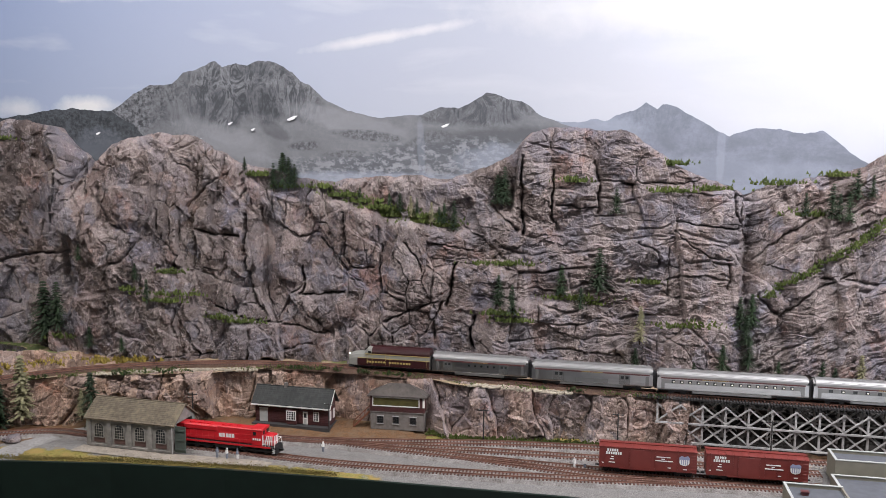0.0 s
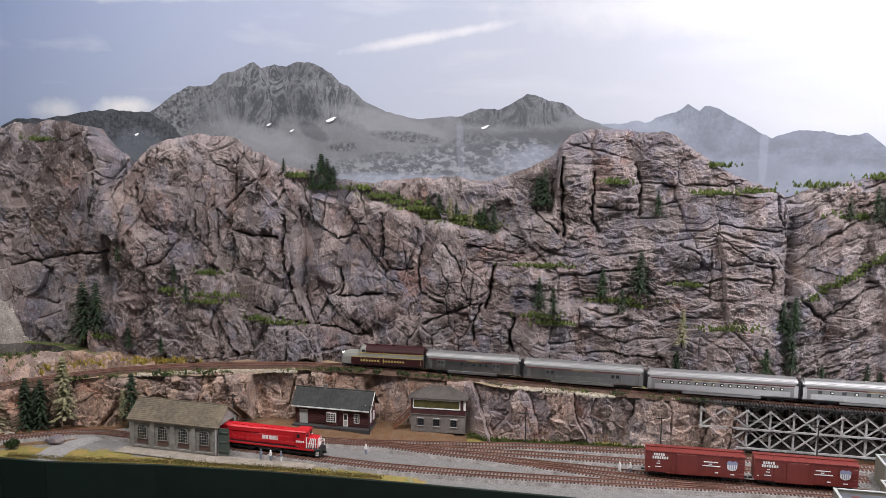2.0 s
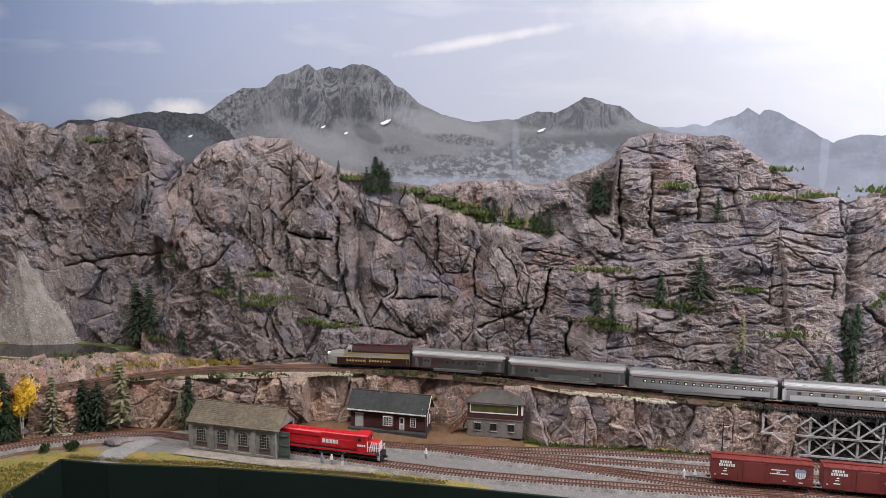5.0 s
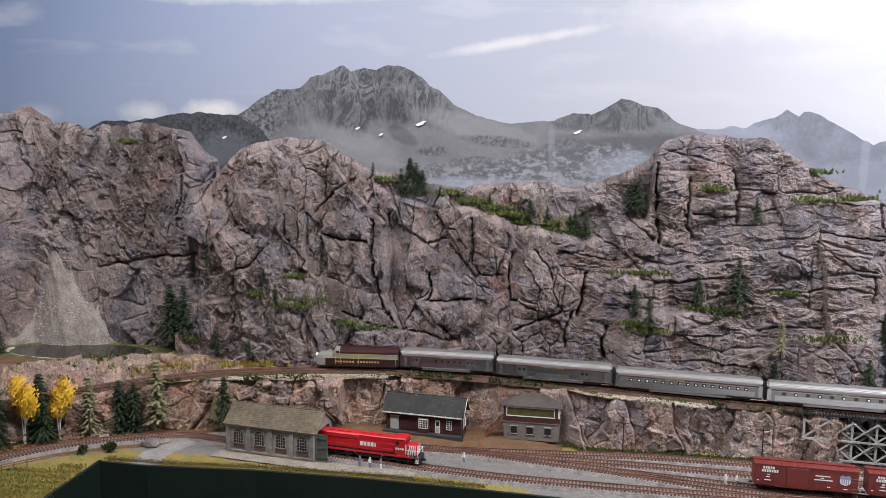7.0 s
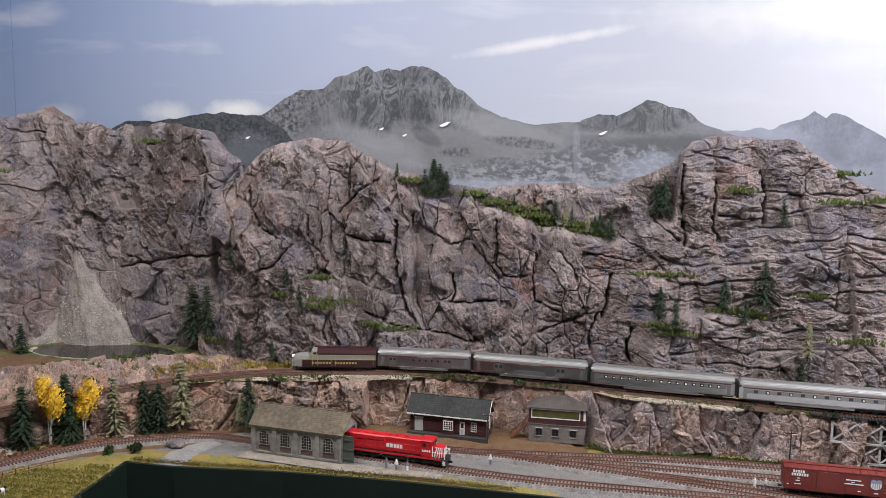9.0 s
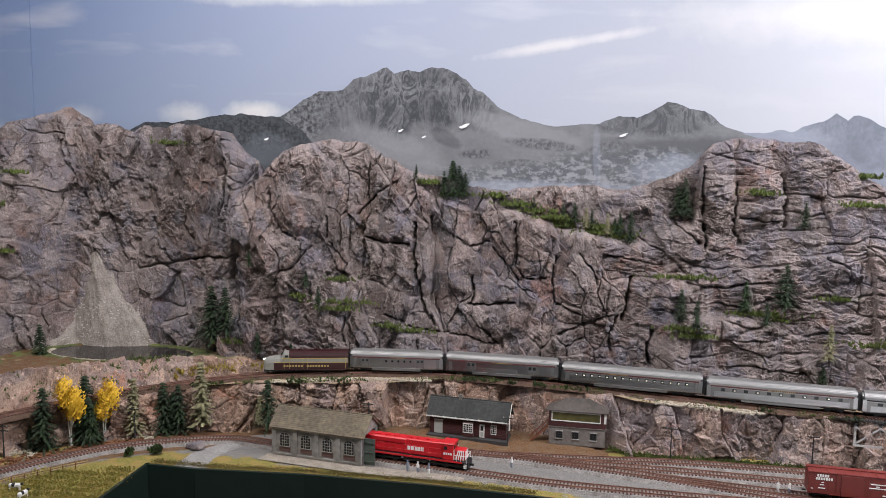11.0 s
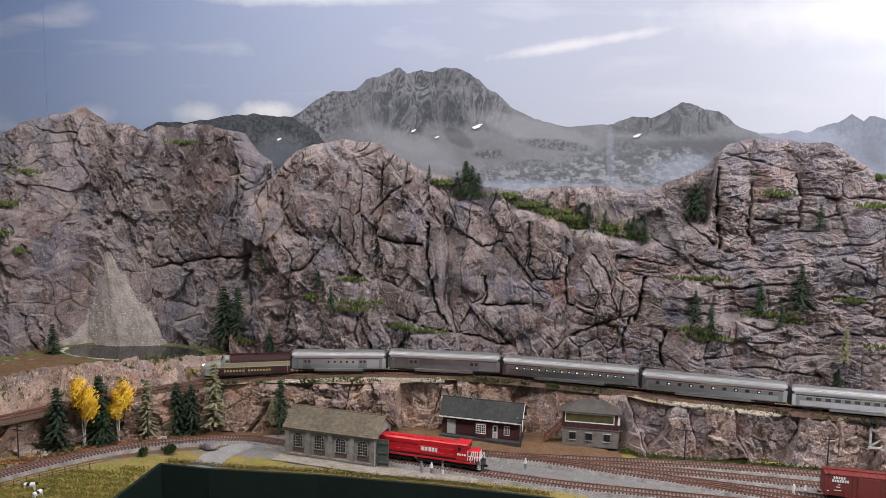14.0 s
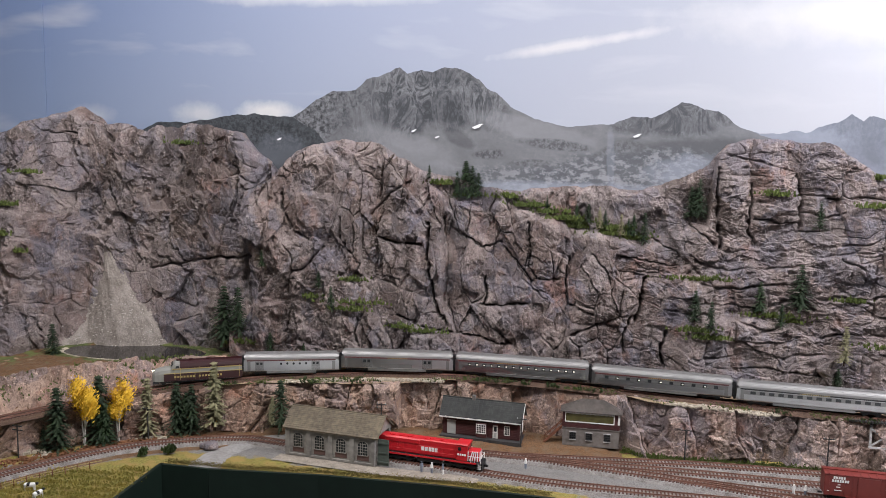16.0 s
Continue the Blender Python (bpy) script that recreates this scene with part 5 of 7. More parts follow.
def cab_unit():
    """A streamlined diesel cab unit, maroon and grey with yellow stripes; x points forward."""
    L, w = 0.165, 0.0150
    h = L / 2
    root = thing("diesel_cab_unit", Matrix(), "maroon and grey streamlined diesel with yellow stripes", "locomotive")
    bm = bmesh.new()
    # hull: side sections run back from the rounded nose
    xs = [(-h, 1, 0.0445, 1), (h - 0.046, 1, 0.0445, 1), (h - 0.041, 1, 0.0438, 1), (h - 0.0330, 0.98, 0.0338, 0), (h - 0.022, 0.96, 0.0328, 0), (h - 0.012, 0.90, 0.0315, 0), (h - 0.005, 0.78, 0.0292, 0), (h - 0.0012, 0.60, 0.0260, 0), (h, 0.40, 0.0230, 0)]
    rings = []
    for x, k, top, _ in xs:
        ww = w * k
        prof = [(-ww, 0.0075), (-ww, top - 0.010), (-ww * 0.86, top - 0.0045), (-ww * 0.5, top - 0.001), (0, top), (ww * 0.5, top - 0.001), (ww * 0.86, top - 0.0045), (ww, top - 0.010), (ww, 0.0075)]
        rings.append([bm.verts.new((x, y, z)) for y, z in prof])
    for a, b in zip(rings[:-1], rings[1:]):
        for i in range(len(a) - 1):
            bm.faces.new((a[i], a[i + 1], b[i + 1], b[i]))
    bm.faces.new(rings[0])
    bm.faces.new(rings[-1][::-1])
    bmesh.ops.recalc_face_normals(bm, faces=bm.faces[:])
    part("body", bm, LGREY, root, "grey nose and body sides")
    part("roof", prism([(w + 0.0004, 0.0318), (w + 0.0004, 0.0350), (w * 0.87, 0.0404), (w * 0.5, 0.0440), (0, 0.0450), (-w * 0.5, 0.0440), (-w * 0.87, 0.0404), (-w - 0.0004, 0.0350), (-w - 0.0004, 0.0318)], -h - 0.0003, h - 0.050), MAROON, root, "maroon roof and upper sides")
    for side in (-1, 1):
        y = side * (w + 0.0004)
        part("stripe", box(-h, y - 0.0003, 0.0300, h - 0.036, y + 0.0003, 0.0316), YELLOW, root)
        part("stripe", box(-h, y - 0.0003, 0.0222, h - 0.022, y + 0.0003, 0.0233), YELLOW, root)
        part("lower_panel", box(-h, y - 0.0002, 0.0080, h - 0.021, y + 0.0002, 0.0220), MAROON, root, "maroon lower side")
        bars = bmesh.new()
        for k in range(16):
            if k != 8:
                box(-0.045 + k * 0.0056, y - 0.0004, 0.0140, -0.045 + k * 0.0056 + 0.0038, y + 0.0004, 0.0175, 0, bars)
        tagged(part("lettering", bars, YELLOW, root, "gold lettering bars"), kind="stuff")
        part("side_window", box(h - 0.0488, y - 0.0004, 0.0330, h - 0.0425, y + 0.0004, 0.0370), GLASS, root)
        for x in (h - 0.051, h - 0.041, -0.004, 0.005, -h + 0.005):
            part("grab_iron", rod((x, y + side * 0.0008, 0.0105), (x, y + side * 0.0008, 0.0335), 0.00035, None, 5), YELLOW, root)
        part("windshield", stick((h - 0.0380, side * 0.0062, 0.0404), (h - 0.0346, side * 0.0060, 0.0362), 0.0095, 0.0012), GLASS, root)
    part("headlight", rod((h - 0.0040, 0, 0.0262), (h + 0.0006, 0, 0.0258), 0.0019, None, 12), LAMP, root, "glowing headlight")
    part("pilot", prism([(-0.011, 0.003), (0.011, 0.003), (0.009, 0.0085), (-0.009, 0.0085)], h - 0.012, h - 0.001), BLACK, root)
    for x in (-0.02, 0.012, 0.035):
        part("roof_fan", rod((x, 0, 0.0448), (x, 0, 0.0462), 0.0042, None, 16), MAROON, root)
    part("underframe", box(-h + 0.03, -0.009, 0.003, h - 0.05, 0.009, 0.0078), BLACK, root, "black fuel tank")
    truck(root, -h + 0.028, 0.028)
    truck(root, h - 0.034, 0.028)
    return root


def boxcar(label, m):
    """An oxide-red boxcar; x along its length."""
    root = thing("boxcar", m, label, "boxcar", "boxcars on the yard track")
    h, w, z0, z1 = 0.0775, 0.0158, 0.0090, 0.0440
    part("body", box(-h, -w, z0, h, w, z1, 0.0006), BOXRED, root)
    part("roof", prism([(-w - 0.0008, z1), (w + 0.0008, z1), (w + 0.0006, z1 + 0.0008), (0, z1 + 0.0028), (-w - 0.0006, z1 + 0.0008)], -h - 0.0004, h + 0.0004), BOXRED, root)
    for k in range(13):
        x = -h + 0.006 + (2 * h - 0.012) * k / 12
        part("roof_rib", stick((x, -w - 0.0008, z1 + 0.0012), (x, 0, z1 + 0.0032), 0.0012, 0.0010), BOXRED, root)
    part("running_board", box(-h, -0.0028, z1 + 0.0034, h, 0.0028, z1 + 0.0042), BOXRED, root)
    for side in (-1, 1):
        y = side * (w + 0.0003)
        d = part("door", box(-0.028, y - 0.0006, z0 + 0.001, 0.005, y + 0.0006, z1 - 0.002, 0.0003), BOXRED, root, "sliding door")
        part("door_track", box(-0.045, y - 0.0008, z0 - 0.0004, 0.012, y + 0.0008, z0 + 0.0010), BOXRED, root)
        for x in (-0.028, 0.005):
            part("door_post", box(x - 0.0006, y - 0.0010, z0 + 0.001, x + 0.0006, y + 0.0010, z1 - 0.001), BOXRED, d)
        for x in (-0.070, -0.048, -0.036, 0.012, 0.030, 0.048, 0.066):
            part("rivet_seam", box(x - 0.0003, y - 0.0003, z0, x + 0.0003, y + 0.0003, z1), BOXRED, root)
        f = side * -1
        bars = bmesh.new()
        for row, (n, zz) in enumerate(((5, 0.0372), (7, 0.0320))):
            for k in range(n):
                x = -0.0665 + k * 0.0037 + (0.0018 if n == 5 else 0)
                box(-f * 0 + x if f > 0 else -x - 0.0026, y - 0.0005, zz, (x + 0.0026) if f > 0 else -x, y + 0.0005, zz + 0.0040, 0, bars)
        for x, z, wd in ((-0.058, 0.0275, 0.004), (-0.060, 0.0235, 0.006), (-0.062, 0.0180, 0.010), (-0.073, 0.0165, 0.003)):
            box(x if f > 0 else -x - wd, y - 0.0005, z, (x + wd) if f > 0 else -x, y + 0.0005, z + 0.0012, 0, bars)
        for x, z, wd in ((0.014, 0.0322, 0.022), (0.022, 0.0288, 0.005), (0.012, 0.0258, 0.028), (0.032, 0.0150, 0.005), (0.056, 0.0140, 0.006), (-0.012, 0.0205, 0.0035)):
            box(x if f > 0 else -x - wd, y - 0.0005, z, (x + wd) if f > 0 else -x, y + 0.0005, z + 0.0014, 0, bars)
        tagged(part("lettering", bars, REDW, root, "white lettering bars"), kind="stuff")
        cx = 0.058 * f
        sh = bmesh.new()
        prof = [(-0.0078, 0.0345), (-0.0078, 0.0260), (-0.006, 0.0228), (0, 0.0208), (0.006, 0.0228), (0.0078, 0.0260), (0.0078, 0.0345)]
        sh.faces.new([sh.verts.new((cx + a, y + side * 0.0005, z)) for a, z in prof])
        s = part("shield", sh, REDW, root, "white shield emblem with blue top")
        tp = bmesh.new()
        prof = [(-0.0082, 0.0312), (-0.0082, 0.0348), (-0.005, 0.0378), (0, 0.0362), (0.005, 0.0378), (0.0082, 0.0348), (0.0082, 0.0312)]
        tp.faces.new([tp.verts.new((cx + a, y + side * 0.0008, z)) for a, z in prof])
        part("shield_top", tp, BLUE, s)
        for k in range(4):
            part("shield_stripe", box(cx - 0.0052 + k * 0.0032, y + side * 0.0006 - 0.0001, 0.0232, cx - 0.0052 + k * 0.0032 + 0.0012, y + side * 0.0006 + 0.0001, 0.0310), BLUE, s)
        for k in range(6):
            part("ladder_rung", rod((f * (h - 0.002), y + side * 0.0006, z0 + 0.002 + k * 0.0055), (f * (h - 0.009), y + side * 0.0006, z0 + 0.002 + k * 0.0055), 0.0003, None, 4), BOXRED, root)
    part("underframe", box(-h + 0.002, -0.005, 0.0065, h - 0.002, 0.005, 0.0090), BLACK, root)
    for x in (-1, 1):
        part("coupler", box(x * h, -0.0015, 0.0060, x * (h + 0.006), 0.0015, 0.0085), BLACK, root)
        truck(root, x * (h - 0.021), 0.0195)
    return root


RAILTOP = 0.0058
boxcar("oxide-red boxcar with white lettering bars and shield", pose(0.2975, 1.2535, RAILTOP, 0, 0, -9.0))
boxcar("oxide-red boxcar coupled at the trestle foot", pose(0.4650, 1.2265, RAILTOP, 0, 0, -9.4))


def hood_unit():
    """A red hood diesel half out of its shed; x points forward, x = 0 is the front coupler."""
    ang = math.degrees(math.atan2(-0.2256, 0.9742))
    root = thing("diesel_hood_unit", pose(-0.322, 1.306, RAILTOP, 0, 0, ang), "bright red hood diesel with white stripes outside its shed", "locomotive")
    part("underframe", box(-0.200, -0.0140, 0.0115, -0.004, 0.0140, 0.0150, 0.0004), BLACK, root, "black walkway and frame")
    part("fuel_tank", box(-0.120, -0.0125, 0.0040, -0.075, 0.0125, 0.0114, 0.0015), BLACK, root)
    hood = part("long_hood", box(-0.196, -0.0098, 0.0150, -0.0475, 0.0098, 0.0425, 0.0012), RED, root)
    part("radiator", box(-0.180, -0.0112, 0.0330, -0.115, 0.0112, 0.0418, 0.0012), RED, root)
    part("sill_stripe", box(-0.198, -0.0143, 0.0118, -0.012, 0.0143, 0.0149), RED, root)
    for k in range(12):
        x = -0.1905 + k * 0.0118
        part("hood_door", box(x, -0.0102, 0.0170, x + 0.0106, 0.0102, 0.0318, 0.0002), RED, hood)
    for x in (-0.168, -0.152, -0.136, -0.108, -0.096, -0.078):
        part("roof_fan", rod((x, 0, 0.0422), (x, 0, 0.0440), 0.0058 if x < -0.13 else 0.0036, None, 16), RED, hood)
    cab = part("cab", box(-0.0475, -0.0138, 0.0150, -0.0275, 0.0138, 0.0432, 0.0010), RED, root)
    part("cab_roof", prism([(-0.0146, 0.0432), (0.0146, 0.0432), (0.0130, 0.0452), (0, 0.0462), (-0.0130, 0.0452)], -0.0485, -0.0265), RED, cab)
    for side in (-1, 1):
        y = side * 0.0139
        part("cab_window", box(-0.0445, y - 0.0003, 0.0335, -0.0390, y + 0.0003, 0.0392), GLASS, cab)
        bars = bmesh.new()
        for k in range(4):
            box(-0.0455 + k * 0.0040, y - 0.0004, 0.0245, -0.0455 + k * 0.0040 + 0.0028, y + 0.0004, 0.0280, 0, bars)
        tagged(part("lettering", bars, REDW, cab, "white bars"), kind="stuff")
        lt = bmesh.new()
        for k, (x, wd) in enumerate(((-0.112, 0.0052), (-0.1055, 0.0050), (-0.0985, 0.0050), (-0.0925, 0.0042), (-0.0872, 0.0018), (-0.0845, 0.0018))):
            box(x, side * 0.0104 - 0.0003, 0.0235, x + wd, side * 0.0104 + 0.0003, 0.0302, 0, lt)
        tagged(part("lettering", lt, REDW, hood, "white lettering bars"), kind="stuff")
    nose = part("short_hood", box(-0.0275, -0.0098, 0.0150, -0.0090, 0.0098, 0.0335, 0.0014), RED, root)
    for side in (-1, 1):
        for k in range(4):
            part("nose_stripe", stick((-0.0250 + 0.0045 * k, side * 0.0100, 0.0160), (-0.0200 + 0.0030 * k, side * 0.0100, 0.0325), 0.0006, 0.0018), REDW, nose, "white nose stripe")
        part("front_window", box(-0.0278, side * 0.0072 - 0.0042, 0.0350, -0.0270, side * 0.0072 + 0.0042, 0.0405), GLASS, cab)
        part("cab_front_panel", box(-0.0276, side * 0.0118 - 0.0018, 0.0160, -0.0271, side * 0.0118 + 0.0018, 0.0340), REDW, cab, "white cab front")
        for k in range(10):
            x = -0.190 + k * 0.0170
            part("stanchion", rod((x, side * 0.0138, 0.0150), (x, side * 0.0138, 0.0240), 0.00035, None, 5), RED if x < -0.03 else REDW, root)
        part("handrail", rod((-0.192, side * 0.0138, 0.0240), (-0.0500, side * 0.0138, 0.0240), 0.0003, None, 5), RED, root)
        for k in range(4):
            part("step", box(-0.0095, side * 0.0085 if side > 0 else -0.0140, 0.0040 + 0.0030 * k, -0.0035, 0.0140 if side > 0 else side * 0.0085, 0.0046 + 0.0030 * k), REDW, root)
    for side in (-1, 1):
        part("front_railing", rod((-0.0270, side * 0.0136, 0.0250), (-0.0045, side * 0.0136, 0.0250), 0.0005, None, 5), REDW, root, "white front railing")
        for x in (-0.0220, -0.0150, -0.0050):
            part("railing_post", rod((x, side * 0.0136, 0.0150), (x, side * 0.0136, 0.0250), 0.0005, None, 5), REDW, root, "white railing post")
    part("front_railing", rod((-0.0045, -0.0136, 0.0250), (-0.0045, 0.0136, 0.0250), 0.0005, None, 5), REDW, root, "white front railing")
    part("nose_front", box(-0.0092, -0.0090, 0.0160, -0.0086, 0.0090, 0.0325), RED, nose)
    for k in range(3):
        part("nose_stripe", stick((-0.0082, -0.0075 + 0.006 * k, 0.0165), (-0.0082, -0.0045 + 0.006 * k, 0.0320), 0.0008, 0.0022), REDW, nose, "white nose stripe")
    part("pilot", box(-0.0040, -0.0130, 0.0020, -0.0020, 0.0130, 0.0150), BLACK, root)
    part("coupler", box(-0.0025, -0.0018, 0.0060, 0.0050, 0.0018, 0.0090), BLACK, root)
    truck(root, -0.0420, 0.040, 3)
    truck(root, -0.1560, 0.040, 3)


hood_unit()


# ---- buildings ----
def shingle_rows(root, parent_name, x0, x1, ya, za, yb, zb, rows, material, parent):
    """Courses of shingles from eave (ya, za) to ridge (yb, zb), each a thin wedge with staggered tabs."""
    for r in range(rows):
        u0, u1 = r / rows, (r + 1) / rows
        yA, zA, yB, zB = ya + (yb - ya) * u0, za + (zb - za) * u0, ya + (yb - ya) * u1, za + (zb - za) * u1
        nrm = Vector((0, -(zb - za), (yb - ya))).normalized() * (1 if yb > ya else -1)
        bm = bmesh.new()
        o = nrm * 0.0009
        n = 22
        for k in range(n):
            a, b = x0 + (x1 - x0) * k / n, x0 + (x1 - x0) * (k + 0.96) / n
            j = 0.0003 * random.random()
            q = [(a, yA, zA - j), (b, yA, zA - j), (b, yB, zB), (a, yB, zB)]
            lo = [bm.verts.new(p) for p in q]
            hi = [bm.verts.new(Vector(p) + (o if i < 2 else o * 0.2)) for i, p in enumerate(q)]
            bm.faces.new(hi)
            for i in range(4):
                bm.faces.new((lo[i], lo[(i + 1) % 4], hi[(i + 1) % 4], hi[i]))
        part("shingle_course", bm, material, parent)


def gable_roof(root, x0, x1, y0, y1, ze, zr, material, over=0.004, rows=9):
    ym = (y0 + y1) / 2
    k = (zr - ze) / (ym - y0)
    ya, za = y0 - over, ze - over * k
    yb = y1 + over
    rf = part("roof", prism([(ya, za), (ym, zr), (yb, za), (yb, za + 0.0018), (ym, zr + 0.0018), (ya, za + 0.0018)], x0 - over, x1 + over), material, root)
    t = 0.0019
    shingle_rows(root, "roof", x0 - over, x1 + over, ya, za + t, ym, zr + t, rows, material, rf)
    shingle_rows(root, "roof", x0 - over, x1 + over, yb, za + t, ym, zr + t, rows, material, rf)
    part("ridge_cap", box(x0 - over, ym - 0.0012, zr + 0.0014, x1 + over, ym + 0.0012, zr + 0.0030), material, rf)
    return rf


def paned_window(root, x, y, z, w, h, cols, rows, frame_mat=WHITE, glass=GLASS, arch=False):
    """A window on a wall that faces -y: glass, surround and glazing bars."""
    fr = bmesh.new()
    t = 0.0011
    box(x - w / 2 - t, y - 0.0012, z - t, x + w / 2 + t, y + 0.0004, z, 0, fr)
    if arch:
        for a in np.linspace(0, math.pi, 9)[:-1]:
            b = a + math.pi / 8
            stick((x + (w / 2 + t / 2) * math.cos(a), y - 0.0004, z + h * 0.72 + (h * 0.28 + t / 2) * math.sin(a)), (x + (w / 2 + t / 2) * math.cos(b), y - 0.0004, z + h * 0.72 + (h * 0.28 + t / 2) * math.sin(b)), 0.0016, t, fr)
    else:
        box(x - w / 2 - t, y - 0.0012, z + h, x + w / 2 + t, y + 0.0004, z + h + t, 0, fr)
    for s in (-1, 1):
        box(x + s * (w / 2 + t / 2) - t / 2, y - 0.0012, z, x + s * (w / 2 + t / 2) + t / 2, y + 0.0004, z + h * (0.72 if arch else 1), 0, fr)
    win = part("window", fr, frame_mat, root)
    if arch:
        pts = [(x + w / 2 * math.cos(a), z + h * 0.72 + h * 0.28 * math.sin(a)) for a in np.linspace(0, math.pi, 9)]
        bm = bmesh.new()
        bm.faces.new([bm.verts.new((a, y - 0.0004, b)) for a, b in [(x - w / 2, z)] + [(x + w / 2, z)] + pts])
        part("pane", bm, glass, win)
    else:
        part("pane", box(x - w / 2, y - 0.0004, z, x + w / 2, y, z + h), glass, win)
    for c in range(1, cols):
        xx = x - w / 2 + w * c / cols
        part("glazing_bar", box(xx - 0.00028, y - 0.0009, z, xx + 0.00028, y - 0.0003, z + h * (1.0 if not arch else (0.74 if c in (1, cols - 1) else 0.98) if cols < 4 else (0.88 if c in (1, cols - 1) else 0.98))), frame_mat, win)
    for r in range(1, rows):
        zz = z + h * r / rows
        part("glazing_bar", box(x - w / 2, y - 0.0009, zz - 0.00028, x + w / 2, y - 0.0003, zz + 0.00028), frame_mat, win)
    return win


BRICKPANEL = mat("dull_brick_red_panel", (0.13, 0.075, 0.065), 0.8, vary=0.3, scale=150)


def engine_shed():
    ang = math.degrees(math.atan2(1.3119 - 1.3512, -0.5108 + 0.6805))
    root = thing("engine_shed", pose(-0.6805, 1.3512, 0.0, 0, 0, ang), "grey weathered single-stall engine shed with olive shingle roof", "shed")
    L, D, ze, zr = 0.1742, 0.070, 0.0515, 0.0775
    t = 0.003
    # front and back walls stand as posts and panels, the gable ends are open frames
    part("back_wall", box(0, D - t, 0, L, D, ze), SHEDWALL, root)
    part("front_wall", box(0, 0, 0, L, t, ze), SHEDWALL, root)
    part("plinth", box(-0.001, -0.0022, 0, L + 0.001, 0.0, 0.0035), SHEDWALL, root)
    for k in range(5):
        x = 0.004 + (L - 0.008) * k / 4
        part("pilaster", box(x - 0.0042, -0.0026, 0.0035, x + 0.0042, -0.0001, ze - 0.0015, 0.0003), SHEDWALL, root)
    for k in range(4):
        x = 0.004 + (L - 0.008) * (k + 0.5) / 4
        part("wall_panel", box(x - 0.0110, -0.0006, 0.0065, x + 0.0110, -0.0001, 0.0165), BRICKPANEL, root, "dull brick-red panel under the window")
        paned_window(root, x, -0.0008, 0.0165, 0.0180, 0.0250, 4, 5, SHEDWALL, GLASS, True)
    part("gable_frame", prism([(0, 0), (0.010, 0), (0.010, 0.050), (D - 0.010, 0.050), (D - 0.010, 0), (D, 0), (D, ze), (D / 2, zr), (0, ze)], L - t, L), SHEDWALL, root)
    part("gable_wall", prism([(0, 0), (D, 0), (D, ze), (D / 2, zr), (0, ze)], 0, t), SHEDWALL, root)
    gable_roof(root, 0, L, 0, D, ze, zr, OLIVEROOF, 0.0045, 12)
    leaf = part("door", box(L + 0.002, 0.001, 0.002, L + 0.0225, 0.0028, 0.049), GREENDOOR, root, "dull green open door leaf")
    for z in (0.008, 0.025, 0.042):
        part("door_batten", box(L + 0.0025, -0.0001, z - 0.0013, L + 0.022, 0.0009, z + 0.0013), GREENDOOR, leaf)
    part("downpipe", rod((L - 0.001, -0.0035, 0.0), (L - 0.001, -0.0035, ze), 0.0007, None, 6), WOODGREY, root)


engine_shed()


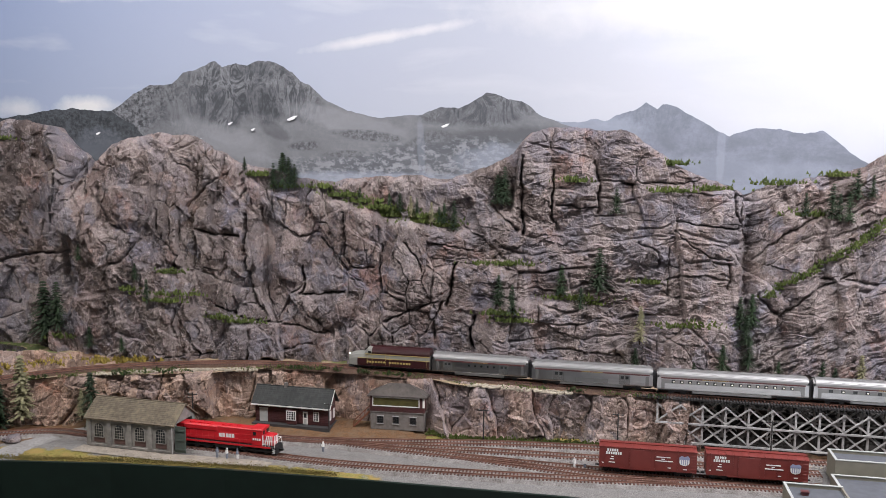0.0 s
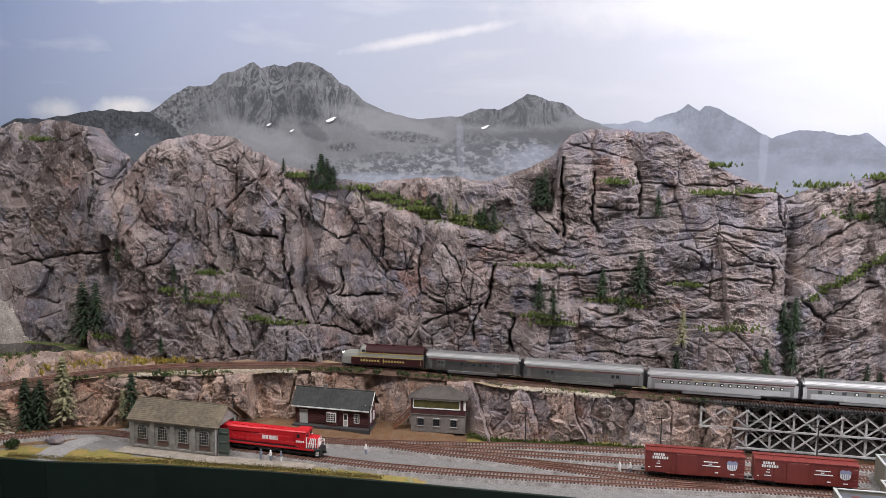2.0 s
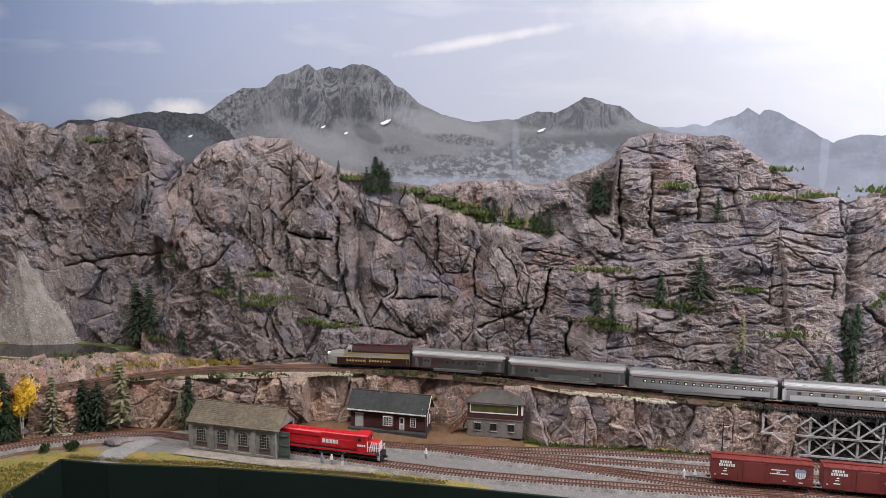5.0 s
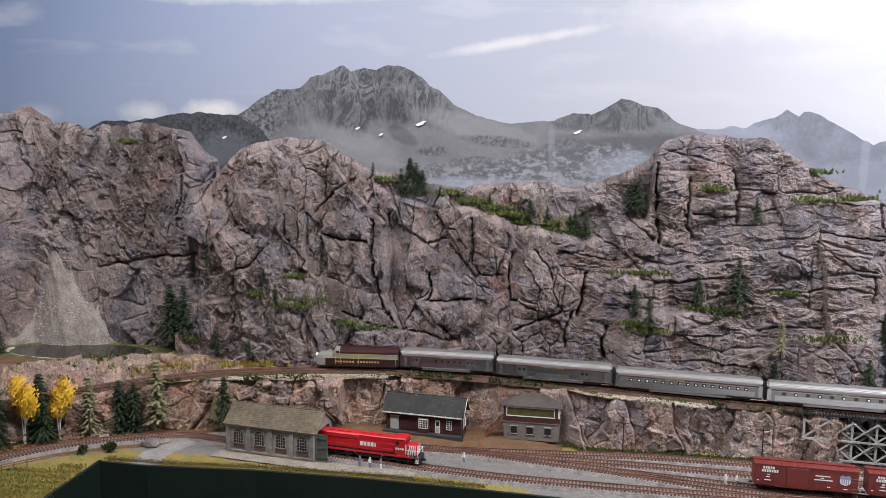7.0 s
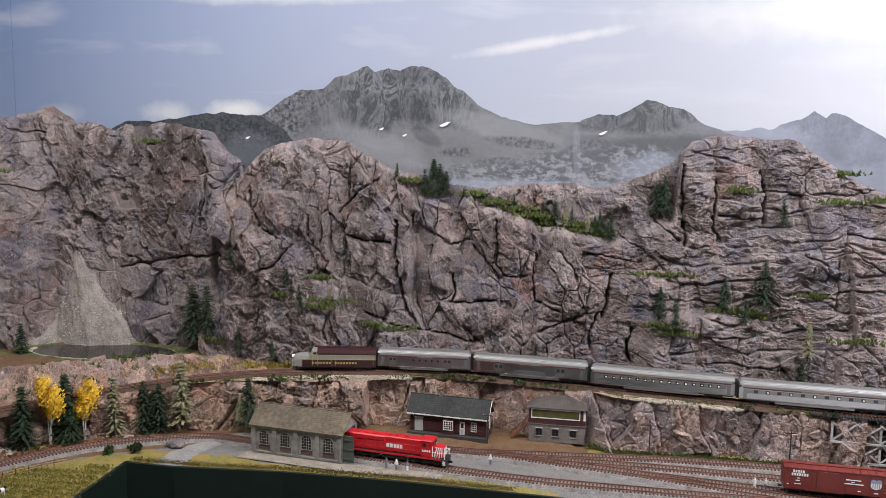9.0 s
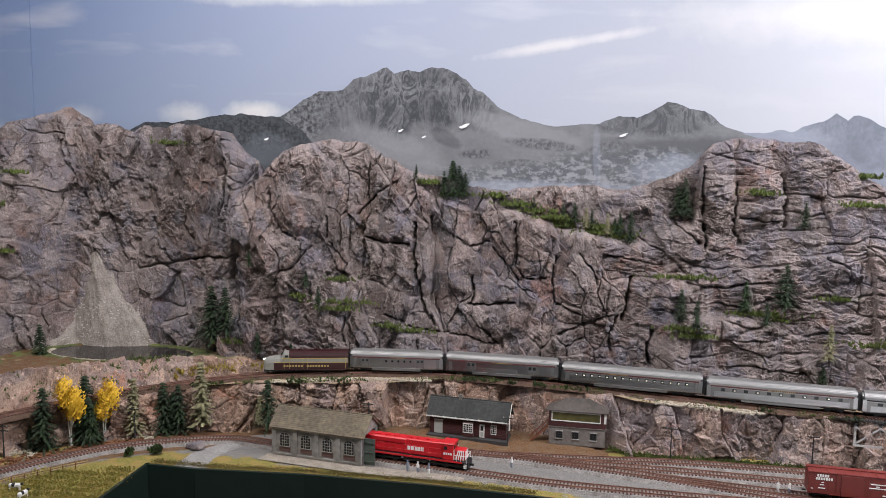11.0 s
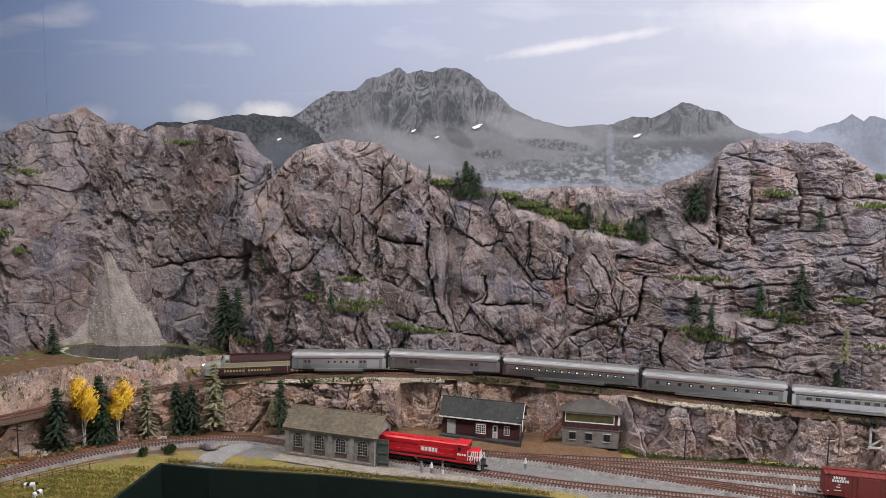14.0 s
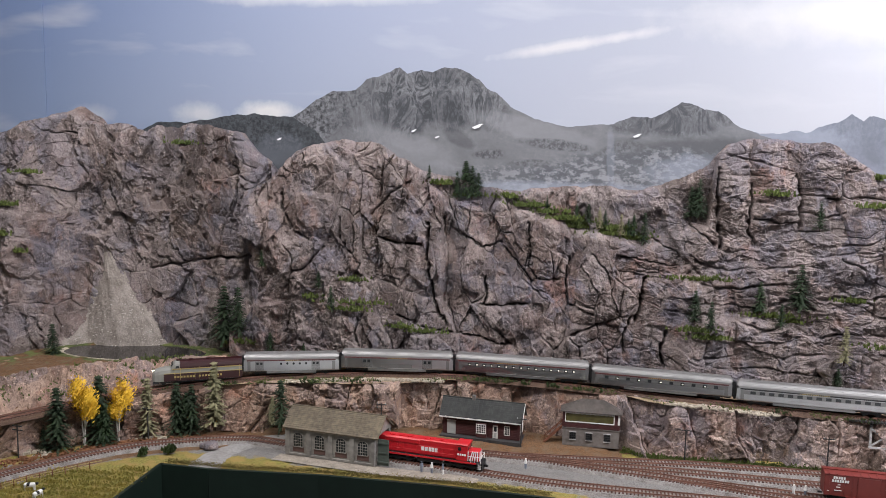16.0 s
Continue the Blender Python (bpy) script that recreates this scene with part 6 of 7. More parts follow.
def depot():
    ang = -11.0
    root = thing("depot", pose(-0.4085, 1.481, 0.0045, 0, 0, ang), "small dark maroon depot with dark shingle roof and white trim", "depot")
    L, D, ze, zr = 0.148, 0.040, 0.0425, 0.0655
    part("platform", box(-0.004, -0.011, -0.008, L + 0.004, D, 0.0006, 0.0004), DARKWOOD, root, "dark plank platform")
    part("wall", box(0, 0, 0.001, L, D, ze), SIDING, root)
    for k in range(11):
        z = 0.003 + 0.0032 * k
        part("clapboard", box(-0.0002, -0.0006, z, L + 0.0006, 0.0002, z + 0.0026), SIDING, root)
    part("gable_wall", prism([(0, ze), (D, ze), (D / 2, zr - 0.002)], L - 0.002, L + 0.0004), SIDING, root)
    part("gable_wall", prism([(0, ze), (D, ze), (D / 2, zr - 0.002)], 0, 0.002), SIDING, root)
    rf = gable_roof(root, 0, L, -0.001, D + 0.001, ze, zr, GREENROOF, 0.006, 9)
    part("fascia_board", box(-0.006, -0.0082, ze - 0.0078, L + 0.006, -0.0070, ze - 0.0056), WHITE, root, "white eave board")
    part("barge_board", stick((L + 0.0065, -0.0075, ze - 0.0065), (L + 0.0065, D / 2, zr + 0.0008), 0.0008, 0.0024), WHITE, root)
    for k in range(7):
        x = 0.006 + (L - 0.012) * k / 6
        part("eave_bracket", stick((x, -0.0005, ze - 0.011), (x, -0.0075, ze - 0.0045), 0.0011, 0.0013), WHITE, root)
    fd = part("freight_door", box(0.0085, -0.0016, 0.0015, 0.0250, -0.0006, 0.0270), PALEDOOR, root, "pale grey freight door")
    part("door_frame", box(0.0075, -0.0014, 0.0270, 0.0260, -0.0004, 0.0285), WHITE, fd)
    bay = part("bay_window", box(0.0660, -0.0070, 0.0015, 0.0860, -0.0006, 0.0300, 0.0004), SIDING, root, "projecting bay")
    paned_window(root, 0.0760, -0.0074, 0.0110, 0.0165, 0.0160, 5, 4)
    dr = part("door", box(0.0975, -0.0016, 0.0015, 0.1070, -0.0006, 0.0265), WHITE, root, "white panelled door")
    part("door_pane", box(0.0995, -0.0020, 0.0150, 0.1050, -0.0016, 0.0240), GLASS, dr)
    part("door_panel", box(0.0995, -0.0020, 0.0035, 0.1050, -0.0016, 0.0125), PALEDOOR, dr)
    paned_window(root, 0.1245, -0.0010, 0.0105, 0.0085, 0.0160, 3, 4)
    for y in (0.010, 0.028):
        part("end_window", box(L + 0.0004, y - 0.004, 0.010, L + 0.0014, y + 0.004, 0.028), WHITE, root)
    part("chimney", box(0.052, D / 2 - 0.003, zr - 0.004, 0.058, D / 2 + 0.003, zr + 0.009), STONEGREY, root, "brick chimney")


depot()


def signal_tower():
    ang = -6.5
    root = thing("signal_tower", pose(-0.1830, 1.4580, 0.001, 0, 0, ang), "two-storey signal tower with hip roof and long framed window", "signal tower")
    L, D = 0.1035, 0.024
    part("lower_wall", box(0, 0, 0, L, D, 0.0345), STONEGREY, root, "grey block lower storey")
    part("upper_wall", box(-0.0006, -0.0006, 0.0345, L + 0.0006, D + 0.0006, 0.0655), SIDING, root, "dark maroon upper storey")
    part("belt_course", box(-0.0014, -0.0014, 0.0338, L + 0.0014, D + 0.001, 0.0352), STONEGREY, root)
    for k in range(5):
        z = 0.0358 + 0.0022 * k
        part("clapboard", box(-0.0008, -0.0012, z, L + 0.0008, -0.0004, z + 0.0018), SIDING, root)
    fr = bmesh.new()
    x0, x1, z0, z1 = 0.0040, L - 0.0090, 0.0458, 0.0640
    for b in ((x0, z0, x1, z0 + 0.0016), (x0, z1 - 0.0016, x1, z1), (x0, z0 + 0.0016, x0 + 0.0016, z1 - 0.0016), (x1 - 0.0016, z0 + 0.0016, x1, z1 - 0.0016)):
        box(b[0], -0.0022, b[1], b[2], -0.0004, b[3], 0, fr)
    win = part("window", fr, WHITE, root, "long white-framed window")
    part("pane", box(x0 + 0.0016, -0.0012, z0 + 0.0016, x1 - 0.0016, -0.0006, z1 - 0.0016), OLIVEGLASS, win)
    for x in (0.0190, 0.0490, 0.0820):
        w = paned_window(root, x, -0.0006, 0.0140, 0.0095, 0.0110, 3, 3, BLACK)
        part("lintel", box(x - 0.0066, -0.0016, 0.0255, x + 0.0066, -0.0002, 0.0275), WOODGREY, w)
        part("sill", box(x - 0.0066, -0.0020, 0.0112, x + 0.0066, -0.0002, 0.0126), WOODGREY, w)
    o, ze, zr = 0.0050, 0.0655, 0.0880
    bm = bmesh.new()
    e = [bm.verts.new(p) for p in ((-o, -o, ze), (L + o, -o, ze), (L + o, D + o, ze), (-o, D + o, ze))]
    e2 = [bm.verts.new((v.co.x, v.co.y, ze + 0.0014)) for v in e]
    r = [bm.verts.new((0.034, D / 2, zr)), bm.verts.new((L - 0.030, D / 2, zr))]
    bm.faces.new(e[::-1])
    for i in range(4):
        bm.faces.new((e[i], e[(i + 1) % 4], e2[(i + 1) % 4], e2[i]))
    bm.faces.new((e2[0], e2[1], r[1], r[0]))
    bm.faces.new((e2[1], e2[2], r[1]))
    bm.faces.new((e2[2], e2[3], r[0], r[1]))
    bm.faces.new((e2[3], e2[0], r[0]))
    part("roof", bm, BROWNROOF, root, "grey-brown hip roof")
    part("downpipe", box(L - 0.0030, -0.0020, 0.046, L + 0.0012, -0.0008, 0.064), WHITE, root)
    # outside stair up to the upper storey
    for y in (0.003, 0.013):
        st = part("stringer", stick((-0.034, y, 0.001), (-0.0008, y, 0.034), 0.0016, 0.0028), RUSTWOOD, root, "rust-red stair stringer")
        part("handrail", stick((-0.034, y, 0.012), (-0.0008, y, 0.045), 0.0010, 0.0013), RUSTWOOD, st)
        for k in range(4):
            u = k / 3
            part("baluster", stick((-0.034 + 0.0325 * u, y, 0.001 + 0.033 * u), (-0.034 + 0.0325 * u, y, 0.012 + 0.033 * u), 0.0009, 0.0009), RUSTWOOD, st)
    for k in range(9):
        u = (k + 0.5) / 9
        part("tread", box(-0.034 + 0.033 * u - 0.0018, 0.003, 0.001 + 0.033 * u, -0.034 + 0.033 * u + 0.0018, 0.013, 0.0018 + 0.033 * u), RUSTWOOD, root)


signal_tower()


def flat_building(name, m, L, D, H, wall, label, vent=False):
    """A flat-roofed building with a parapet; the origin is its far end nearest the boxcars."""
    root = thing(name, m, label, "building")
    t, p = 0.003, 0.005
    part("front_wall", box(0, -D, 0, L, -D + t, H + p), wall, root)
    part("back_wall", box(0, -t, 0, L, 0, H + p), wall, root)
    part("end_wall", box(0, -D + t, 0, t, -t, H + p), wall, root)
    part("end_wall", box(L - t, -D + t, 0, L, -t, H + p), wall, root)
    part("roof", box(t, -D + t, H - 0.002, L - t, -t, H), FLATROOF, root, "dark flat roof")
    for b in ((-0.0006, -D - 0.0006, L + 0.0006, -D + t + 0.0006), (-0.0006, -t - 0.0006, L + 0.0006, 0.0006)):
        part("coping", box(b[0], b[1], H + p, b[2], b[3], H + p + 0.0012), PALEDOOR, root, "pale parapet coping")
    part("coping", box(-0.0006, -D + t + 0.0007, H + p, t + 0.0006, -t - 0.0007, H + p + 0.0012), PALEDOOR, root, "pale parapet coping")
    if vent:
        v = part("roof_vent", box(0.020, -0.035, H, 0.030, -0.027, H + 0.005), MAROONLINE, root, "small dull red rooftop vent")
        part("vent_cap", box(0.019, -0.036, H + 0.005, 0.031, -0.026, H + 0.0062), MAROONLINE, v)
    return root


flat_building("warehouse", pose(0.604, 1.285, -0.002, 0, 0, -9.5), 0.40, 0.052, 0.036, TANWALL, "tan flat-roofed warehouse beside the boxcars")
flat_building("warehouse_annex", pose(0.5825, 1.2185, -0.002, 0, 0, -9.5), 0.42, 0.15, 0.018, TANWALL, "low annex with dark flat roof and pale parapet")
flat_building("loading_shed", pose(0.4900, 1.172, -0.002, 0, 0, -9.0), 0.0860, 0.11, 0.022, TANWALL, "small flat-roofed shed with red vent", True)


# ---- trees ----
def conifer(name, height, seed, foliage, label, trunk=BARK, full=1.0):
    """Trunk and whorls of drooping needled boughs, each bough a spray of small blades."""
    rnd = random.Random(seed)
    root = thing(name, Matrix(), label, "tree", "conifers on the slopes")
    part("trunk", rod((0, 0, -0.004), (0, 0, height * 0.97), height * 0.018, height * 0.003, 6), trunk, root)
    v, f = [], []
    levels = 19
    for k in range(levels):
        u = (k + 0.4) / levels
        z = height * (0.07 + 0.92 * u)
        reach = height * 0.21 * full * (1 - u) ** 0.82 * rnd.uniform(0.72, 1.15) + height * 0.008
        n = rnd.randint(6, 9)
        a0 = rnd.uniform(0, 6.28)
        for j in range(n):
            if rnd.random() < 0.10:
                continue
            a = a0 + 6.283 * j / n + rnd.uniform(-0.3, 0.3)
            r = reach * rnd.uniform(0.6, 1.12)
            ca, sa = math.cos(a), math.sin(a)
            for q in range(9):
                w = (q + 0.6) / 9
                cx, cy, cz = ca * r * w, sa * r * w, z - r * w * 0.38 + rnd.uniform(-1, 1) * height * 0.006
                s = height * 0.034 * (1.15 - 0.5 * w) * rnd.uniform(0.7, 1.3)
                for side in (-1, 1):
                    d = a + side * rnd.uniform(0.5, 1.3)
                    b = len(v)
                    v += [(cx, cy, cz + s * 0.22), (cx + math.cos(d) * s - sa * s * 0.25, cy + math.sin(d) * s + ca * s * 0.25, cz - s * rnd.uniform(0.3, 0.7)),
                          (cx + ca * s * 0.9, cy + sa * s * 0.9, cz - s * rnd.uniform(0.2, 0.6))]
                    f.append((b, b + 1, b + 2))
    part_ob = from_arrays("foliage", v, f, foliage, root)
    return root


def stand(kind, spots, protos):
    """Sets copies of the model trees at spots of x, y, z, height."""
    for k, (x, y, z, h) in enumerate(spots):
        p, hp = protos[k % len(protos)]
        c = copy_thing(p, pose(x, y, z, 0, 0, (k * 97) % 360))
        c.scale = (1.2 * h / hp, 1.2 * h / hp, h / hp)


def on_cliff(x, z, out=0.006):
    """A footing on the face: the rock at that place, a little proud of it."""
    return float(np.min(cliff_surface(np.array([x - 0.004, x, x + 0.004]), np.array([z, z, z])))) + 0.002 - out


DARK = [(conifer("spruce", 0.06, s, m, "small dark green model spruce", full=g), 0.06) for s, m, g in ((1, NEEDLE, 1.35), (2, NEEDLE, 1.2), (3, NEEDLE2, 1.4), (4, NEEDLE, 1.55))]
PALE = [(conifer("dry_fir", 0.06, s, PALENEEDLE, "pale dry sage-coloured model fir", full=0.95), 0.06) for s in (11, 12)]

CLIFF_TOP = [(-0.456, 0.488, 0.028), (-0.401, 0.448, 0.056), (-0.384, 0.448, 0.078), (-0.358, 0.452, 0.050), (-0.371, 0.450, 0.066), (-0.22, 0.433, 0.028), (-0.161, 0.413, 0.033), (-0.139, 0.408, 0.039), (-0.105, 0.40, 0.036), (-0.03, 0.372, 0.061), (-0.05, 0.384, 0.044), (0.056, 0.426, 0.060), (0.070, 0.426, 0.076), (0.284, 0.412, 0.053), (-0.06, 0.386, 0.034)]
CLIFF_MID = [(0.058, 0.236, 0.061), (0.083, 0.225, 0.056), (0.18, 0.254, 0.061), (0.216, 0.232, 0.044), (0.252, 0.261, 0.089), (0.515, 0.202, 0.061), (0.537, 0.202, 0.067), (0.525, 0.17, 0.06), (-0.671, 0.266, 0.036), (-0.643, 0.224, 0.050), (-0.793, 0.302, 0.036)]
CLIFF_RIGHT = [(0.635, 0.412, 0.047), (0.678, 0.411, 0.067), (0.705, 0.405, 0.058), (0.69, 0.409, 0.05), (0.73, 0.446, 0.058), (0.757, 0.45, 0.044)]
CLIFF_FOOT = [(0.321, 0.108, 0.053), (0.419, 0.103, 0.044), (0.472, 0.125, 0.056), (0.529, 0.130, 0.061), (0.681, 0.096, 0.044), (0.66, 0.10, 0.05), (0.59, 0.10, 0.04), (-0.775, 0.125, 0.044), (-0.88, 0.135, 0.125), (-0.845, 0.16, 0.10), (-0.70, 0.12, 0.035), (0.812, 0.115, 0.056), (0.79, 0.10, 0.05)]
for group in (CLIFF_TOP, CLIFF_MID, CLIFF_RIGHT, CLIFF_FOOT):
    stand("spruce", [(x, on_cliff(x, z, 0.010), z - 0.003, h) for x, z, h in group], DARK)
stand("dry_fir", [(x, on_cliff(x, z, 0.012), z - 0.003, h) for x, z, h in ((-0.117, 0.397, 0.044), (-0.075, 0.386, 0.044), (0.72, 0.097, 0.072), (0.328, 0.171, 0.072))], PALE)
stand("spruce", [(-1.1129, 1.3146, 0, 0.046), (-1.0854, 1.3126, 0, 0.119), (-1.0165, 1.3520, 0, 0.08), (-1.0304, 1.360, 0.004, 0.126), (-0.9106, 1.4211, 0, 0.103), (-0.8805, 1.4205, 0.004, 0.097), (-0.895, 1.43, 0.006, 0.075), (-0.7162, 1.4459, 0.013, 0.096), (-1.2216, 1.5483, 0.078, 0.098), (-1.12, 1.33, 0, 0.05)], DARK)
stand("dry_fir", [(-0.8378, 1.4246, 0.018, 0.128), (-0.9559, 1.3963, 0.008, 0.109), (-0.7302, 1.4377, 0.022, 0.056)], PALE)
for p, _ in DARK + PALE:
    for o in (*p.children_recursive, p):
        bpy.data.objects.remove(o)


def aspen(x, y, z, height, seed):
    """A birch-white trunk that forks, and an airy crown of small golden leaf clumps."""
    rnd = random.Random(seed)
    root = thing("aspen", pose(x, y, z), "golden autumn aspen with white trunk by the track", "tree", "golden aspens")
    for dx, top in ((0.0, 0.46), (-0.003, 0.40)):
        part("trunk", rod((dx * 0.3, 0, -0.003), (dx * 1.8 + 0.001, 0.001, height * top), height * 0.013, height * 0.008, 7), BIRCH, root)
    ends = []
    for k in range(9):
        a = rnd.uniform(0, 6.28)
        b0 = Vector((0.002, 0, height * rnd.uniform(0.28, 0.42)))
        e = Vector((math.cos(a) * height * rnd.uniform(0.04, 0.15), math.sin(a) * height * rnd.uniform(0.04, 0.13), height * rnd.uniform(0.50, 0.93)))
        part("limb", rod(b0, e, height * 0.008, height * 0.003, 5), BIRCH, root)
        ends += [e, b0.lerp(e, 0.7)]
    v, f = [], []
    for e in ends:
        for k in range(210):
            d = Vector((rnd.gauss(0, 1), rnd.gauss(0, 1), rnd.gauss(0, 1)))
            c = e + d * height * 0.048
            s = height * rnd.uniform(0.007, 0.014)
            b = len(v)
            for q in range(4):
                ang = q * 1.571 + rnd.uniform(-0.3, 0.3)
                t1 = Vector((math.cos(ang), math.sin(ang) * d.x, math.sin(ang)))
                v.append(tuple(c + t1 * s))
            f.append((b, b + 1, b + 2, b + 3))
    from_arrays("crown", v, f, GOLD, root)


aspen(-1.0490, 1.3390, -0.002, 0.130, 5)
aspen(-1.0000, 1.3700, -0.002, 0.120, 9)


# ---- loose cover: turf, bushes, rubble ----
def tufts(name, spots, material, label, size, per, seed, category="turf"):
    """Small leafy tufts gathered round each spot (x, y, z, spread)."""
    rnd = random.Random(seed)
    v, f = [], []
    for x, y, z, w in spots:
        for k in range(per):
            cx, cy, cz = x + rnd.gauss(0, 0.33) * w, y + rnd.gauss(0, 0.004), z + abs(rnd.gauss(0, 0.0028)) * (1 + w * 5) - 0.001
            for j in range(3):
                a, s = rnd.uniform(0, 6.28), size * rnd.uniform(0.6, 1.4)
                b = len(v)
                v += [(cx - math.cos(a) * s * 0.5, cy - math.sin(a) * s * 0.5, cz - s * 0.4), (cx + math.cos(a) * s * 0.5, cy + math.sin(a) * s * 0.5, cz - s * 0.4), (cx + rnd.uniform(-0.4, 0.4) * s, cy + rnd.uniform(-0.4, 0.4) * s - s * 0.2, cz + s * 0.8)]
                f.append((b, b + 1, b + 2))
    return tagged(from_arrays(name, v, f, material), label, category, kind="stuff")


MOSS_A = [(-0.362, 0.452, 0.06), (-0.3, 0.452, 0.05), (-0.256, 0.436, 0.06), (-0.21, 0.425, 0.05), (-0.189, 0.412, 0.06), (-0.144, 0.396, 0.08), (-0.10, 0.385, 0.07), (-0.055, 0.377, 0.06), (-0.44, 0.475, 0.04), (-0.16, 0.405, 0.08), (-0.09, 0.395, 0.07)]
MOSS_B = [(0.208, 0.472, 0.05), (0.392, 0.506, 0.06), (0.383, 0.454, 0.07), (0.465, 0.458, 0.06), (0.068, 0.309, 0.1), (0.058, 0.219, 0.06), (0.203, 0.245, 0.09), (0.357, 0.279, 0.05), (0.415, 0.203, 0.11), (0.589, 0.47, 0.08), (0.667, 0.412, 0.11), (0.706, 0.487, 0.06), (0.08, 0.205, 0.06), (0.24, 0.235, 0.05)]
MOSS_C = [(-0.609, 0.278, 0.05), (-0.599, 0.236, 0.10), (-0.457, 0.177, 0.07), (-0.599, 0.225, 0.06), (-0.684, 0.243, 0.04), (-1.282, 0.481, 0.045), (-1.315, 0.416, 0.04), (-1.283, 0.323, 0.03), (-1.312, 0.358, 0.03), (-0.505, 0.185, 0.05), (-0.84, 0.14, 0.05), (-0.98, 0.545, 0.05)]
for name, spots, per in (("terrace_turf", MOSS_A, 130), ("ledge_turf", MOSS_B, 110), ("crag_turf", MOSS_C, 80)):
    tufts(name, [(x, on_cliff(x, z, 0.004), z, w) for x, z, w in spots], MOSS, "mossy green turf on the rock ledges", 0.0048, per, len(spots))
tufts("diagonal_turf", [(x, on_cliff(x, z, 0.004), z, 0.02) for x, z in [(0.566 + 0.0115 * k, 0.257 + 0.0074 * k) for k in range(21)]], MOSS, "thin green line of turf on a slanting ledge", 0.004, 34, 5)


def verge(name, x0, x1, off, material, label, size, count, seed, clump=0.0):
    """Scattered tufts along the shelf, off metres from the upper track."""
    rnd = random.Random(seed)
    spots = []
    while len(spots) < count:
        x = rnd.uniform(x0, x1)
        if clump and vnoise(np.array([x * 18]), np.array([seed * 1.0]), 2)[0] < clump - 0.5:
            continue
        o = rnd.uniform(*off)
        y = float(track_y(x)) - o
        if off[0] > 0:
            y = max(y, float(wall_y(x)) + 0.001)
        spots.append((x, y, float(ledge_z(x)) + 0.002 if off[0] > 0 else float(shelf_z(x, y)) + 0.006, 0.012))
    return tufts(name, spots, material, label, size, 7, seed, "plants")


verge("ledge_bushes", -1.0, 0.36, (0.028, 0.060), BUSH, "dark low bushes along the shelf edge", 0.0036, 75, 21, 0.45)
verge("ledge_grass", -1.1, 0.36, (0.026, 0.055), MOSS, "green tufts along the shelf edge", 0.0024, 130, 22, 0.4)
verge("ledge_straw", -0.92, -0.60, (-0.055, -0.032), STRAW, "dry yellow grass behind the track", 0.0055, 60, 23)
verge("lake_grass", -1.3, -0.92, (-0.12, -0.04), MOSS, "green grass between the tarn and the track", 0.0035, 160, 24)


def rubble(name, spots, count, material, label, size, seed):
    """Loose angular stones."""
    rnd = random.Random(seed)
    v, f = [], []
    for k in range(count):
        x, y, z, wx, wy = rnd.choice(spots)
        cx, cy, s = x + rnd.uniform(-1, 1) * wx, y + rnd.uniform(-1, 1) * wy, size * rnd.uniform(0.5, 1.6)
        b = len(v)
        for dz in (-0.5, 0.5):
            for a, c in ((-1, -1), (1, -1), (1, 1), (-1, 1)):
                v.append((cx + a * s * rnd.uniform(0.3, 0.6), cy + c * s * rnd.uniform(0.3, 0.6), z + s * 0.3 + dz * s * rnd.uniform(0.5, 0.9)))
        f += [(b + 4, b + 5, b + 6, b + 7), (b, b + 1, b + 5, b + 4), (b + 1, b + 2, b + 6, b + 5), (b + 2, b + 3, b + 7, b + 6), (b + 3, b, b + 4, b + 7)]
    return tagged(from_arrays(name, v, f, material), label, "stones", kind="stuff")


rubble("ledge_rubble", [(x, float(track_y(x)) - 0.040, float(ledge_z(x)), 0.02, 0.009) for x in np.arange(-0.70, 0.20, 0.03) if x < -0.40 or x > 0.0], 900, DEBRIS, "pale crushed stone along the shelf", 0.0028, 31)
rubble("trestle_rubble", [(0.40 + 0.02 * k, 1.352 - 0.0036 * k, -0.002, 0.012, 0.016) for k in range(12)], 420, DEBRIS, "pale rubble at the trestle foot", 0.0042, 32)
rubble("slope_debris", [(-0.80 - 0.02 * k, float(wall_y(-0.80 - 0.02 * k)) - 0.045, -0.003, 0.012, 0.015) for k in range(18)], 520, mat("brown_leaf_litter", (0.24, 0.105, 0.045), 0.95, vary=0.6, scale=300), "brown litter below the rock slope", 0.0045, 33)
rubble("slope_chips", [(-1.12, 1.30, -0.002, 0.03, 0.02), (-0.95, 1.40, -0.002, 0.03, 0.015)], 60, DEBRIS, "pale chips under the trees", 0.005, 34)
tufts("wall_foot_grass", [(-0.06 + 0.012 * k, float(wall_y(-0.06 + 0.012 * k)) - 0.024, 0.0, 0.02) for k in range(36)], MOSS, "green grass along the foot of the rock wall", 0.0036, 60, 41)
tufts("fascia_grass", [(-0.87 + 0.0075 * k, float(table(-0.87 + 0.0075 * k, FRONT)) + 0.016, -0.001, 0.012) for k in range(88)], mat("olive_static_grass", (0.22, 0.175, 0.055), 0.95, grain=(0.15, 0.135, 0.04), scale=60), "olive grass strip behind the fascia", 0.0014, 60, 42)
tufts("meadow_grass", [(-0.905 - 0.022 * (k % 12), 1.05 + 0.022 * (k // 12), -0.001, 0.026) for k in range(110) if low_dist(np.array([-0.905 - 0.022 * (k % 12)]), np.array([1.05 + 0.022 * (k // 12)]))[0] > 0.04], mat("yellow_green_static_grass", (0.46, 0.37, 0.10), 0.95, grain=(0.27, 0.26, 0.065), scale=60), "yellow-green meadow grass", 0.0021, 90, 43)
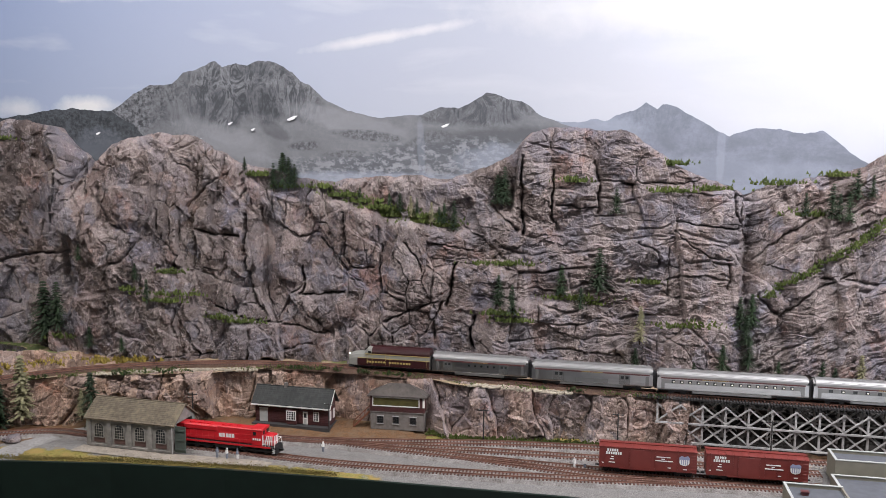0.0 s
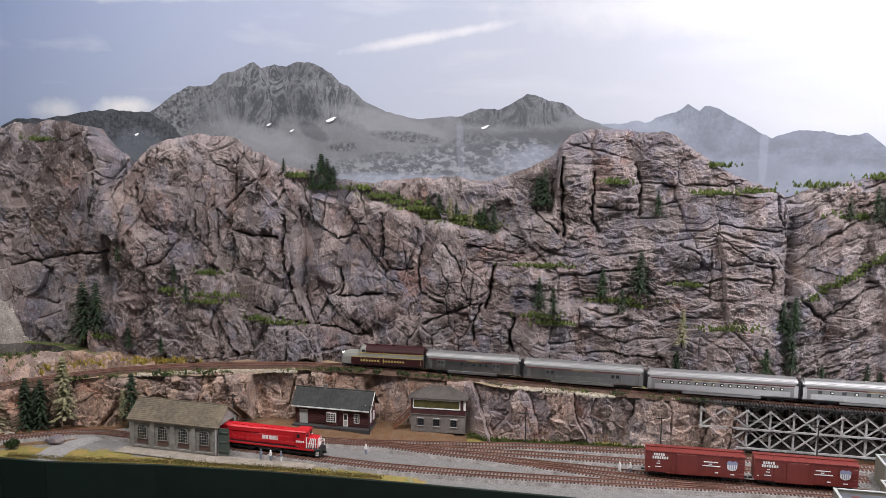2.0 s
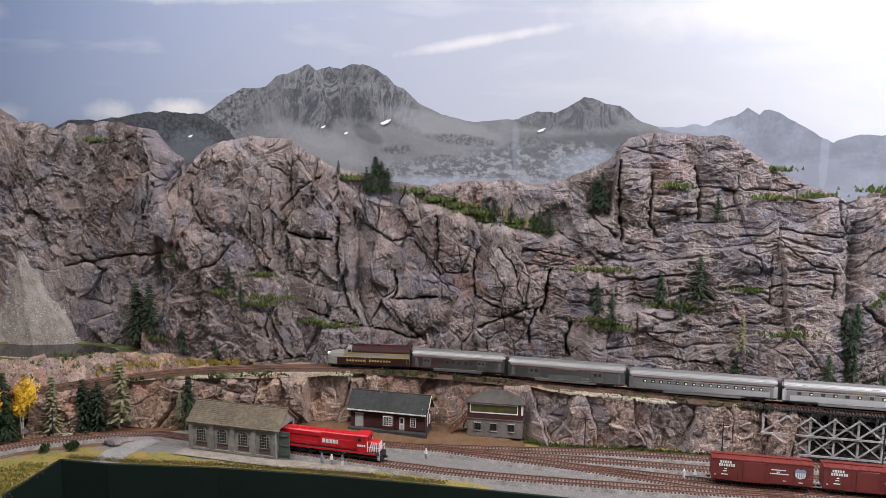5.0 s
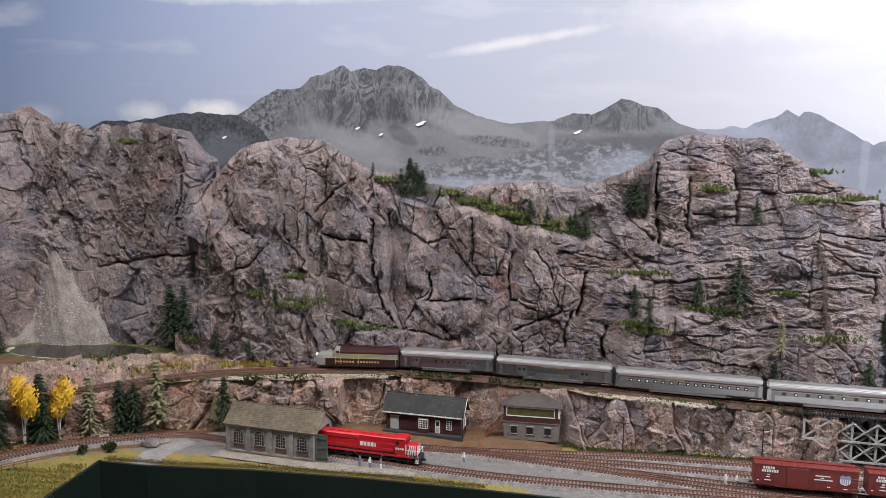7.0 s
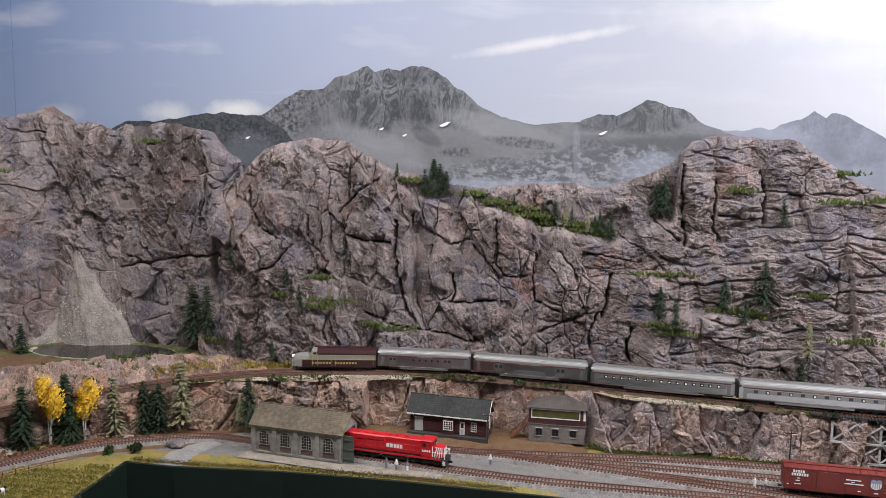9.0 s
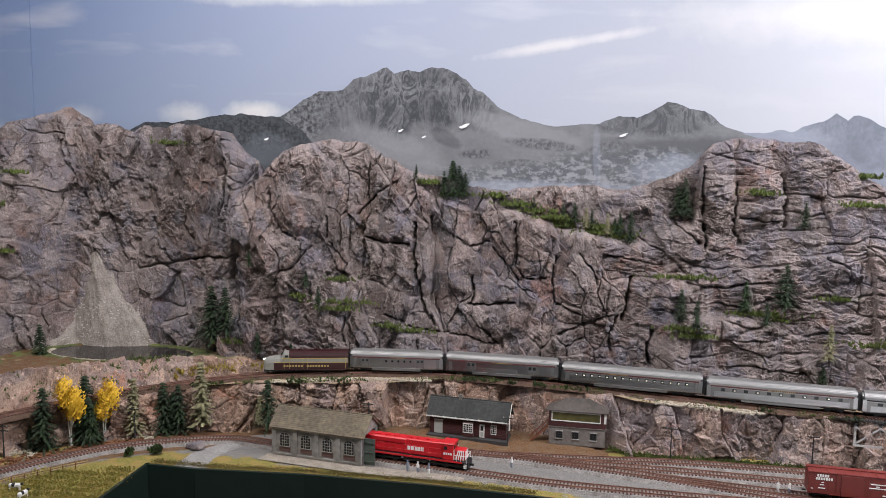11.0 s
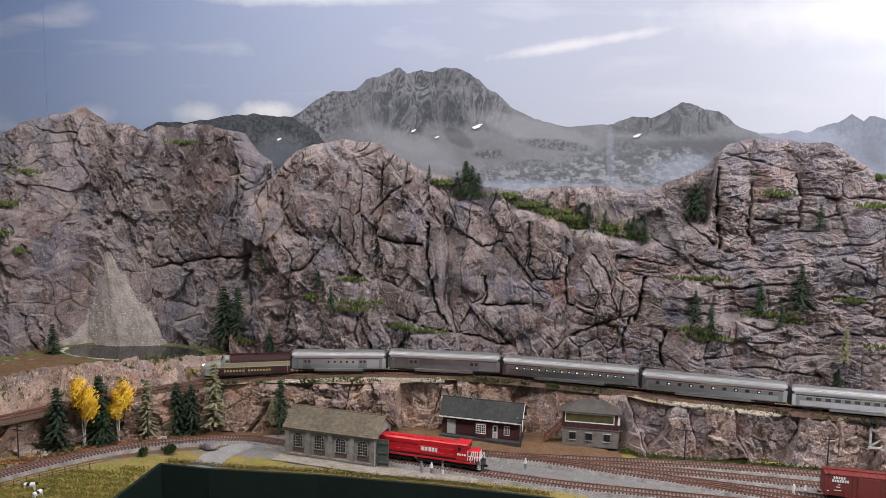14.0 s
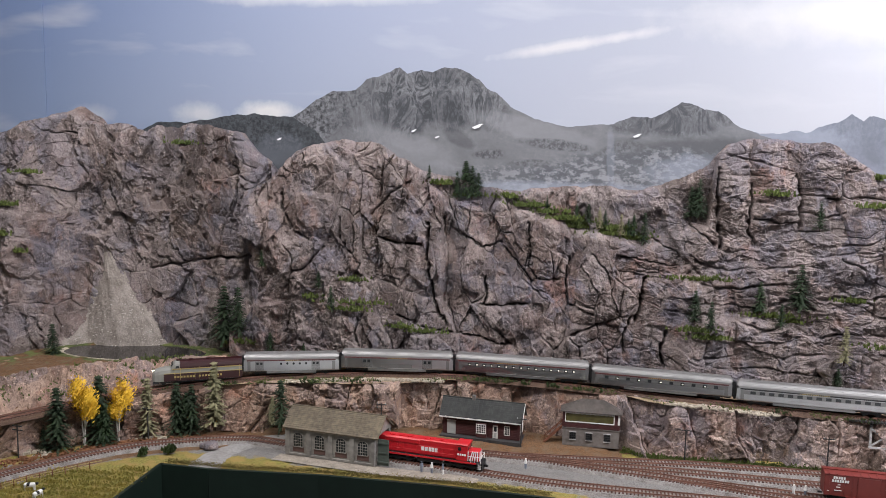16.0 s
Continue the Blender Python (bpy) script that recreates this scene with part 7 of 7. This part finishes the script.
tufts("track_bushes", [(-0.8895, 1.33, 0.003, 0.014), (-0.884, 1.328, 0.006, 0.010), (-0.93, 1.315, 0.002, 0.010)], BUSH, "low green bush beside the curving track", 0.006, 60, 44)


def boulder(x, y, z, s, seed):
    bm = bmesh.new()
    bmesh.ops.create_icosphere(bm, subdivisions=3, radius=s)
    for q in bm.verts:
        n = noise.noise(q.co * (1.3 / s) + Vector((seed, 0, 0)))
        q.co *= 1 + 0.28 * n
        q.co.z *= 0.6
    ob = mesh_object("boulder", bm, ROCK)
    ob.matrix_world = pose(x, y, z)
    return tagged(ob, "brown boulder beside the dirt road", "boulder")


boulder(-0.8225, 1.362, 0.003, 0.014, 3)
boulder(-0.838, 1.366, 0.001, 0.008, 7)


def talus():
    """A fan of grey gravel that runs down the gully to the tarn."""
    nx, nz = 90, 90
    v, f = [], []
    for j in range(nz):
        u = j / (nz - 1)
        z = 0.100 + u * 0.212
        c, w = -1.122 - 0.034 * u, 0.112 * (1 - u) ** 0.8 + 0.010
        for i in range(nx):
            a = 2 * i / (nx - 1) - 1
            x = c + a * w
            prof = (1 - abs(a) ** 1.3) * (1 + 0.18 * float(fbm(np.array(x * 30), np.array(z * 12), 3, 92)))
            y = float(cliff_y(np.array(x), np.array(z))) + 0.008 - (0.009 + 0.026 * (1 - u)) * prof - 0.003 * float(fbm(np.array(a * 7), np.array(z * 22), 4, 91)) - 0.0012 * float(fbm(np.array(x * 220), np.array(z * 220), 2, 93))
            v.append((x, y, z))
    for j in range(nz - 1):
        for i in range(nx - 1):
            b = j * nx + i
            f.append((b, b + 1, b + nx + 1, b + nx))
    tagged(from_arrays("talus_slope", v, f, TALUS, smooth=True), "grey gravel talus fan below the gully", "talus", kind="structure")


talus()


def talus_stones():
    """Pale loose stones spread over the lower half of the fan."""
    rnd = random.Random(35)
    spots = []
    for k in range(420):
        u = 0.55 * rnd.random() ** 1.7
        a = rnd.uniform(-0.95, 0.95)
        z = 0.102 + u * 0.212
        x = -1.122 - 0.034 * u + a * (0.112 * (1 - u) ** 0.8 + 0.010)
        y = float(cliff_y(np.array(x), np.array(z))) + 0.0085 - (0.009 + 0.026 * (1 - u)) * (1 - abs(a) ** 1.3)
        spots.append((x, y, z, 0.002, 0.001))
    rubble("talus_stones", spots, 1200, mat("pale_grey_talus_stone", (0.60, 0.55, 0.51), 0.9, vary=0.45, scale=150), "pale loose stones on the talus fan", 0.0014, 36)


talus_stones()


def road():
    pts, _ = smooth_line([(-0.805, 1.268), (-0.806, 1.30), (-0.795, 1.345), (-0.762, 1.395), (-0.735, 1.43), (-0.70, 1.45)], 0.006)
    t = np.gradient(pts, axis=0)
    t /= np.linalg.norm(t, axis=1)[:, None]
    v, f = [], []
    for k, (p, d) in enumerate(zip(pts, t)):
        w = 0.030 - 0.012 * min(1, k / 25)
        for o in np.linspace(-1, 1, 7):
            v.append((p[0] - d[1] * w * o * (1 + 0.06 * math.sin(k * 1.3 + o)), p[1] + d[0] * w * o, -0.0030 + 0.0024 * (1 - abs(o)) + 0.0003 * math.sin(k * 2.1 + o * 5)))
    for k in range(len(pts) - 1):
        for i in range(6):
            b = k * 7 + i
            f.append((b, b + 7, b + 8, b + 1))
    tagged(from_arrays("dirt_road", v, f, ROADMAT, smooth=True), "pale grey dirt road crossing to the shed", "road", kind="structure")
    apron = bmesh.new()
    q = [(-0.70, 1.322), (-0.50, 1.277), (-0.335, 1.262), (-0.33, 1.288), (-0.50, 1.312), (-0.69, 1.352)]
    apron.faces.new([apron.verts.new((x, y, -0.0012)) for x, y in q])
    tagged(mesh_object("shed_apron", apron, mat("pale_sandy_gravel", (0.36, 0.315, 0.26), 0.95, grain=(0.18, 0.155, 0.125), scale=380, bump=0.7)), "pale sandy gravel strip along the shed", "ground", kind="structure")


road()


# ---- poles, fence, figurines, cows ----
def pole(x, y, z, h, arms=2):
    root = thing("telegraph_pole", pose(x, y, z, 0, 0, -8), "thin dark wooden telegraph pole with crossarms", "pole", "telegraph poles")
    part("post", rod((0, 0, -0.003), (0, 0, h), 0.0014, 0.0010, 6), DARKWOOD, root)
    for k in range(arms):
        arm = part("crossarm", box(-0.010, -0.0008, h - 0.004 - 0.007 * k, 0.010, 0.0008, h - 0.0025 - 0.007 * k), DARKWOOD, root)
        for s in (-0.008, 0.008):
            part("insulator", rod((s, 0, h - 0.0025 - 0.007 * k), (s, 0, h - 0.0005 - 0.007 * k), 0.0006, None, 5), PALEDOOR, arm)


pole(-0.5253, 1.462, 0.0, 0.065)
pole(0.0309, 1.400, 0.0, 0.062, 1)
pole(0.2728, 1.388, 0.0, 0.062, 1)
pole(-1.1314, 1.2661, 0.0, 0.062)
pole(-0.9505, 1.385, 0.0, 0.062, 1)
pole(-0.2600, 1.442, 0.0, 0.055, 1)
pole(0.5284, 1.335, 0.0, 0.07, 1)


def fence():
    root = thing("rail_fence", Matrix(), "weathered post and rail fence beside the meadow", "fence")
    pts, _ = smooth_line([(-1.19, 1.02), (-1.12, 1.095), (-1.0833, 1.1424), (-1.0618, 1.1743), (-1.0465, 1.1878), (-1.0313, 1.2039), (-1.0173, 1.2177), (-1.0024, 1.2343), (-0.985, 1.248), (-0.96, 1.268)], 0.020)
    for a, b in zip(pts[:-1], pts[1:]):
        part("post", stick((a[0], a[1], -0.002), (a[0], a[1], 0.0105), 0.0013, 0.0013), RUSTWOOD, root)
        for z in (0.0045, 0.0085):
            part("rail", stick((a[0], a[1], z), (b[0], b[1], z), 0.0007, 0.0011), mat("straw_timber", (0.45, 0.36, 0.16), 0.8, vary=0.3, scale=200) if "straw_timber" not in bpy.data.materials else bpy.data.materials["straw_timber"], root)


fence()


def figurine(x, y, turn, top, low):
    """A painted figurine, left as one plain shape."""
    bm = rod((0, 0, 0), (0, 0, 0.009), 0.0019, 0.0022, 8)
    rod((0, 0, 0.009), (0, 0, 0.0155), 0.0026, 0.0018, 8, bm)
    bmesh.ops.create_icosphere(bm, subdivisions=2, radius=0.0015, matrix=Matrix.Translation((0, 0, 0.0172)))
    rod((0.0022, 0, 0.0145), (0.0032, 0.0014, 0.0095), 0.0006, 0.0005, 5, bm)
    rod((-0.0022, 0, 0.0145), (-0.0034, 0.0012, 0.0100), 0.0006, 0.0005, 5, bm)
    for fc in bm.faces:
        fc.material_index = 1 if fc.calc_center_median().z < 0.0095 else 0
    ob = mesh_object("figurine", bm, [top, low])
    ob.matrix_world = pose(x, y, 0.0008, 0, 0, turn)
    return tagged(ob, "tiny painted figurine standing on the gravel", "figurine", "figurines in the yard")


figurine(-0.4300, 1.2965, 20, FIGBLUE, FIGBLUE)
figurine(-0.4120, 1.2925, 150, FIGWHITE, FIGBLUE)
figurine(-0.3930, 1.2895, 80, FIGBLUE, FIGWHITE)
figurine(-0.2525, 1.333, 40, FIGWHITE, FIGBLUE)
figurine(0.1815, 1.2775, 0, FIGWHITE, FIGWHITE)
figurine(0.1990, 1.2755, 90, FIGWHITE, FIGBLUE)


def cow(x, y, turn):
    root = thing("cow", pose(x, y, -0.003, 0, 0, turn), "black and white model cow in the meadow", "cow", "cows in the meadow")
    bm = box(-0.010, -0.0032, 0.0065, 0.008, 0.0032, 0.0135, 0.0018)
    part("body", bm, FIGWHITE, root)
    part("patch", box(-0.006, -0.0034, 0.0080, 0.001, 0.0034, 0.0137, 0.0015), BLACK, root, "black patch")
    part("head", box(0.0082, -0.0018, 0.0105, 0.0125, 0.0018, 0.0145, 0.0010), BLACK, root)
    for a in (-0.0085, 0.0062):
        for b in (-0.0022, 0.0022):
            part("leg", rod((a, b, 0), (a, b, 0.007), 0.0008, 0.0010, 6), FIGWHITE, root)


cow(-1.0405, 1.1478, 10)
cow(-1.012, 1.1212, 75)

# ---- the train ----
SPEED = 0.0466
NOSE = s_at(-0.232)
TRAIN = [(cab_unit(), 0.165, 0.0)]
back = 0.1710
for length, style, label in ((0.183, "baggage", "stainless baggage-dormitory car with round windows"), (0.219, "mail", "stainless baggage car with wide doors"), (0.257, "coach", "stainless coach with small lit windows"), (0.252, "sleeper", "stainless sleeping car with a few windows"), (0.260, "blue", "stainless coach with broad windows")):
    TRAIN.append((passenger_car(length, style, label), length, back))
    back += length + 0.0075


def motions():
    """The train rolls along the upper line at an even pace, each car on its own two trucks."""
    for ob, length, start in TRAIN:
        rows = []
        for k in range(33):
            t = 0.5 * k
            front = NOSE - SPEED * t + start
            a, _ = on_main(front + length * 0.18)
            b, _ = on_main(front + length * 0.82)
            mid, d = (a + b) / 2, a - b
            rows.append((t, pose(mid[0], mid[1], mid[2] + 0.0002, 0, 0, math.degrees(math.atan2(d[1], d[0])))))
        walk(ob, rows)


motions()
